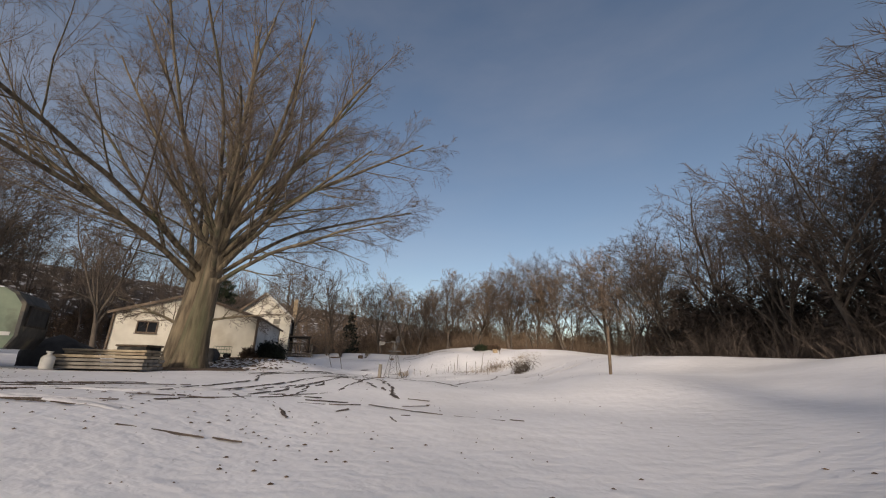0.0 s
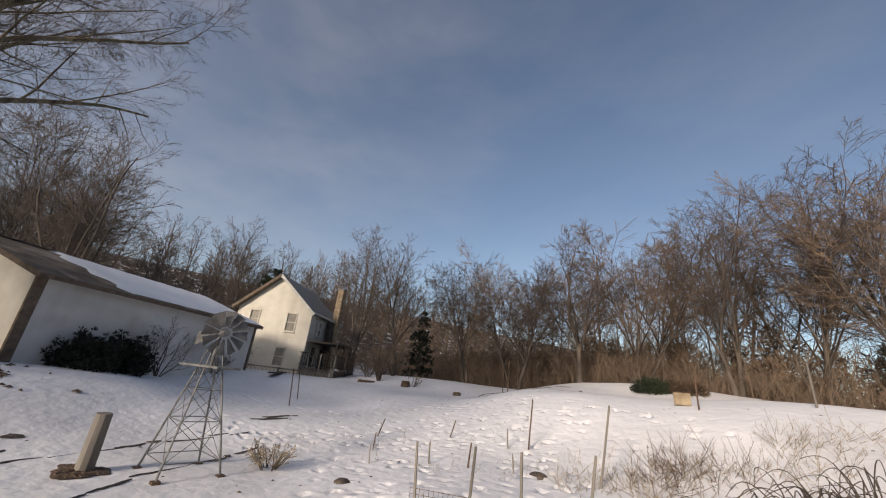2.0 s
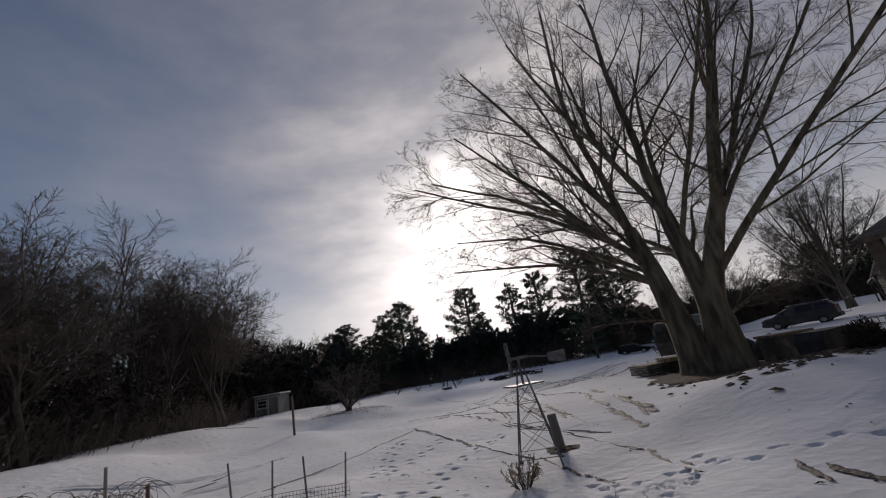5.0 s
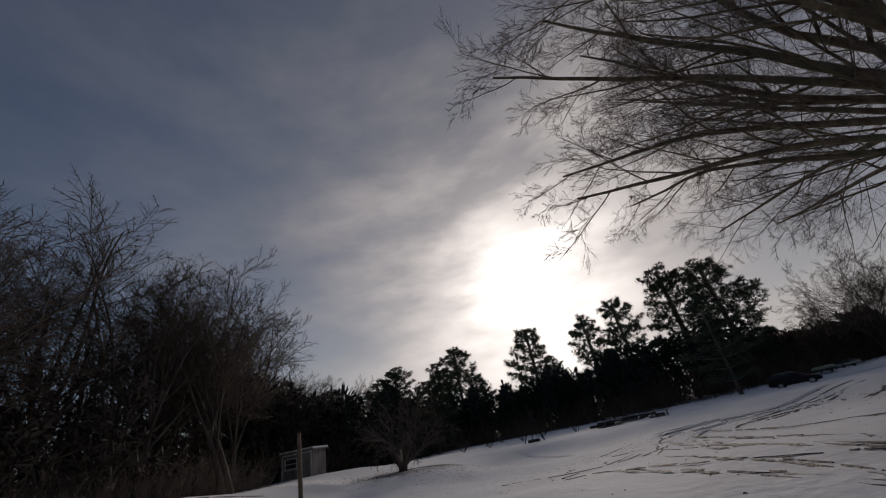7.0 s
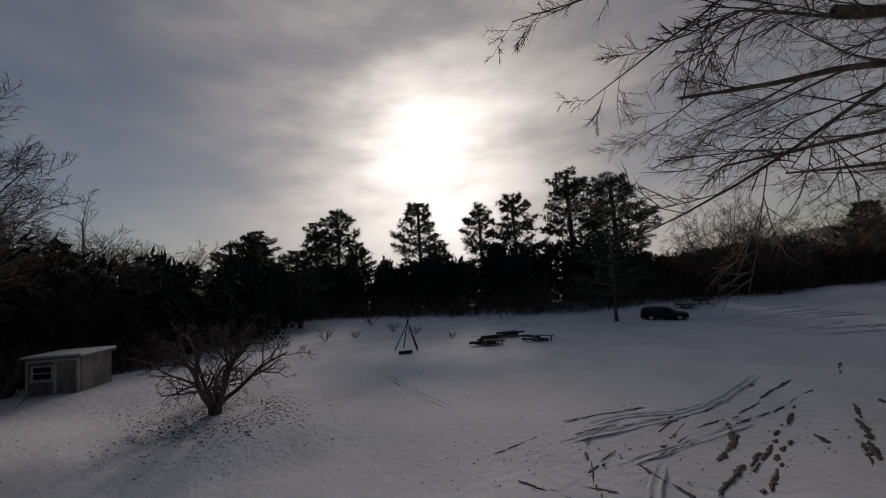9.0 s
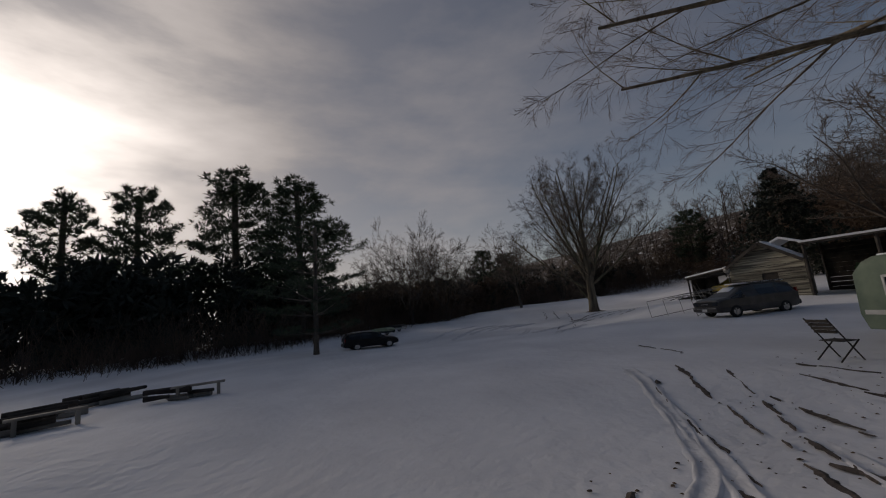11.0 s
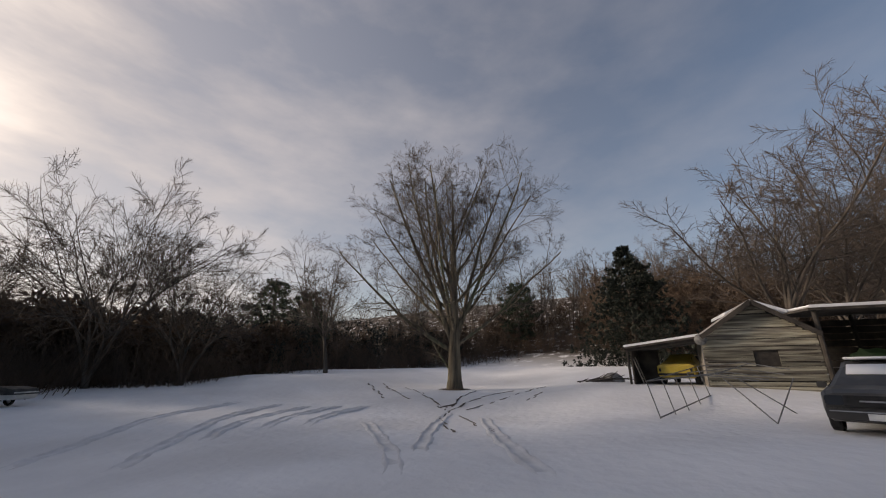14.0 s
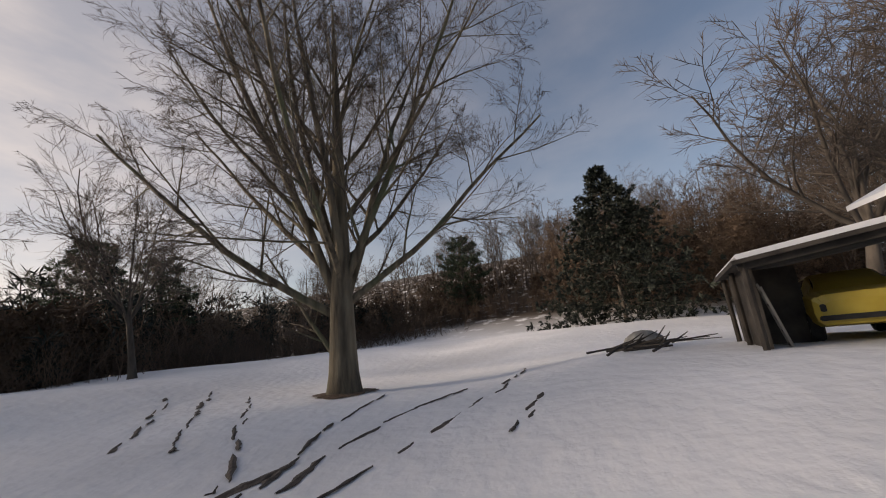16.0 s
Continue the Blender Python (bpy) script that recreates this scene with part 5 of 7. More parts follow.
def shop():
    base = 1.35
    s = thing("shed", pose(-28.44, -3.75, base, 0, 0, 0), "old board shed with yellowed weathered gable planks", "shed")
    half, eave, ridge, depth = 1.75, 1.85, 3.08, 1.25
    top = lambda y: eave + (ridge - eave) * (1 - abs(y) / half)
    board_wall(s, "plank", OLDBOARD, "y", 0.02, -half, half, -0.3, top, 0.135, 0.03, 0.007, [(-0.2, 0.55, 0.75, 1.3)], 0.03, 3)
    # dark sheet close behind the planks, closing the window hole and the gaps
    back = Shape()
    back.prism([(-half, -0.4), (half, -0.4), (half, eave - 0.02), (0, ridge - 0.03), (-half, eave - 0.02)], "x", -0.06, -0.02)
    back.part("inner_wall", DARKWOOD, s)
    for side in (-1, 1):
        Shape().box((-depth / 2, side * (half - 0.04), eave / 2 - 0.2), (depth, 0.06, eave + 0.4)).part("side_wall", GREYWOOD, s)
    Shape().prism([(-half, -0.4), (half, -0.4), (half, eave), (0, ridge), (-half, eave)], "x", -depth, -depth + 0.06).part("back_wall", GREYWOOD, s)
    slope = math.atan2(ridge - eave, half)
    run = math.hypot(half, ridge - eave) + 0.06
    for side in (-1, 1):
        m3 = Matrix.Rotation(-side * slope, 3, "X")
        c = (-depth / 2 + 0.1, side * run / 2 * math.cos(slope), ridge + 0.06 - run / 2 * math.sin(slope))
        Shape().box(c, (depth + 0.4, run, 0.06), m3).part("roof", SHINGLE, s, "dark shingle roof")
        if side > 0:
            Shape().box((c[0] - 0.1, c[1], c[2] + 0.075), (depth + 0.1, run * 0.96, 0.07), m3, 0.03).part("snow_cover", ROOF_SNOW, s)
        Shape().box((0.32, c[1], c[2] - 0.05), (0.04, run, 0.16), m3).part("rake_board", DARKWOOD, s)

    # lean-to that shelters the yellow car
    l = thing("lean_to", pose(-28.44, -5.5, base, 0, 0, -15), "open lean-to with snowy roof beside the old shed", "shelter")
    y0, y1, z0, z1 = -2.85, 0.0, 1.52, 1.86
    m3 = Matrix.Rotation(math.atan2(z1 - z0, y1 - y0), 3, "X")
    mid = (-1.45, (y0 + y1) / 2, (z0 + z1) / 2)
    Shape().box(mid, (3.3, y1 - y0 + 0.1, 0.07), m3).part("roof", DARKWOOD, l)
    Shape().box((mid[0], mid[1], mid[2] + 0.085), (3.2, y1 - y0, 0.09), m3, 0.04).part("snow_cover", ROOF_SNOW, l)
    for x in (0.05, -1.5, -2.9):
        Shape().rod((x, y0 + 0.12, -0.5), (x, y0 + 0.12, z0 + 0.02), 0.05).part("post", DARKWOOD, l)
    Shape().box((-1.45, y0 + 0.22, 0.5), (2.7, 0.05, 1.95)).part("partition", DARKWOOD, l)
    # dark panel added across the bay, standing in for dark goods and shade
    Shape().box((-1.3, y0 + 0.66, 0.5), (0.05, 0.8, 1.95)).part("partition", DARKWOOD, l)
    Shape().box((0.06, (y0 + y1) / 2, (z0 + z1) / 2 - 0.08), (0.06, 2.8, 0.14), m3).part("beam", DARKWOOD, l)
    lad = thing("ladder", pose(-29.55, -7.55, base - 0.1, 14, -12, 70) @ Matrix.Scale(0.78, 4), "grey wooden ladder leaning in the lean-to", "ladder")
    for y in (-0.2, 0.2):
        Shape().box((0, y, 0.8), (0.05, 0.04, 1.7)).part("rail", GREYWOOD, lad)
    for i in range(5):
        Shape().rod((0, -0.2, 0.25 + i * 0.3), (0, 0.2, 0.25 + i * 0.3), 0.018).part("rung", GREYWOOD, lad)

    # open pole shed beyond, with tarped stores
    p = thing("pole_shed", pose(-28.6, 2.1, 1.1, 0, 0, 0), "dark open-fronted pole shed with snowy flat roof", "shed")
    Shape().box((-1.9, 0, 3.08), (4.6, 8.4, 0.09), Matrix.Rotation(0.05, 3, "Y")).part("roof", DARKWOOD, p)
    Shape().box((-1.9, 0, 3.18), (4.5, 8.3, 0.11), Matrix.Rotation(0.05, 3, "Y"), 0.05).part("snow_cover", ROOF_SNOW, p)
    for y in (-4.0, -1.3, 1.4, 4.0):
        Shape().rod((0.2, y, -0.5), (0.2, y, 2.98), 0.08).part("post", DARKWOOD, p)
        Shape().rod((-3.9, y, -0.5), (-3.9, y, 3.14), 0.08).part("post", DARKWOOD, p)
    board_wall(p, "plank", DARKWOOD, "y", -3.95, -4.1, 4.1, -0.4, lambda y: 3.1, 0.28, 0.03, 0.02, (), 0.01, 8)
    board_wall(p, "plank", DARKWOOD, "x", 4.1, -3.9, 0.2, -0.4, lambda y: 2.95, 0.28, 0.03, 0.02, (), 0.01, 9)
    Shape().prism([(-6.3, 3.2), (-5.3, 3.68), (-4.2, 3.2), (-4.2, 3.08), (-5.3, 3.54), (-6.3, 3.08)], "x", -4.0, -1.4).part("hip_snow", ROOF_SNOW, p, "snow on the shed's hipped end")
    t = Shape()
    n, m = 14, 10
    pts = [(-1.6 + 1.7 * math.cos(3.1416 * i / n) * 0.75, -1.9 + 3.4 * j / m, 0.05 + 1.55 * max(0.0, math.sin(3.1416 * i / n)) ** 0.6 + 0.07 * math.sin(i * 2.1 + j * 1.7)) for j in range(m + 1) for i in range(n + 1)]
    t.add(pts, [[j * (n + 1) + i, j * (n + 1) + i + 1, (j + 1) * (n + 1) + i + 1, (j + 1) * (n + 1) + i] for j in range(m) for i in range(n)])
    t.add([(p_[0], p_[1], p_[2] * 0.02) for p_ in pts[: n + 1]] + pts[: n + 1], [[i, i + 1, n + 2 + i, n + 1 + i] for i in range(n)])
    lone_mesh("tarped_load", t, GREEN_TARP, pose(-28.4, 1.6, 1.1), "green tarp draped over stored goods", "tarp", smooth=True)
    dish = thing("satellite_dish", pose(-28.25, -5.55, base + 1.75, 0, 0, -10) @ Matrix.Diagonal((0.62, 0.62, 0.62, 1)), "grey round satellite dish on a pole by the shed", "dish")
    Shape().lathe([(0.0, 0.10), (0.12, 0.09), (0.25, 0.05), (0.34, 0.0), (0.345, -0.015), (0.25, 0.035), (0.0, 0.085)], 20, axis="x").part("reflector", STEEL, dish, smooth=True)
    Shape().rod((-0.1, 0, -3.5), (-0.1, 0, 0.0), 0.025).rod((-0.12, 0, 0), (0.02, 0, 0.0), 0.02).part("pole", STEEL, dish)
    Shape().rod((0, 0, -0.25), (0.3, 0, -0.08), 0.012).box((0.31, 0, -0.06), (0.07, 0.06, 0.05)).part("feed_arm", STEEL, dish)


def playhouse():
    p = thing("playhouse", on(22.3, 2.5, 199), "small grey wooden shed with flat snowy roof", "shed")
    w, d, hgt = 2.5, 1.9, 1.7
    s = Shape()
    for x, ww in ((-w / 2 + 0.12, 0.24), (w / 2 - 0.12, 0.24), (0.12, 0.24)):
        s.box((x, -d / 2, hgt / 2), (ww, 0.08, hgt))
    s.box((-0.505, -d / 2, 0.35), (1.01, 0.08, 0.7)).box((-0.505, -d / 2, 1.545), (1.01, 0.08, 0.31)).box((0.625, -d / 2, 1.63), (0.77, 0.08, 0.14))
    s.part("front_wall", GREYWOOD, p)
    for x in (-w / 2 + 0.06, 0.12, w / 2 - 0.06):
        Shape().box((x, -d / 2 - 0.055, 0.8), (0.11, 0.03, 1.56)).part("corner_board", OFFWHITE, p, "worn white corner board")
    Shape().box((0, -d / 2 - 0.055, 1.63), (w, 0.03, 0.1)).part("fascia_board", OFFWHITE, p)
    Shape().box((0.625, -d / 2 + 0.02, 0.78), (0.77, 0.05, 1.56)).part("door", GREYWOOD, p, "grey plank door")
    window_unit(p, "x", -d / 2, -0.505, 1.045, 0.98, 0.66, -1, OFFWHITE)
    for x in (-1, 1):
        Shape().box((x * (w / 2 - 0.04), 0.04, hgt / 2), (0.08, d - 0.1, hgt)).part("side_wall", GREYWOOD, p)
    Shape().box((0, d / 2, hgt / 2), (w, 0.08, hgt)).part("back_wall", GREYWOOD, p)
    Shape().box((0, 0, hgt + 0.05), (w + 0.35, d + 0.4, 0.1)).part("roof", GREYWOOD, p)
    Shape().box((0, 0, hgt + 0.16), (w + 0.3, d + 0.35, 0.12), None, 0.05).part("snow_cover", ROOF_SNOW, p)
    w_ = Shape().lathe([(0.0, -0.1), (0.28, -0.1), (0.34, -0.05), (0.34, 0.05), (0.28, 0.1), (0.0, 0.1)], 18, axis="y")
    lone_mesh("tyre", w_, RUBBER, on(24.1, 4.1, 60, 0.3), "old black tyre leaning by the small shed", "tyre", smooth=True)


barn()
house()
shop()
playhouse()

# ---- vehicles ----


def wheel(parent, x, y, r, w):
    t = Shape().lathe([(r * 0.62, -w / 2), (r * 0.93, -w / 2), (r, -w * 0.32), (r, w * 0.32), (r * 0.93, w / 2), (r * 0.62, w / 2), (r * 0.62, -w / 2)], 22, (x, y, r), "y", False).part("tyre", RUBBER, parent, smooth=False)
    out = 1 if y > 0 else -1
    rim = Shape().lathe([(0.0, out * w * 0.30), (r * 0.60, out * w * 0.30), (r * 0.63, out * w * 0.48), (r * 0.60, out * w * 0.1), (0.0, out * w * 0.1)], 22, (x, y, r), "y")
    for i in range(5):
        a = 6.2832 * i / 5
        rim.box((x + math.cos(a) * r * 0.32, y + out * w * 0.40, r + math.sin(a) * r * 0.32), (r * 0.5, 0.04, r * 0.14), Matrix.Rotation(-a, 3, "Y"))
    rim.part("rim", ALLOY, t, "silver five-spoke rim")
    return t


def vehicle(name, m, label, paint, stations, glass, r, axles, track, lamps, snow=None, category="car"):
    """stations: (x, half width, bottom, belt, top, half width at the top), from tail to nose; glass: runs of stations with side windows."""
    v = thing(name, m, label, category)
    rows = []
    for x, w, zb, zs, zt, wt in stations:
        side = [(w * 0.86, zb), (w * 0.97, zb + 0.10), (w, zb + 0.45 * (zs - zb)), (w * 0.985, zs), (wt + 0.25 * (w - wt), zs + 0.55 * (zt - zs)), (wt, zt - 0.05), (wt * 0.86, zt - 0.005), (0.0, zt + 0.012)]
        rows.append([(x, -a, b) for a, b in side] + [(x, a, b) for a, b in side[-2::-1]])
    k = len(rows[0])
    pts = [p for row in rows for p in row]
    faces = [[i * k + j, i * k + j + 1, (i + 1) * k + j + 1, (i + 1) * k + j] for i in range(len(rows) - 1) for j in range(k - 1)]
    faces += [[i * k, (i + 1) * k, (i + 2) * k - 1, (i + 1) * k - 1] for i in range(len(rows) - 1)]
    faces += [list(range(k)), [(len(rows) - 1) * k + j for j in range(k - 1, -1, -1)]]
    Shape().add(pts, faces).part("body", paint, v, smooth=False)

    def lerp(a, b, s):
        return tuple(p + (q - p) * s for p, q in zip(a, b))

    for a, b in glass:
        for side in (0, 1):
            lo = lambda i: rows[i][3] if not side else rows[i][k - 4]
            hi = lambda i: rows[i][5] if not side else rows[i][k - 6]
            md = lambda i: rows[i][4] if not side else rows[i][k - 5]
            push = (-1 if not side else 1) * 0.010
            quad = []
            for i, e in ((a, 0.06), (b, 0.94)):
                n0, n1 = (a, b)
                f = e if i == a else e
                for g, s in ((lo, 0.10), (md, 0.5), (hi, 0.92)):
                    base = lerp(lerp(lo(n0), lo(n1), f), lerp(hi(n0), hi(n1), f), s)
                    mm = lerp(md(n0), md(n1), f) if g is md else base
                    quad.append((mm[0], mm[1] + push, mm[2]))
            inner = [(x, y - push * 1.6, z) for x, y, z in quad]
            Shape().add(quad + inner, [[0, 3, 4, 1], [1, 4, 5, 2], [6, 7, 10, 9], [7, 8, 11, 10]]).part("side_window", GLASS, v)
    for end in lamps.get("screens", ()):
        i, j = end
        a0, a1, b0, b1 = rows[i][5], rows[i][k - 6], rows[j][5], rows[j][k - 6]
        p0, p1 = lerp(a0, a1, 0.06), lerp(a0, a1, 0.94)
        q0, q1 = lerp(b0, b1, 0.06), lerp(b0, b1, 0.94)
        c = [lerp(p0, q0, 0.08), lerp(p1, q1, 0.08), lerp(p1, q1, 0.9), lerp(p0, q0, 0.9)]
        dx = -0.014 if i < j and rows[i][5][2] < rows[j][5][2] else 0.014
        c = [(x + dx, y, z + 0.03) for x, y, z in c]
        Shape().add(c + [(x - dx, y, z - 0.02) for x, y, z in c], [[0, 1, 2, 3], [4, 7, 6, 5]]).part("windscreen" if dx > 0 else "rear_window", GLASS, v)
    for x in axles:
        for y in (-track, track):
            wheel(v, x, y, r, 0.22)
    for nm, mat, c, s in lamps.get("boxes", ()):
        for sign in (-1, 1):
            Shape().box((c[0], c[1] * sign, c[2]), s, None, min(s) * 0.3).part(nm, mat, v)
            if abs(c[1]) < 1e-6:
                break
    if snow:
        for c, s in snow:
            tilt = 0.50 if c[0] > 0.5 else 0.0
            Shape().box(c, s, Matrix.Rotation(tilt, 3, "Y"), 0.03).part("snow_patch", ROOF_SNOW, v, smooth=True)
    return v


def vehicles():
    vehicle("suv", on(-11.78, -22.0, 168, -0.03) @ Matrix.Diagonal((0.80, 0.86, 0.68, 1)), "black sport utility car parked on the snow", BLACK_PAINT,
            [(-2.35, 0.78, 0.45, 0.95, 1.0, 0.72), (-2.30, 0.86, 0.36, 1.02, 1.35, 0.66), (-1.95, 0.90, 0.30, 1.05, 1.66, 0.64), (-1.0, 0.92, 0.28, 1.04, 1.74, 0.64), (0.0, 0.92, 0.28, 1.02, 1.71, 0.63), (0.45, 0.92, 0.28, 1.01, 1.62, 0.62),
             (1.25, 0.92, 0.28, 0.99, 1.06, 0.76), (2.0, 0.88, 0.30, 0.88, 0.95, 0.70), (2.3, 0.78, 0.36, 0.70, 0.80, 0.62)],
            [(2, 3), (3, 4), (5, 6)], 0.36, (-1.35, 1.42), 0.89,
            {"screens": [(1, 2), (6, 5)], "boxes": [("tail_lamp", RED_LENS, (-2.3, 0.76, 1.05), (0.10, 0.14, 0.34)), ("head_lamp", CLEAR_LENS, (2.2, 0.66, 0.74), (0.14, 0.28, 0.14)), ("bumper", BLACK_PAINT, (-2.34, 0.0, 0.58), (0.16, 1.6, 0.26)), ("plate", PLATE, (-2.4, 0.0, 0.86), (0.02, 0.32, 0.16)), ("roof_rail", ALLOY, (-0.7, 0.58, 1.77), (1.8, 0.04, 0.04)), ("mirror", BLACK_PAINT, (0.75, 0.99, 1.1), (0.12, 0.18, 0.14))]})
    vehicle("minivan", pose(-22.6, -3.25, gz(-22.6, -3.25) - 0.03, 0, 0, -29) @ Matrix.Scale(0.82, 4), "dark grey minivan with snow on its roof", GREY_PAINT,
            [(-2.5, 0.86, 0.42, 1.0, 1.04, 0.80), (-2.46, 0.94, 0.34, 1.08, 1.30, 0.74), (-2.2, 0.97, 0.30, 1.1, 1.66, 0.70), (-1.2, 0.99, 0.28, 1.08, 1.76, 0.70), (0.1, 0.99, 0.28, 1.06, 1.74, 0.69), (0.8, 0.98, 0.28, 1.04, 1.58, 0.66),
             (1.75, 0.97, 0.28, 1.00, 1.12, 0.84), (2.3, 0.95, 0.30, 0.94, 1.04, 0.84), (2.5, 0.90, 0.34, 0.84, 0.96, 0.80), (2.56, 0.86, 0.36, 0.76, 0.86, 0.78)],
            [(2, 3), (3, 4), (5, 6)], 0.34, (-1.5, 1.55), 0.88,
            {"screens": [(1, 2), (6, 5)], "boxes": [("tail_lamp", RED_LENS, (-2.44, 0.84, 1.12), (0.10, 0.14, 0.42)), ("head_lamp", GLASS, (2.53, 0.68, 0.80), (0.12, 0.34, 0.22)), ("grille", RUBBER, (2.57, 0.0, 0.79), (0.05, 1.04, 0.25)), ("grille_bar", ALLOY, (2.60, 0.0, 0.79), (0.02, 0.5, 0.035)), ("bumper", GREY_PAINT, (2.58, 0.0, 0.50), (0.14, 1.74, 0.24)), ("bumper_strip", ALLOY, (2.66, 0.0, 0.56), (0.02, 1.6, 0.025)), ("plate", PLATE, (2.665, 0.0, 0.46), (0.02, 0.34, 0.14)), ("rear_bumper", DARK_SIDE, (-2.5, 0.0, 0.52), (0.2, 1.78, 0.28)), ("roof_rail", DARKWOOD, (-0.8, 0.62, 1.80), (2.2, 0.04, 0.04)), ("mirror", GREY_PAINT, (1.05, 1.07, 1.12), (0.12, 0.2, 0.15))]},
            [((-0.75, 0, 1.80), (2.7, 1.15, 0.07)), ((1.0, -0.12, 1.50), (0.5, 0.8, 0.05))], "van")
    vehicle("coupe", pose(-31.0, -5.85, 1.42, 0, 0, 160) @ Matrix.Scale(0.86, 4), "old yellow saloon car parked in the lean-to", YELLOW_PAINT,
            [(-2.0, 0.70, 0.40, 0.72, 0.78, 0.62), (-1.95, 0.80, 0.32, 0.84, 0.92, 0.70), (-1.4, 0.84, 0.28, 0.92, 1.02, 0.72), (-0.95, 0.85, 0.26, 0.92, 1.22, 0.58), (-0.45, 0.85, 0.26, 0.92, 1.42, 0.56), (0.35, 0.85, 0.26, 0.92, 1.42, 0.56), (0.95, 0.84, 0.26, 0.90, 1.0, 0.68), (1.9, 0.80, 0.3, 0.82, 0.9, 0.64), (2.05, 0.7, 0.4, 0.66, 0.74, 0.58)],
            [(4, 5)], 0.31, (-1.25, 1.3), 0.76,
            {"screens": [(2, 4), (6, 5)], "boxes": [("tail_lamp", RUBBER, (-1.99, 0.66, 0.66), (0.08, 0.09, 0.15)), ("bumper", RUBBER, (-2.03, 0.0, 0.46), (0.10, 1.5, 0.10))]})
    # camper behind the maple
    c = thing("camper", pose(-15.2, 4.1, gz(-15.2, 4.1), 0, 0, 233), "old pale green camper trailer with a dark soiled end", "camper")
    prof = [(-2.5, 0.5), (2.5, 0.5), (2.65, 0.9), (2.6, 2.0), (2.3, 2.3), (2.0, 2.42), (-2.0, 2.42), (-2.35, 2.28), (-2.62, 1.95), (-2.66, 0.9)]
    Shape().prism(prof, "y", -1.12, 1.12).part("body", GREEN_SIDE, c)
    Shape().prism([(-2.5, 0.48), (-2.69, 0.9), (-2.65, 1.96), (-2.37, 2.31), (-2.0, 2.45), (-2.0, 2.43), (-2.3, 2.25), (-2.55, 1.9), (-2.6, 0.9), (-2.45, 0.5)], "y", -1.13, 1.13).part("end_panel", DARK_SIDE, c, "dark soiled end panel")
    f = Shape()
    for dy, dz, sy, sz in ((-0.85, 0, 0.06, 0.66), (0.85, 0, 0.06, 0.66), (0, 0.31, 1.76, 0.06), (0, -0.31, 1.76, 0.06)):
        f.box((-2.70, dy, 1.55 + dz), (0.06, sy, sz))
    fo = f.part("window", DARKWOOD, c)
    Shape().box((-2.685, 0, 1.55), (0.03, 1.7, 0.6)).part("pane", CANVAS, fo)
    for side in (-1, 1):
        for x, w in ((-1.3, 1.2), (1.2, 1.3)):
            f = Shape()
            for dx, dz, sx, sz in ((-w / 2, 0, 0.06, 0.62), (w / 2, 0, 0.06, 0.62), (0, 0.29, w, 0.06), (0, -0.29, w, 0.06)):
                f.box((x + dx, side * 1.135, 1.6 + dz), (sx, 0.05, sz))
            fo = f.part("window", OFFWHITE, c)
            Shape().box((x, side * 1.125, 1.6), (w - 0.05, 0.02, 0.54)).part("pane", GLASS, fo)
        Shape().box((0, side * 1.13, 0.95), (5.0, 0.03, 0.12)).part("trim_strip", OFFWHITE, c)
    for x in (-0.35, 0.45):
        for y in (-1.0, 1.0):
            wheel(c, x, y, 0.33, 0.2)
    Shape().rod((2.5, -0.5, 0.5), (3.6, 0, 0.45), 0.04).rod((2.5, 0.5, 0.5), (3.6, 0, 0.45), 0.04).part("tow_bar", RUST, c)
    Shape().box((0, 0, 2.44), (3.9, 2.1, 0.06), None, 0.03).part("snow_cover", ROOF_SNOW, c)
    for x, y, sx, sy, hh in ((-15.9, 8.0, 1.1, 0.9, 1.35), (-17.2, 9.2, 0.9, 0.8, 1.1), (-16.6, 5.6, 0.7, 0.6, 0.7)):
        n, k = 14, 6
        hp = Shape()
        for j in range(k + 1):
            for i in range(n):
                e = 6.2832 * i / n
                q = math.cos(1.5708 * (j / k) ** 1.6) * (1 + 0.10 * math.sin(3 * e + x) + 0.06 * math.sin(5 * e + j))
                hp.v.append((sx * q * math.cos(e), sy * q * math.sin(e), hh * (j / k) ** 0.7 - 0.05))
        hp.f += [[j * n + i, j * n + (i + 1) % n, (j + 1) * n + (i + 1) % n, (j + 1) * n + i] for j in range(k) for i in range(n)]
        lone_mesh("tarpaulin", hp, CANVAS, on(x, y, 30), "dark tarpaulin thrown over stored junk", "tarp", smooth=True)


vehicles()

# ---- garden and yard ----


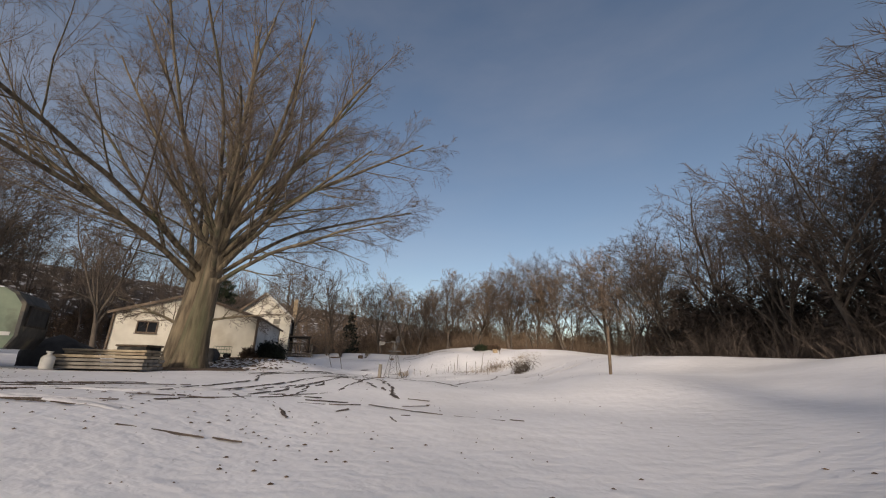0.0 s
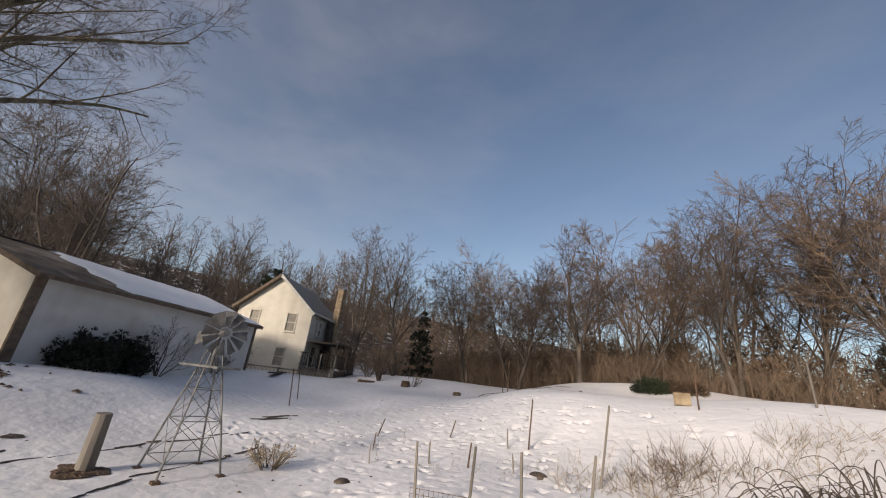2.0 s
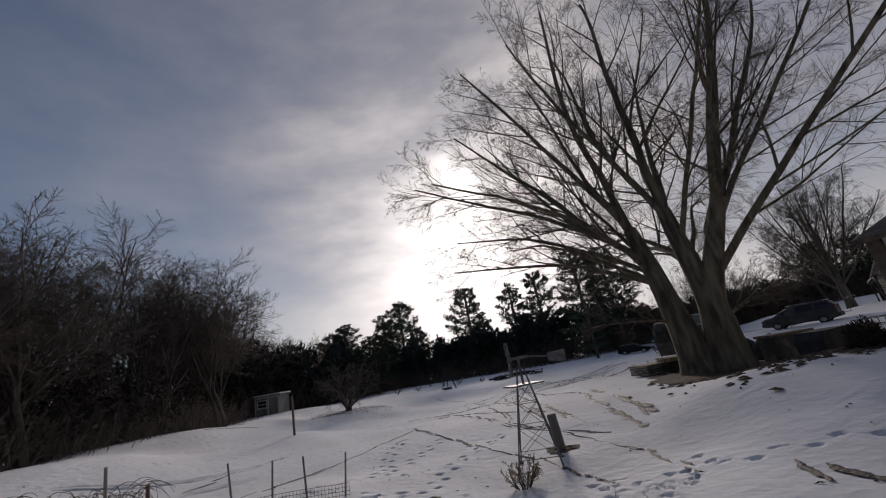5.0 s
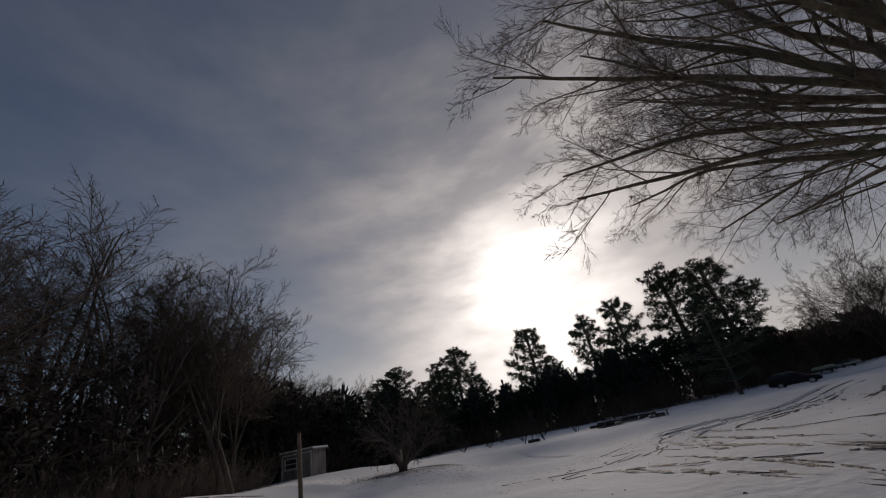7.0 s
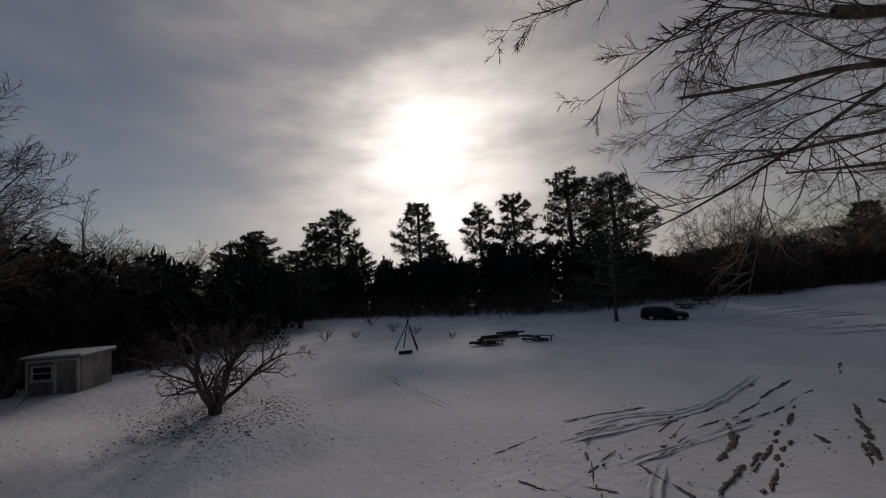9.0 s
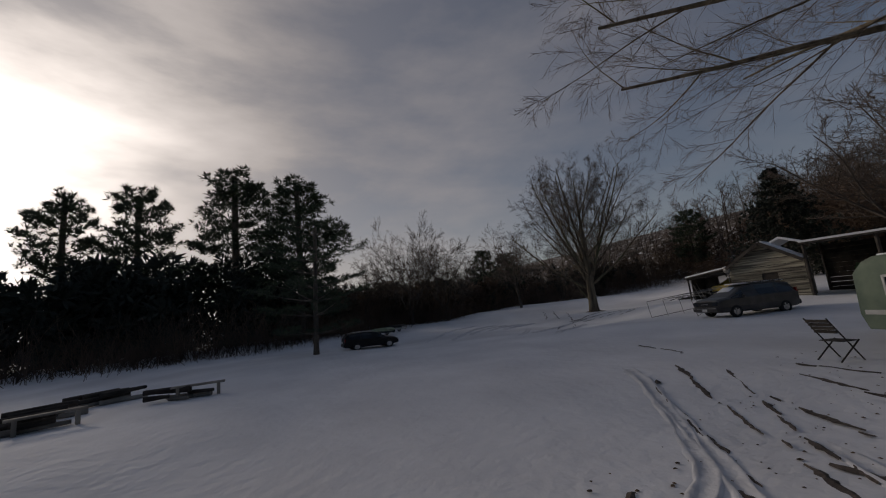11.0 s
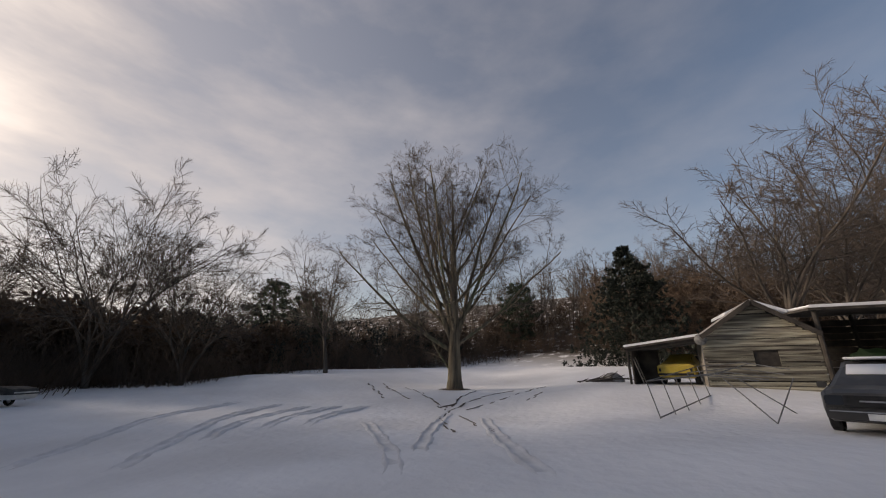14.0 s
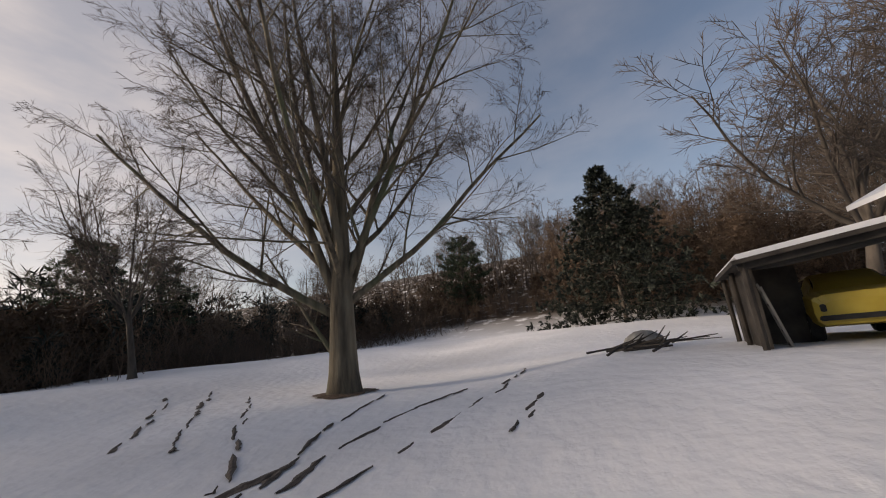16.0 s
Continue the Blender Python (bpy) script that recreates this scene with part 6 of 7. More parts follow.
def windmill():
    w = thing("garden_windmill", on(-8.75, 22.75, 12), "small ornamental steel windmill on a lattice tower", "windmill")
    H, s0, s1 = 2.15, 0.48, 0.07
    corner = [(-1, -1), (1, -1), (1, 1), (-1, 1)]
    at = lambda i, z: (corner[i % 4][0] * (s0 + (s1 - s0) * z / H), corner[i % 4][1] * (s0 + (s1 - s0) * z / H), z)
    for i in range(4):
        Shape().rod(at(i, -0.1), at(i, H), 0.02, 0.014, 6).part("leg", STEEL, w)
        Shape().box((corner[i][0] * s0, corner[i][1] * s0, 0.02), (0.12, 0.12, 0.04)).part("foot", RUST, w)
        for z0, z1 in ((0.25, 0.85), (0.85, 1.35), (1.35, 1.75)):
            Shape().rod(at(i, z0), at(i + 1, z0), 0.008, n=5).part("girt", STEEL, w)
            Shape().rod(at(i, z0), at(i + 1, z1), 0.006, n=5).rod(at(i + 1, z0), at(i, z1), 0.006, n=5).part("brace", STEEL, w)
    Shape().box((0, 0, 1.74), (0.78, 0.62, 0.035), Matrix.Rotation(0.5, 3, "Z")).part("platform", STEEL, w, "flat grey steel platform")
    head = Shape().rod((0, 0, 1.7), (0, 0, H + 0.22), 0.03).rod((-0.25, 0, H + 0.2), (0.2, 0, H + 0.2), 0.035).rod((0.16, 0, H + 0.2), (0.25, 0, H + 0.2), 0.075, 0.06, 10)
    head.part("head", STEEL, w)
    for i in range(12):
        m4 = Matrix.Rotation(6.2832 * i / 12, 3, "X")
        pts = [m4 @ Vector((sgn * twist, sgn * half, r)) for r, half, twist in ((0.12, 0.022, 0.012), (0.40, 0.088, 0.04)) for sgn in (-1, 1)]
        pts = [Vector((q.x + 0.22, q.y, q.z + H + 0.2)) for q in pts]
        back = [q + Vector((0.006, 0, 0)) for q in pts]
        Shape().add(pts + back, [[0, 1, 3, 2], [4, 6, 7, 5], [0, 2, 6, 4], [1, 5, 7, 3], [2, 3, 7, 6]]).part("blade", STEEL, w)
    Shape().rod((-0.25, 0, H + 0.2), (-0.75, 0, H + 0.12), 0.014).add([(-0.7, 0.004, H + 0.2), (-1.1, 0.004, H + 0.22), (-1.1, 0.004, H - 0.06), (-0.7, 0.004, H + 0.02), (-0.7, -0.004, H + 0.2), (-1.1, -0.004, H + 0.22), (-1.1, -0.004, H - 0.06), (-0.7, -0.004, H + 0.02)], [[0, 1, 2, 3], [4, 7, 6, 5], [0, 4, 5, 1], [2, 6, 7, 3], [1, 5, 6, 2]]).part("tail", STEEL, w, "flat steel tail vane")


def bush(name, m, size, mat, label, seed, n=700, blade=(0.16, 0.02), stems=True):
    rng = np.random.default_rng(seed)
    u = rng.normal(0, 1, (n, 3))
    u /= np.linalg.norm(u, axis=1, keepdims=True)
    u[:, 2] = np.abs(u[:, 2])
    lump = 1 + 0.22 * np.sin(u[:, 0] * 5 + seed) * np.sin(u[:, 1] * 6) + 0.1 * rng.normal(0, 1, n)
    at = u * lump[:, None] * rng.uniform(0.55, 1.0, (n, 1)) * np.array(size) / 2 * np.array([1, 1, 2])
    b = thing(name, m, label, "bush")
    lines = [(np.linspace([0, 0, -0.05], p, 4), np.array([0.018, 0.013, 0.009, 0.005])) for p in at[:: max(1, n // 60)]]
    mesh_object("stem_clump", *tubes(lines, 4), BARK_DARK, b)
    mesh_object("foliage", *blades(rng, at, u, blade[0], blade[1], 9), mat, b)
    return b


def bare_bush(name, m, h, seed, label, mat=TWIG, stems=7, spread=0.45):
    g = Grower(seed, (5, 4, 2), (0.5, 0.5, 0.5), (35, 38, 40), (0.1, 0.13, 0.15, 0.16), (0.02, 0.02, 0.02, 0.0), 0.0045)
    for _ in range(stems):
        a = g.rng.uniform(0, 6.28)
        d = np.array([math.cos(a) * spread, math.sin(a) * spread, 1.0]) * g.rng.uniform(0.8, 1.2)
        g.branch(np.array([0.08 * math.cos(a), 0.08 * math.sin(a), -0.05]), d / np.linalg.norm(d), h * g.rng.uniform(0.7, 1.05), 0.012 + 0.006 * h, 0)
    thick, fine = g.meshes(1, (5, 4, 3, 3, 3))
    b = thing(name, m, label, "shrub")
    mesh_object("stem_clump", *thick, BARK_DARK, b)
    mesh_object("crown", *fine, mat, b)
    return b


def apple_tree():
    g = Grower(61, (8, 7, 5, 3), (0.52, 0.52, 0.5, 0.5), (45, 48, 48, 45), (0.12, 0.16, 0.18, 0.2, 0.2), (0.0, -0.01, 0.0, 0.01, 0.0), 0.006)
    for az, el, L, r in ((20, 40, 3.9, 0.13), (95, 52, 3.6, 0.12), (150, 34, 4.2, 0.12), (195, 48, 3.6, 0.12), (240, 40, 3.8, 0.11), (310, 32, 4.2, 0.13), (350, 56, 3.5, 0.1)):
        a, e = math.radians(az), math.radians(el)
        g.branch(np.array([0.15 * math.cos(a), 0.15 * math.sin(a), 0.35]), np.array([math.cos(a) * math.cos(e), math.sin(a) * math.cos(e), math.sin(e)]), L, r, 0)
    s = np.linspace(0, 1, 9)
    for dx in (-0.14, 0.16):
        g.lines[0].append((np.stack([dx * (0.5 + 1.4 * s), 0 * s, -0.1 + 1.0 * s], -1), 0.19 - 0.07 * s))
    thick, fine = g.meshes(2)
    plant("apple_tree", on(12.2, 3.3), thick, fine, BARK_DARK, TWIG, "low spreading bare apple tree with forked trunk")


def stick(name, a, b, r, mat, label, category, group="", lean=0.0):
    """A post or stake from the ground point a (x, y) upwards to height b, tilted by lean degrees towards the west."""
    (x, y), hgt = a, b
    s = Shape().rod((0, 0, -0.15), (0, 0, hgt * 0.5), r * 1.05, r, 10).rod((0, 0, hgt * 0.5), (0, 0, hgt), r, r * 0.92, 10)
    return lone_mesh(name, s, mat, on(x, y) @ pose(0, 0, 0, 0, -lean, 0), label, category, group)


def garden():
    windmill()
    stick("post", (4.8, 16.7), 1.85, 0.058, TRIM, "tall round brown wooden post in the snow", "post", lean=-2)
    stick("post", (-9.0, 21.5), 0.85, 0.12, GREYWOOD, "short thick wooden post with a dark wet foot", "post", lean=-3)
    # wire fence round the bed's near side
    f = thing("wire_fence", pose(0, 0, 0), "low bent wire mesh fence with wooden stakes", "fence")
    ax, ay, bx, by = -5.28, 25.03, -3.1, 26.2
    L = math.hypot(bx - ax, by - ay)
    ux, uy = (bx - ax) / L, (by - ay) / L
    P = lambda s, z: (ax + ux * s, ay + uy * s, gz(ax + ux * s, ay + uy * s) + z)
    for s, hgt, lean in ((0.1, 0.82, -0.08), (0.85, 0.86, 0.05), (1.55, 0.88, -0.03), (2.3, 0.98, 0.12)):
        p, q = P(s, -0.1), P(s, hgt)
        Shape().rod(p, (q[0] + ux * lean, q[1] + uy * lean, q[2]), 0.022, 0.018, 6).part("stake", GREYWOOD, f)
    for z in (0.03, 0.10, 0.17, 0.24):
        Shape().rod(P(0, z), P(L / 2, z + 0.012), 0.004, n=4).rod(P(L / 2, z + 0.012), P(L, z), 0.004, n=4).part("wire", RUST, f)
    for i in range(36):
        s = L * i / 35
        Shape().rod(P(s, 0.0), P(s, 0.25), 0.003, n=4).part("wire", RUST, f)
    # stakes of the garden
    for i, (x, y, hgt, r, lean) in enumerate(((-6.9, 29.7, 1.15, 0.018, -4), (-4.6, 28.9, 1.45, 0.022, -8), (-4.4, 33.6, 0.95, 0.02, 2), (-2.2, 34.6, 1.05, 0.025, 2), (-8.9, 28.9, 0.5, 0.016, -20),
                                              (-7.6, 27.2, 0.42, 0.018, 4), (-6.8, 27.6, 0.5, 0.018, -6), (-6.0, 28.1, 0.38, 0.016, 8), (-10.3, 27.5, 0.55, 0.016, -28), (-8.4, 26.2, 0.35, 0.014, 10), (-9.3, 26.8, 0.4, 0.014, -6), (-7.3, 29.4, 0.45, 0.016, 5))):
        stick("stake", (x, y), hgt, r, GREYWOOD if i % 2 else RUST, "thin weathered garden stake in the snow", "stake", "garden stakes", lean)
    for i, (x, y, s) in enumerate(((-7.2, 25.0, 0.16), (-5.7, 28.5, 0.2))):
        m = Shape().lathe([(0.0, 0.07), (s * 0.5, 0.06), (s * 0.9, 0.02), (s, -0.03), (0, -0.03)], 11)
        lone_mesh("soil_patch", m, MUD, on(x, y, i * 40), "bare dark mound of soil showing through snow", "soil", smooth=True)
    b = Shape().box((0, 0, 0.16), (0.42, 0.3, 0.34), None, 0.03)
    lone_mesh("crate", b, STRAW, on(-5.0, 34.2, 20), "small pale straw-coloured crate", "crate")
    # pipe frames
    def pipe_frame(pts, label):
        fr = thing("pipe_frame", pose(0, 0, 0), label, "frame")
        (x0, y0), (x1, y1), h0 = pts
        za, zb = gz(x0, y0), gz(x1, y1)
        Shape().rod((x0, y0, za - 0.1), (x0, y0, za + h0), 0.022).part("upright", RUST, fr)
        Shape().rod((x1, y1, zb - 0.1), (x1, y1, zb + h0), 0.022).part("upright", RUST, fr)
        Shape().rod((x0, y0, za + h0), (x1, y1, zb + h0), 0.02).part("crossbar", RUST, fr)
    pipe_frame(((-12.9, 35.4), (-11.9, 34.6), 1.3), "rusty pipe goal frame standing in snow")
    for (x, y), lean in (((-16.4, 27.1), 17), ((-18.35, 28.1), 21)):
        stick("clothes_pole", (x, y), 1.45, 0.022, RUST, "leaning rusty clothes pole", "pole", "clothes poles", lean)
    plank = Shape().box((-0.9, 0, 0.07), (1.9, 0.40, 0.06), None, 0.02).box((0.95, 0.02, 0.09), (1.8, 0.36, 0.06), Matrix.Rotation(0.03, 3, "Z"), 0.02)
    lone_mesh("plank", plank, DARKWOOD, on(-23.3, 28.6, 152), "long dark wet plank lying on the snow", "plank")
    # stumps and small things by the trees
    for x, y, r, hh in ((-22.5, 33.7, 0.46, 0.05), (-17.2, 36.5, 0.2, 0.14), (-20.3, 35.1, 0.24, 0.3)):
        st = Shape().lathe([(r * 1.3, -0.1), (r * 1.1, 0.08), (r, hh), (r * 0.9, hh + 0.03), (0, hh + 0.02)], 13)
        lone_mesh("stump", st, LITTER, on(x, y), "low cut stump with brown top", "stump", "stumps")
    apple_tree()
    bush("evergreen_bush", on(-18.9, 21.7, 38), (2.1, 1.6, 1.2), SPRUCE_NEEDLES, "dark dense evergreen bush against the barn wall", 7, 900)
    bush("evergreen_bush", on(-18.0, 20.6, 38), (2.3, 1.5, 1.0), SPRUCE_NEEDLES, "low dark evergreen bush against the barn wall", 17, 800)
    bush("evergreen_bush", on(-16.9, 18.0, 20), (1.0, 0.9, 0.6), BRUSH, "low brown bush by the barn corner", 8, 260)
    bare_bush("bare_shrub", on(-20.2, 22.9), 2.1, 31, "tall thin leafless shrub by the barn wall")
    bare_bush("bare_shrub", on(-22.4, 25.3), 1.2, 32, "small leafless shrub at the barn's far end")
    bare_bush("bare_shrub", on(-26.0, 26.6), 1.7, 33, "brown leafless shrub in front of the house", TWIG_SUNLIT_TAN, 12, 0.6)
    bare_bush("bare_shrub", on(-26.5, 34.0), 2.6, 41, "dense tan leafless bush by the deck", TWIG_SUNLIT_TAN, 16, 0.6)
    bare_bush("bare_shrub", on(-24.8, 35.0), 2.2, 42, "dense tan leafless bush by the deck", TWIG_SUNLIT_TAN, 14, 0.6)
    bare_bush("bare_shrub", on(-22.6, 34.6), 1.9, 43, "dense upright tan shrub before the spruce", TWIG_SUNLIT_TAN, 20, 0.25)
    bare_bush("bare_shrub", on(-20.1, 35.5), 0.9, 44, "pale thin shoots behind a cut stump", STRAW, 8, 0.7)
    bare_bush("bare_shrub", on(-24.0, 36.5), 2.4, 34, "tan leafless bush by the small spruce", TWIG_SUNLIT_TAN, 16, 0.5)
    bare_bush("bare_shrub", on(-27.0, 37.5), 3.4, 35, "tall tan leafless bush near the house", TWIG_SUNLIT_TAN, 18, 0.5)
    bare_bush("bare_shrub", on(-9.8, 42.0), 1.6, 36, "straw-brown leafless bush before the wood", TWIG_SUNLIT_TAN, 16, 0.8)
    bare_bush("bare_shrub", on(-8.7, 24.2), 0.5, 38, "dry twiggy weeds at the windmill's foot", STRAW, 14, 0.9)


def trailer(m, label, tub, lid):
    """A small two-wheeled trailer: tub, raised cover, tow bar and wheels."""
    t = thing("trailer", m, label, "trailer")
    Shape().prism([(-1.5, 0.42), (1.45, 0.42), (1.6, 0.6), (1.6, 0.85), (-1.65, 0.85), (-1.65, 0.6)], "y", -0.85, 0.85).part("tub", tub, t)
    Shape().prism([(-1.7, 0.70), (1.66, 0.70), (1.5, 0.98), (0.9, 1.12), (-0.9, 1.14), (-1.5, 1.02)], "y", -0.9, 0.9).part("cover", lid, t)
    Shape().rod((1.4, -0.5, 0.45), (2.6, 0, 0.38), 0.035).rod((1.4, 0.5, 0.45), (2.6, 0, 0.38), 0.035).part("tow_bar", RUST, t)
    Shape().rod((2.3, 0, 0.0), (2.3, 0, 0.45), 0.03).part("jack", RUST, t)
    for y in (-0.92, 0.92):
        wheel(t, -0.1, y, 0.28, 0.16)
        Shape().box((-0.1, y, 0.62), (0.8, 0.2, 0.03), None, 0.01).part("fender", DARK_SIDE, t)
    return t


def yard():
    rng = random.Random(77)
    trailer(on(-14.9, -26.4, -64) @ Matrix.Scale(0.56, 4), "low folded camping trailer with a pale green cover", DARK_SIDE, PALE_COVER)
    trailer(on(-17.0, -28.0, -58) @ Matrix.Scale(0.56, 4), "low utility trailer with worn white sides", OFFWHITE, DARK_SIDE)
    bush("cut_fir", on(-8.3, 40.2, 30), (1.6, 1.0, 0.5), NEEDLES, "cut fir thrown on its side before the wood", 27, 420, (0.2, 0.016))
    bush("cut_fir", on(-7.0, 40.6, 10), (1.4, 1.0, 0.5), LITTER, "withered brown fir boughs before the wood", 28, 260, (0.2, 0.016))
    for i, (x, y, hgt) in enumerate(((19.1, -25.8, 1.6), (19.1, -15.8, 1.1), (14.2, -20.9, 1.3), (16.6, -17.4, 0.8), (6.6, -16.2, 0.6), (11.0, -18.8, 0.9))):
        bare_bush("dead_weeds", on(x, y), hgt, 60 + i, "dry brown weeds standing out of the snow", TWIG, 9, 0.7)
    # tripod of poles with a fire ring, and log piles
    t = thing("pole_tripod", on(8.7, -10.9), "tripod of rough poles standing over the snow", "tripod")
    for i, a in enumerate((20, 140, 250, 310)):
        c, s = math.cos(math.radians(a)), math.sin(math.radians(a))
        Shape().rod((1.15 * c, 0.9 * s, -0.05), (-0.12 * c, -0.12 * s, 2.3), 0.045, 0.03, 7).part("pole", DARKWOOD, t)
    lone_mesh("log", Shape().rod((-0.5, 0, 0.12), (0.5, 0.05, 0.12), 0.12, 0.11, 9), DARKWOOD, on(8.4, -9.4, 15), "short dark log lying on snow", "log")
    for i, (x, y, rz, n) in enumerate(((3.2, -12.1, 10, 9), (-0.6, -13.2, -20, 7), (1.6, -15.5, 30, 10), (2.6, -13.6, 0, 6))):
        for k in range(n):
            a = rng.uniform(-25, 25) + rz
            L = rng.uniform(0.6, 1.7)
            s = Shape().rod((-L / 2, 0, 0), (L / 2, rng.uniform(-0.05, 0.05), 0), rng.uniform(0.05, 0.12), rng.uniform(0.05, 0.1), 8)
            px, py = x + rng.uniform(-0.7, 0.7), y + rng.uniform(-0.35, 0.35)
            lone_mesh("log", s, DARKWOOD if k % 3 else GREYWOOD, on(px, py, a, 0.08 + 0.13 * (k % 3)), "dark cut log in a loose pile", "log", "log piles")
    for x, y, rz in ((2.3, -11.7, 12), (-1.2, -13.0, -8)):
        b = thing("bench", on(x, y, rz), "rough plank bench near the log piles", "bench")
        Shape().box((0, 0, 0.42), (1.6, 0.28, 0.06), None, 0.02).part("seat", GREYWOOD, b)
        for dx in (-0.6, 0.6):
            Shape().box((dx, 0, 0.2), (0.1, 0.24, 0.4)).part("leg", GREYWOOD, b)
    # stacked boards left of the maple
    s = thing("board_stack", on(-12.6, 8.2, 35), "stack of pale weathered boards under the maple", "lumber")
    for j in range(4):
        for i in range(4):
            Shape().box((rng.uniform(-0.06, 0.06), -0.55 + 0.37 * i, 0.10 + 0.13 * j), (3.2, 0.34, 0.10), None, 0.015).part("board", GREYWOOD if j < 3 else TANWOOD, s)
    s = thing("board_stack", on(-14.2, 8.9, 28), "long tan planks raised on blocks", "lumber")
    for j in range(2):
        for i in range(3):
            Shape().box((rng.uniform(-0.05, 0.05), -0.4 + 0.4 * i, 0.62 + 0.11 * j), (3.8, 0.37, 0.09), None, 0.015).part("board", TANWOOD, s)
    for dx in (-1.3, 1.3):
        Shape().box((dx, 0, 0.27), (0.3, 1.0, 0.56)).part("block", DARKWOOD, s)
    g = Shape().lathe([(0.0, 0.0), (0.16, 0.0), (0.19, 0.05), (0.19, 0.38), (0.14, 0.45), (0.07, 0.47), (0.07, 0.55), (0.10, 0.56), (0.10, 0.6), (0.0, 0.6)], 16)
    lone_mesh("gas_bottle", g, OFFWHITE, on(-12.9, 6.6), "white gas bottle standing by the camper", "gas bottle", smooth=True)
    box = thing("grill", on(-17.1, 15.0, 38), "black covered grill box near the barn", "grill")
    Shape().prism([(-0.75, 0.05), (0.75, 0.05), (0.8, 0.55), (0.6, 0.8), (-0.6, 0.82), (-0.8, 0.55)], "y", -0.45, 0.45).part("cover", CANVAS, box)
    cart = thing("garden_cart", on(-17.75, 16.75, 40), "green wire-sided garden cart", "cart")
    for z in (0.3, 0.5, 0.7):
        Shape().rod((-0.45, -0.3, z), (0.45, -0.3, z), 0.012).rod((0.45, -0.3, z), (0.45, 0.3, z), 0.012).rod((0.45, 0.3, z), (-0.45, 0.3, z), 0.012).rod((-0.45, 0.3, z), (-0.45, -0.3, z), 0.012).part("rail", GREEN_SIDE, cart)
    for x in (-0.45, -0.15, 0.15, 0.45):
        for y in (-0.3, 0.3):
            Shape().rod((x, y, 0.25), (x, y, 0.72), 0.01).part("bar", GREEN_SIDE, cart)
    Shape().box((0, 0, 0.26), (0.95, 0.64, 0.04)).part("bed", GREEN_SIDE, cart)
    for x in (-0.3, 0.3):
        for y in (-0.36, 0.36):
            Shape().lathe([(0, -0.04), (0.13, -0.04), (0.15, 0), (0.13, 0.04), (0, 0.04)], 14, (x, y, 0.15), "y").part("wheel", RUBBER, cart)
    crate = thing("storage_box", on(-17.0, 11.6, 20), "dark flat-topped storage box by the litter", "box")
    Shape().box((0, 0, 0.5), (1.5, 1.0, 1.0), None, 0.03).part("body", DARK_SIDE, crate)
    Shape().box((0, 0, 1.04), (1.65, 1.12, 0.1), None, 0.03).part("lid", TRIM, crate)
    c = thing("lawn_chair", on(-13.0, 1.2, 150), "folding slatted lawn chair standing in snow", "chair")
    for y in (-0.25, 0.25):
        Shape().rod((-0.3, y, 0), (0.28, y, 0.45), 0.016).part("leg", DARKWOOD, c)
        Shape().rod((0.3, y, 0), (-0.42, y, 0.98), 0.016).part("leg", DARKWOOD, c)
    for i in range(5):
        Shape().box((-0.12 + 0.09 * i, 0, 0.44), (0.07, 0.5, 0.018)).part("seat_slat", DARKWOOD, c)
    for i in range(4):
        Shape().box((-0.22 - 0.055 * i, 0, 0.66 + 0.085 * i), (0.018, 0.5, 0.07)).part("back_slat", DARKWOOD, c)
    # skeleton of a collapsed carport near the shed
    f = thing("carport_frame", pose(0, 0, 0), "bent pipe skeleton of a collapsed carport", "frame")
    G = lambda x, y, z: (x, y, gz(x, y) + z)
    Shape().rod(G(-22.6, -7.75, 0.03), G(-26.4, -5.9, 0.03), 0.018).part("base_rail", STEEL, f)
    for i in range(5):
        x, y = -22.6 - 0.95 * i, -7.75 + 0.46 * i
        Shape().rod(G(x, y, 0.0), G(x - 0.12, y - 0.2, 0.92), 0.014).part("upright", STEEL, f)
        Shape().rod(G(x - 0.12, y - 0.2, 0.92), G(x - 0.1, y + 1.1, 1.08), 0.014).rod(G(x - 0.1, y + 1.1, 1.08), G(x + 0.25, y + 2.2, 0.95), 0.014).part("rafter", STEEL, f)
    Shape().rod(G(-22.7, -7.95, 0.92), G(-26.5, -6.1, 0.92), 0.014).part("purlin", STEEL, f)
    Shape().rod(G(-22.5, -6.4, 1.1), G(-26.3, -4.7, 1.08), 0.014).part("purlin", STEEL, f)
    for (a, b) in (((-22.5, -5.35), (-23.6, -6.0)), ((-22.5, -5.35), (-24.2, -4.3)), ((-24.6, -4.3), (-24.0, -5.6))):
        Shape().rod(G(*a, 0.0), G(*b, 0.95), 0.015).part("strut", STEEL, f)
    # brush pile left of the lean-to
    for i in range(16):
        a = rng.uniform(0, 180)
        L = rng.uniform(0.8, 2.6)
        s_ = Shape().rod((-L / 2, 0, 0), (0, rng.uniform(-0.1, 0.1), rng.uniform(0.0, 0.2)), 0.03, 0.025, 6).rod((0, 0, 0.1), (L / 2, 0, rng.uniform(0.1, 0.5)), 0.025, 0.01, 6)
        lone_mesh("branch", s_, DARKWOOD, on(-32.5 + rng.uniform(-1.5, 1.5), -9.4 + rng.uniform(-0.6, 0.6), a, 0.05), "fallen branch on a loose brush pile", "branch", "brush pile")
    lone_mesh("boulder", Shape().lathe([(0.0, 0.5), (0.25, 0.46), (0.5, 0.3), (0.62, 0.08), (0.6, -0.1), (0, -0.1)], 9), STONE, on(-34.2, -8.9, 30), "grey boulder by the brush pile", "rock", smooth=True)


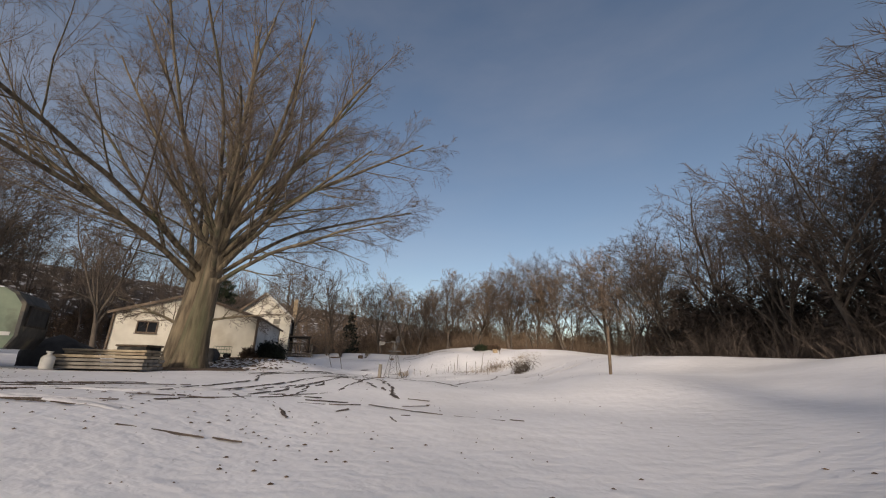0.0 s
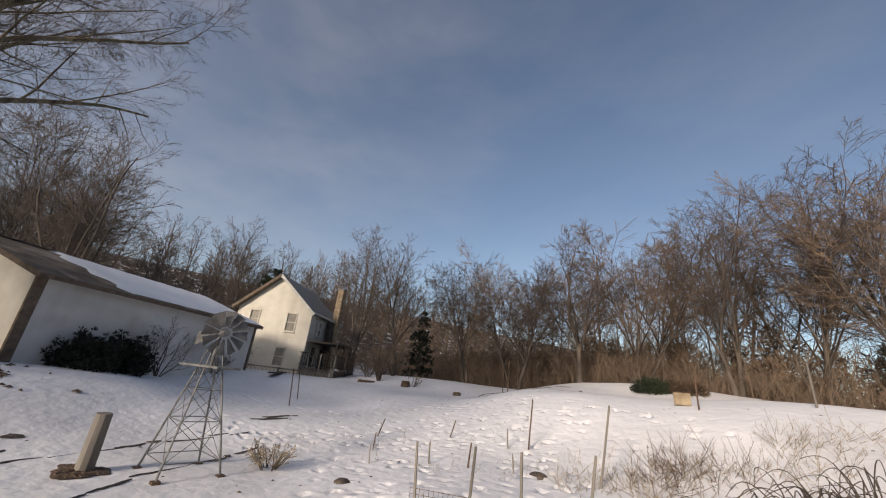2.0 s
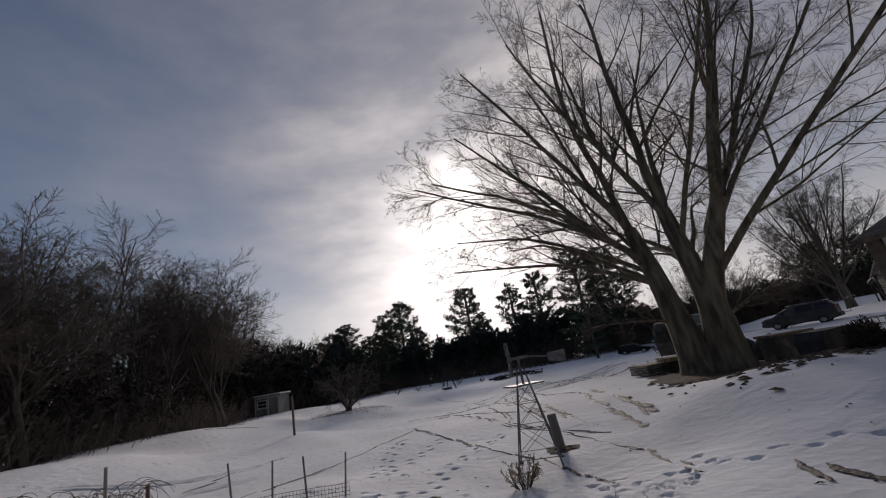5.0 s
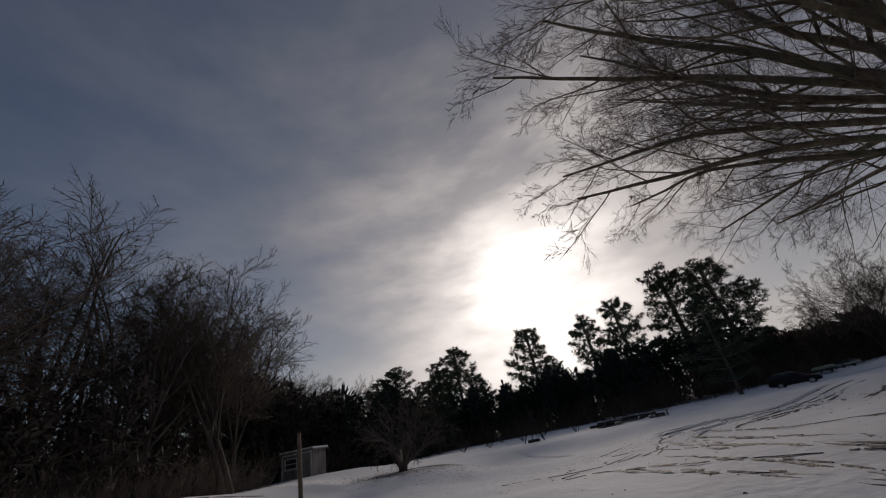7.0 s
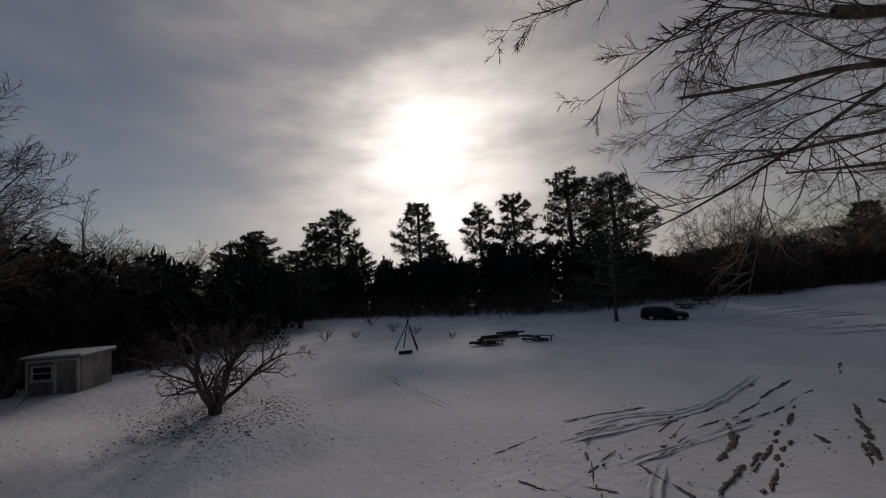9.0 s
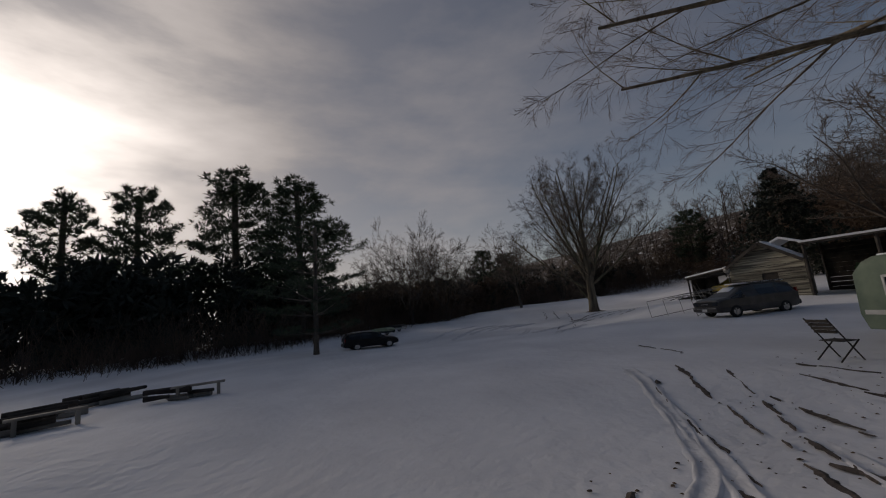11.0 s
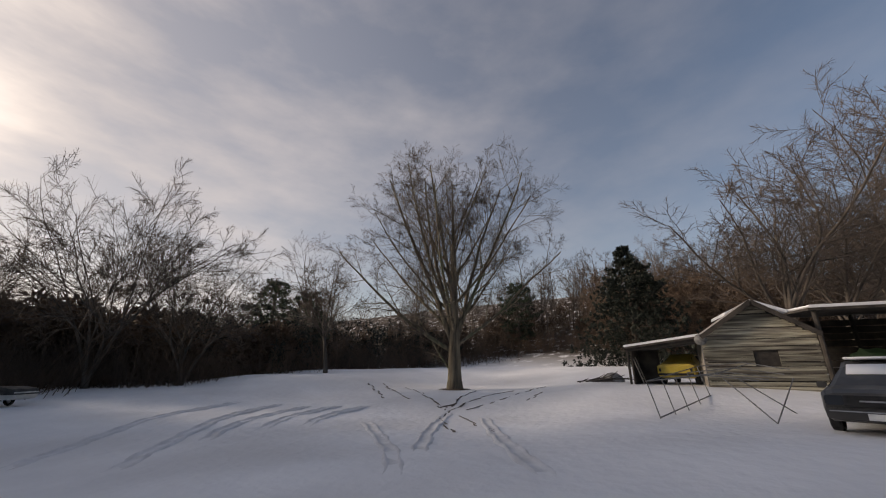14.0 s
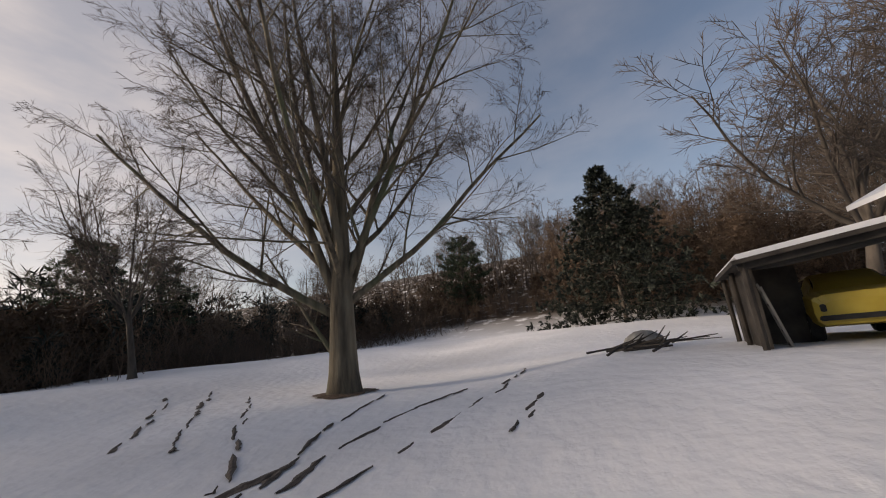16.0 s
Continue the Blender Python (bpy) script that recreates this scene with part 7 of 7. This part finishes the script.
def patch_strip(rng, pts, w0, w1, gap):
    """Broken, ragged strips of bare earth along a line, lying just over the snow."""
    s = Shape()
    pts = [Vector((x, y, 0)) for x, y in pts]
    seg = [(b - a).length for a, b in zip(pts, pts[1:])]
    total, d, cur = sum(seg), 0.0, []

    def at(d):
        for a, b, L in zip(pts, pts[1:], seg):
            if d <= L:
                return a + (b - a) * (d / L), (b - a).normalized()
            d -= L
        return pts[-1], (pts[-1] - pts[-2]).normalized()

    while d < total:
        length = rng.uniform(0.15, 1.3)
        n = max(3, int(length / 0.09))
        row = []
        off = rng.uniform(-0.1, 0.1)
        wide = rng.uniform(w0, w1)
        for i in range(n + 1):
            p, t = at(min(total, d + length * i / n))
            q = Vector((-t.y, t.x, 0))
            k = math.sin(3.1416 * (i + 0.15) / (n + 0.3)) ** 0.5
            l, r = (wide * k * rng.uniform(0.45, 1.25) for _ in range(2))
            off += rng.uniform(-0.02, 0.02)
            for e in (q * (off + l), q * off, q * (off - r)):
                row.append((p.x + e.x, p.y + e.y))
        zz = ground_z(np.array([a for a, _ in row]), np.array([b for _, b in row]))
        o = len(s.v)
        s.v += [(a, b, float(z) + (0.026 if i % 3 == 1 else 0.008)) for i, ((a, b), z) in enumerate(zip(row, zz))]
        for i in range(n):
            for j in (0, 1):
                a = o + i * 3 + j
                s.f.append([a, a + 1, a + 4, a + 3])
        d += length * 0.92 + rng.uniform(0.0, gap * 0.6)
    return s


def tyre_track(pts, half=0.13, lip=0.045):
    """A shallow pressed track: two low lips of pushed-up snow with a trough between, along a smooth line."""
    s = Shape()
    p = [Vector((x, y, 0)) for x, y in pts]
    line = []
    for i in range(len(p) - 1):
        a, b = p[max(i - 1, 0)], p[i]
        c, d = p[i + 1], p[min(i + 2, len(p) - 1)]
        n = max(3, int((c - b).length / 0.22))
        for j in range(n):
            u = j / n
            line.append(0.5 * (2 * b + (c - a) * u + (2 * a - 5 * b + 4 * c - d) * u * u + (3 * b - a - 3 * c + d) * u**3))
    prof = ((-half * 1.5, -0.03), (-half, lip), (-half * 0.72, 0.0), (half * 0.72, 0.0), (half, lip), (half * 1.5, -0.03))
    rows = []
    for i, q in enumerate(line):
        t_ = (line[min(i + 1, len(line) - 1)] - line[max(i - 1, 0)]).normalized()
        fade = min(1.0, i / 6, (len(line) - 1 - i) / 6)
        for w, z in prof:
            k = 1 + 0.18 * math.sin(i * 0.9 + w * 9) + 0.1 * math.sin(i * 2.3)
            x, y = q.x - t_.y * w * k, q.y + t_.x * w * k
            rows.append((x, y, z * fade * (0.7 + 0.3 * math.sin(i * 1.7 + w * 20)) + 0.016 - 0.05 * (1 - fade)))
    zz = ground_z(np.array([r[0] for r in rows]), np.array([r[1] for r in rows]))
    s.v = [(x, y, float(g) + z) for (x, y, z), g in zip(rows, zz)]
    n = len(prof)
    s.f = [[i * n + j, i * n + j + 1, (i + 1) * n + j + 1, (i + 1) * n + j] for i in range(len(line) - 1) for j in range(n - 1)]
    lone_mesh("tyre_track", s, PACKED_SNOW, pose(0, 0, 0), "shallow old wheel track pressed into the snow", "track", kind="stuff", smooth=True)


def tracks():
    for line in (((-14.8, -16.7), (-17.4, -18.6), (-20.6, -20.5), (-24.3, -21.9)), ((-16.8, -17.3), (-19.0, -18.6), (-23.9, -20.2)), ((-15.6, -11.7), (-17.5, -12.8), (-21.7, -16.3)), ((-17.0, -12.0), (-20.8, -13.5), (-25.2, -14.7)),
                 ((-16.4, -9.6), (-18.7, -10.8), (-24.4, -13.2)), ((-18.0, -17.0), (-20.5, -18.2), (-24.5, -19.2)), ((-19.0, -16.5), (-21.5, -17.5), (-25.0, -18.0)), ((-14.0, -18.8), (-18.0, -21.5), (-23.5, -23.8))):
        tyre_track(line)
    for line in (((9.0, -6.1), (5.5, -3.1), (2.2, -0.1)), ((20.8, 10.6), (17.0, 10.8), (14.1, 11.8)), ((-3.55, 7.6), (-4.1, 6.0), (-4.8, 3.95)), ((-2.5, 2.4), (-4.4, 1.4), (-6.3, 0.8), (-9.5, -1.5)), ((-1.6, 3.6), (-4.0, 2.6), (-7.2, 0.4), (-10.4, -2.6)), ((-3.0, 5.4), (-5.6, 3.6), (-8.4, 1.4)), ((0.0, 22.5), (0.6, 26.6), (2.7, 29.0)), ((1.0, 20.7), (1.7, 24.4), (3.4, 27.0))):
        tyre_track(line, 0.12, 0.035)


def earth():
    rng = random.Random(9)
    tracks()
    for pts, w0, w1 in ((((-0.7, 6.9), (-0.8, 7.5)), 0.06, 0.10), (((0.8, 6.9), (0.4, 7.3)), 0.03, 0.05), (((0.5, 7.7), (0.65, 7.85)), 0.04, 0.06), (((-0.2, 9.0), (0.3, 9.8)), 0.02, 0.05), (((-2.9, 12.2), (-0.8, 10.3), (-0.1, 10.4)), 0.03, 0.06), (((-4.0, 7.5), (-4.7, 10.2)), 0.04, 0.08), (((-3.0, 7.2), (-2.8, 9.4), (-6.0, 15.7)), 0.03, 0.07)):
        lone_mesh("mud_rut", patch_strip(rng, pts, w0, w1, 0.3), MUD, pose(0, 0, 0), "dark muddy marks in thin snow", "mud", kind="stuff")
    # wheel tracks from the windmill past the big maple towards the drive
    for pts, w0, w1, gap in (
        (((-8.5, 11.7), (-10.0, 17.4), (-11.1, 20.5)), 0.07, 0.16, 0.15), (((-9.1, 11.7), (-11.4, 19.4)), 0.08, 0.18, 0.12), (((-10.3, 15.4), (-11.3, 19.5)), 0.06, 0.14, 0.3),
        (((-5.5, 14.6), (-6.6, 17.2), (-8.8, 19.6), (-11.0, 22.4), (-11.7, 24.5)), 0.04, 0.09, 0.35), (((-5.2, 15.6), (-7.8, 18.8), (-10.2, 20.4)), 0.04, 0.10, 0.4), (((-7.4, 14.5), (-9.3, 18.8)), 0.04, 0.10, 0.3),
        (((-4.1, 9.7), (-7.5, 15.9)), 0.05, 0.10, 0.5), (((-7.5, 15.9), (-2.5, 11.7)), 0.04, 0.08, 0.6),
        (((-4.0, 4.9), (-6.4, 9.6), (-8.3, 11.6)), 0.04, 0.09, 0.6), (((-2.7, 4.2), (-2.7, 7.6), (-4.0, 9.7)), 0.03, 0.08, 0.5), (((-13.0, 25.2), (-13.3, 26.3)), 0.06, 0.10, 0.1), (((-12.8, 24.8), (-12.8, 25.9)), 0.04, 0.08, 0.2),
    ):
        lone_mesh("mud_rut", patch_strip(rng, pts, w0, w1, gap), MUD, pose(0, 0, 0), "dark muddy wheel ruts through thin snow", "mud", kind="stuff")
    # marks crossing the middle of the yard
    for pts, w0, w1, gap in (
        (((3.1, 8.5), (1.1, 8.5), (-0.9, 8.5)), 0.02, 0.05, 0.7), (((0.3, 3.7), (-1.1, 2.9)), 0.03, 0.06, 0.4), (((-2.1, 1.9), (-5.0, 0.6)), 0.03, 0.07, 0.5), (((-2.4, 3.0), (-5.8, 1.4)), 0.03, 0.08, 0.4),
        (((-4.9, 2.8), (-5.8, 1.4)), 0.07, 0.12, 0.2), (((-2.6, 5.4), (-3.5, 4.2)), 0.03, 0.06, 0.3), (((-2.4, 5.9), (-3.2, 6.2)), 0.07, 0.11, 0.1), (((-1.4, 8.3), (-2.2, 7.6)), 0.08, 0.13, 0.15), (((-2.3, 8.3), (-2.9, 7.5)), 0.05, 0.10, 0.2),
        (((-5.2, 6.6), (-7.1, 4.0)), 0.06, 0.10, 0.2), (((-6.0, 4.7), (-7.2, 2.9)), 0.06, 0.12, 0.2), (((-0.7, 5.4), (-2.1, 6.4)), 0.03, 0.07, 0.4), (((-0.9, 8.2), (-1.8, 6.9)), 0.02, 0.05, 0.3),
        (((13.6, 15.4), (11.9, 12.9)), 0.03, 0.07, 0.5), (((15.9, 14.8), (15.1, 13.4)), 0.03, 0.08, 0.5),
    ):
        lone_mesh("mud_rut", patch_strip(rng, pts, w0, w1, gap), MUD, pose(0, 0, 0), "broken muddy marks crossing thin snow", "mud", kind="stuff")
    # the fan of short ruts before the camper
    for pts, w0, w1, gap in (
        (((-9.3, -1.3), (-5.0, 2.4)), 0.03, 0.09, 1.1), (((-10.7, -1.4), (-6.7, 2.1), (-4.7, 3.9)), 0.03, 0.10, 0.9), (((-10.8, -0.4), (-6.8, 2.5), (-4.2, 4.7)), 0.03, 0.09, 1.0), (((-7.3, 1.9), (-6.9, 3.3)), 0.10, 0.16, 0.1),
        (((-11.2, 0.8), (-10.5, 2.5), (-9.2, 5.0)), 0.07, 0.14, 0.3), (((-12.2, 0.6), (-12.1, 1.9)), 0.05, 0.10, 0.2), (((-9.2, 2.7), (-9.3, 3.3)), 0.07, 0.12, 0.1), (((-10.0, 3.3), (-9.5, 4.3)), 0.06, 0.12, 0.1),
        (((-9.7, 0.7), (-6.5, 5.1)), 0.04, 0.11, 0.7), (((-8.3, 3.1), (-6.2, 6.2)), 0.05, 0.11, 0.6), (((-13.8, -4.0), (-12.5, -1.9)), 0.03, 0.08, 0.4), (((-6.0, 2.0), (-5.2, 3.3)), 0.04, 0.09, 0.3), (((-3.5, 2.5), (-2.7, 3.7)), 0.03, 0.06, 0.3),
    ):
        lone_mesh("mud_rut", patch_strip(rng, pts, w0, w1, gap), MUD, pose(0, 0, 0), "short muddy wheel ruts fanning through the snow", "mud", kind="stuff")
    # tracks that curve round the lone maple
    for pts, w0, w1, gap in (
        (((-30.2, -15.4), (-27.6, -15.2), (-25.4, -14.9), (-23.0, -14.2), (-20.5, -12.6)), 0.03, 0.075, 0.3), (((-31.5, -20.2), (-25.5, -15.3)), 0.02, 0.06, 0.5), (((-30.3, -22.0), (-26.7, -18.6)), 0.03, 0.07, 0.8), (((-31.6, -21.9), (-26.6, -17.3)), 0.03, 0.08, 0.5),
        (((-30.0, -13.3), (-26.9, -14.5), (-24.6, -14.6)), 0.03, 0.08, 0.5), (((-33.0, -12.3), (-29.2, -12.5), (-26.9, -13.5), (-25.2, -14.0)), 0.03, 0.07, 0.7), (((-28.3, -11.7), (-26.9, -12.1)), 0.04, 0.07, 0.2), (((-23.9, -13.9), (-20.8, -11.7)), 0.015, 0.035, 0.6), (((-26.2, -14.9), (-25.2, -15.25)), 0.08, 0.13, 0.1),
    ):
        lone_mesh("mud_rut", patch_strip(rng, pts, w0, w1, gap), MUD, pose(0, 0, 0), "dark muddy wheel ruts curving past the maple", "mud", kind="stuff")
    # a ring worn into the snow before the northern wood
    ring = [(-13.6 + 2.9 * math.cos(6.2832 * i / 26), 37.9 + 1.9 * math.sin(6.2832 * i / 26)) for i in range(27)]
    lone_mesh("mud_rut", patch_strip(rng, ring, 0.04, 0.09, 0.25), MUD, pose(0, 0, 0), "oval ring of bare earth worn into the snow", "mud", kind="stuff")
    # long faint tracks across the yard, and boot print bottoms coloured for earth and shade
    for pts, w0, w1, gap in ((((-1.75, 26.4), (-2.0, 25.0), (-1.85, 23.0), (-1.5, 15.8)), 0.02, 0.05, 0.3), (((0.6, 24.8), (1.0, 22.9), (1.35, 20.6)), 0.02, 0.05, 0.4), (((-0.9, 14.9), (-4.2, 18.2), (-6.75, 20.6), (-8.7, 22.2), (-10.4, 24.6)), 0.04, 0.10, 0.35),
                             (((-1.1, 10.3), (-6.1, 17.1), (-8.9, 20.0)), 0.04, 0.10, 0.25), (((-3.0, 6.6), (-6.9, 15.3), (-8.7, 18.7)), 0.06, 0.13, 0.25), (((-3.9, 6.4), (-7.8, 15.5), (-9.1, 18.2)), 0.05, 0.12, 0.25)):
        lone_mesh("mud_rut", patch_strip(rng, pts, w0, w1, gap), MUD, pose(0, 0, 0), "faint broken muddy tracks across thin snow", "mud", kind="stuff")
    # dark patches in most prints: brown earth with the hollow's shade painted in
    s = Shape()
    for x, y, a, k in footprints(np.random.default_rng(11)):
        if rng.random() > 0.74:
            continue
        z, n = gz(x, y) - 0.075 * k, 9
        rim = []
        for i in range(n):
            e = 6.2832 * i / n
            u, v = 0.11 * k * rng.uniform(0.7, 1.2) * math.cos(e), 0.055 * k * rng.uniform(0.7, 1.2) * math.sin(e)
            rim.append((x + u * math.cos(a) - v * math.sin(a), y + u * math.sin(a) + v * math.cos(a), z - 0.02))
        s.add([(x, y, z + 0.01)] + rim, [[0, 1 + i, 1 + (i + 1) % n] for i in range(n)])
    lone_mesh("print_earth_and_shade", s, MUD, pose(0, 0, 0), "dark patches for earth and shade in the bottoms of boot prints", "earth", kind="stuff")
    # crumbs of earth and leaf on the snow
    s = Shape()
    for _ in range(1900):
        x, y = rng.choice(((rng.gauss(11.5, 1.8), rng.gauss(4.3, 1.6)), (rng.uniform(-16, 6), rng.uniform(2, 34)), (rng.uniform(-14, 2), rng.uniform(0, 6)), (rng.uniform(9, 16), rng.uniform(-1, 6))))
        r = rng.uniform(0.008, 0.034)
        z = gz(x, y) + 0.018
        n = 6
        s.add([(x, y, z + r * 0.2)] + [(x + r * rng.uniform(0.6, 1.5) * math.cos(6.2832 * i / n), y + r * rng.uniform(0.6, 1.5) * math.sin(6.2832 * i / n), z - 0.01) for i in range(n)], [[0, 1 + i, 1 + (i + 1) % n] for i in range(n)])
    for _ in range(1500):
        x, y = rng.gauss(12.0, 1.9), rng.gauss(3.4, 1.8)
        r = rng.uniform(0.012, 0.045)
        z = gz(x, y) + 0.018
        a = rng.uniform(0, 6.28)
        s.add([(x, y, z + r * 0.25)] + [(x + r * rng.uniform(0.8, 2.2) * math.cos(6.2832 * i / 6 + a), y + r * rng.uniform(0.5, 1.1) * math.sin(6.2832 * i / 6 + a), z - 0.01) for i in range(6)], [[0, 1 + i, 1 + (i + 1) % 6] for i in range(6)])
    lone_mesh("debris", s, LITTER, pose(0, 0, 0), "scattered leaves and crumbs of earth on snow", "debris", kind="stuff")
    # brown mulch round the trunks, and the littered ground before the barn
    for x, y, rx, ry, label in ((-14.3, 12.0, 3.0, 2.4, "brown leaf litter round the maple's foot"), (-31.0, -16.9, 0.85, 0.8, "bare earth ring round the lone maple"), (-9.0, 21.45, 0.42, 0.36, "dark wet ring round the short post")):
        s = Shape()
        n, k = 40, 5
        for j in range(k + 1):
            for i in range(n):
                a = 6.2832 * i / n
                e = j / k * (1 + 0.16 * math.sin(3 * a + x) + 0.08 * math.sin(7 * a) + rng.uniform(-0.05, 0.05) * (j == k))
                px, py = x + rx * e * math.cos(a), y + ry * e * math.sin(a)
                s.v.append((px, py, gz(px, py) + 0.015 + 0.10 * min(1, rx / 2) * (1 - (j / k) ** 2) + 0.02 * rng.random() * (j < k)))
        s.f += [[j * n + i, j * n + (i + 1) % n, (j + 1) * n + (i + 1) % n, (j + 1) * n + i] for j in range(k) for i in range(n)]
        lone_mesh("leaf_litter", s, LITTER, pose(0, 0, 0), label, "litter", kind="stuff")
    s = Shape()
    for _ in range(760):
        x, y = rng.gauss(-16.6, 1.9), rng.gauss(16.0, 2.0)
        if (x + 17.58) * 0.624 - (y - 18.9) * 0.781 < 0.3:
            continue
        r = rng.uniform(0.03, 0.17)
        n = 8
        s.add([(x, y, gz(x, y) + 0.05 + r * 0.12)] + [(x + r * rng.uniform(0.5, 1.5) * math.cos(6.2832 * i / n), y + r * rng.uniform(0.5, 1.5) * math.sin(6.2832 * i / n), gz(x, y) + 0.01) for i in range(n)], [[0, 1 + i, 1 + (i + 1) % n] for i in range(n)])
    lone_mesh("yard_litter", s, LITTER, pose(0, 0, 0), "leaves, twigs and junk littering the snow by the barn", "litter", kind="stuff")


garden()
yard()
earth()
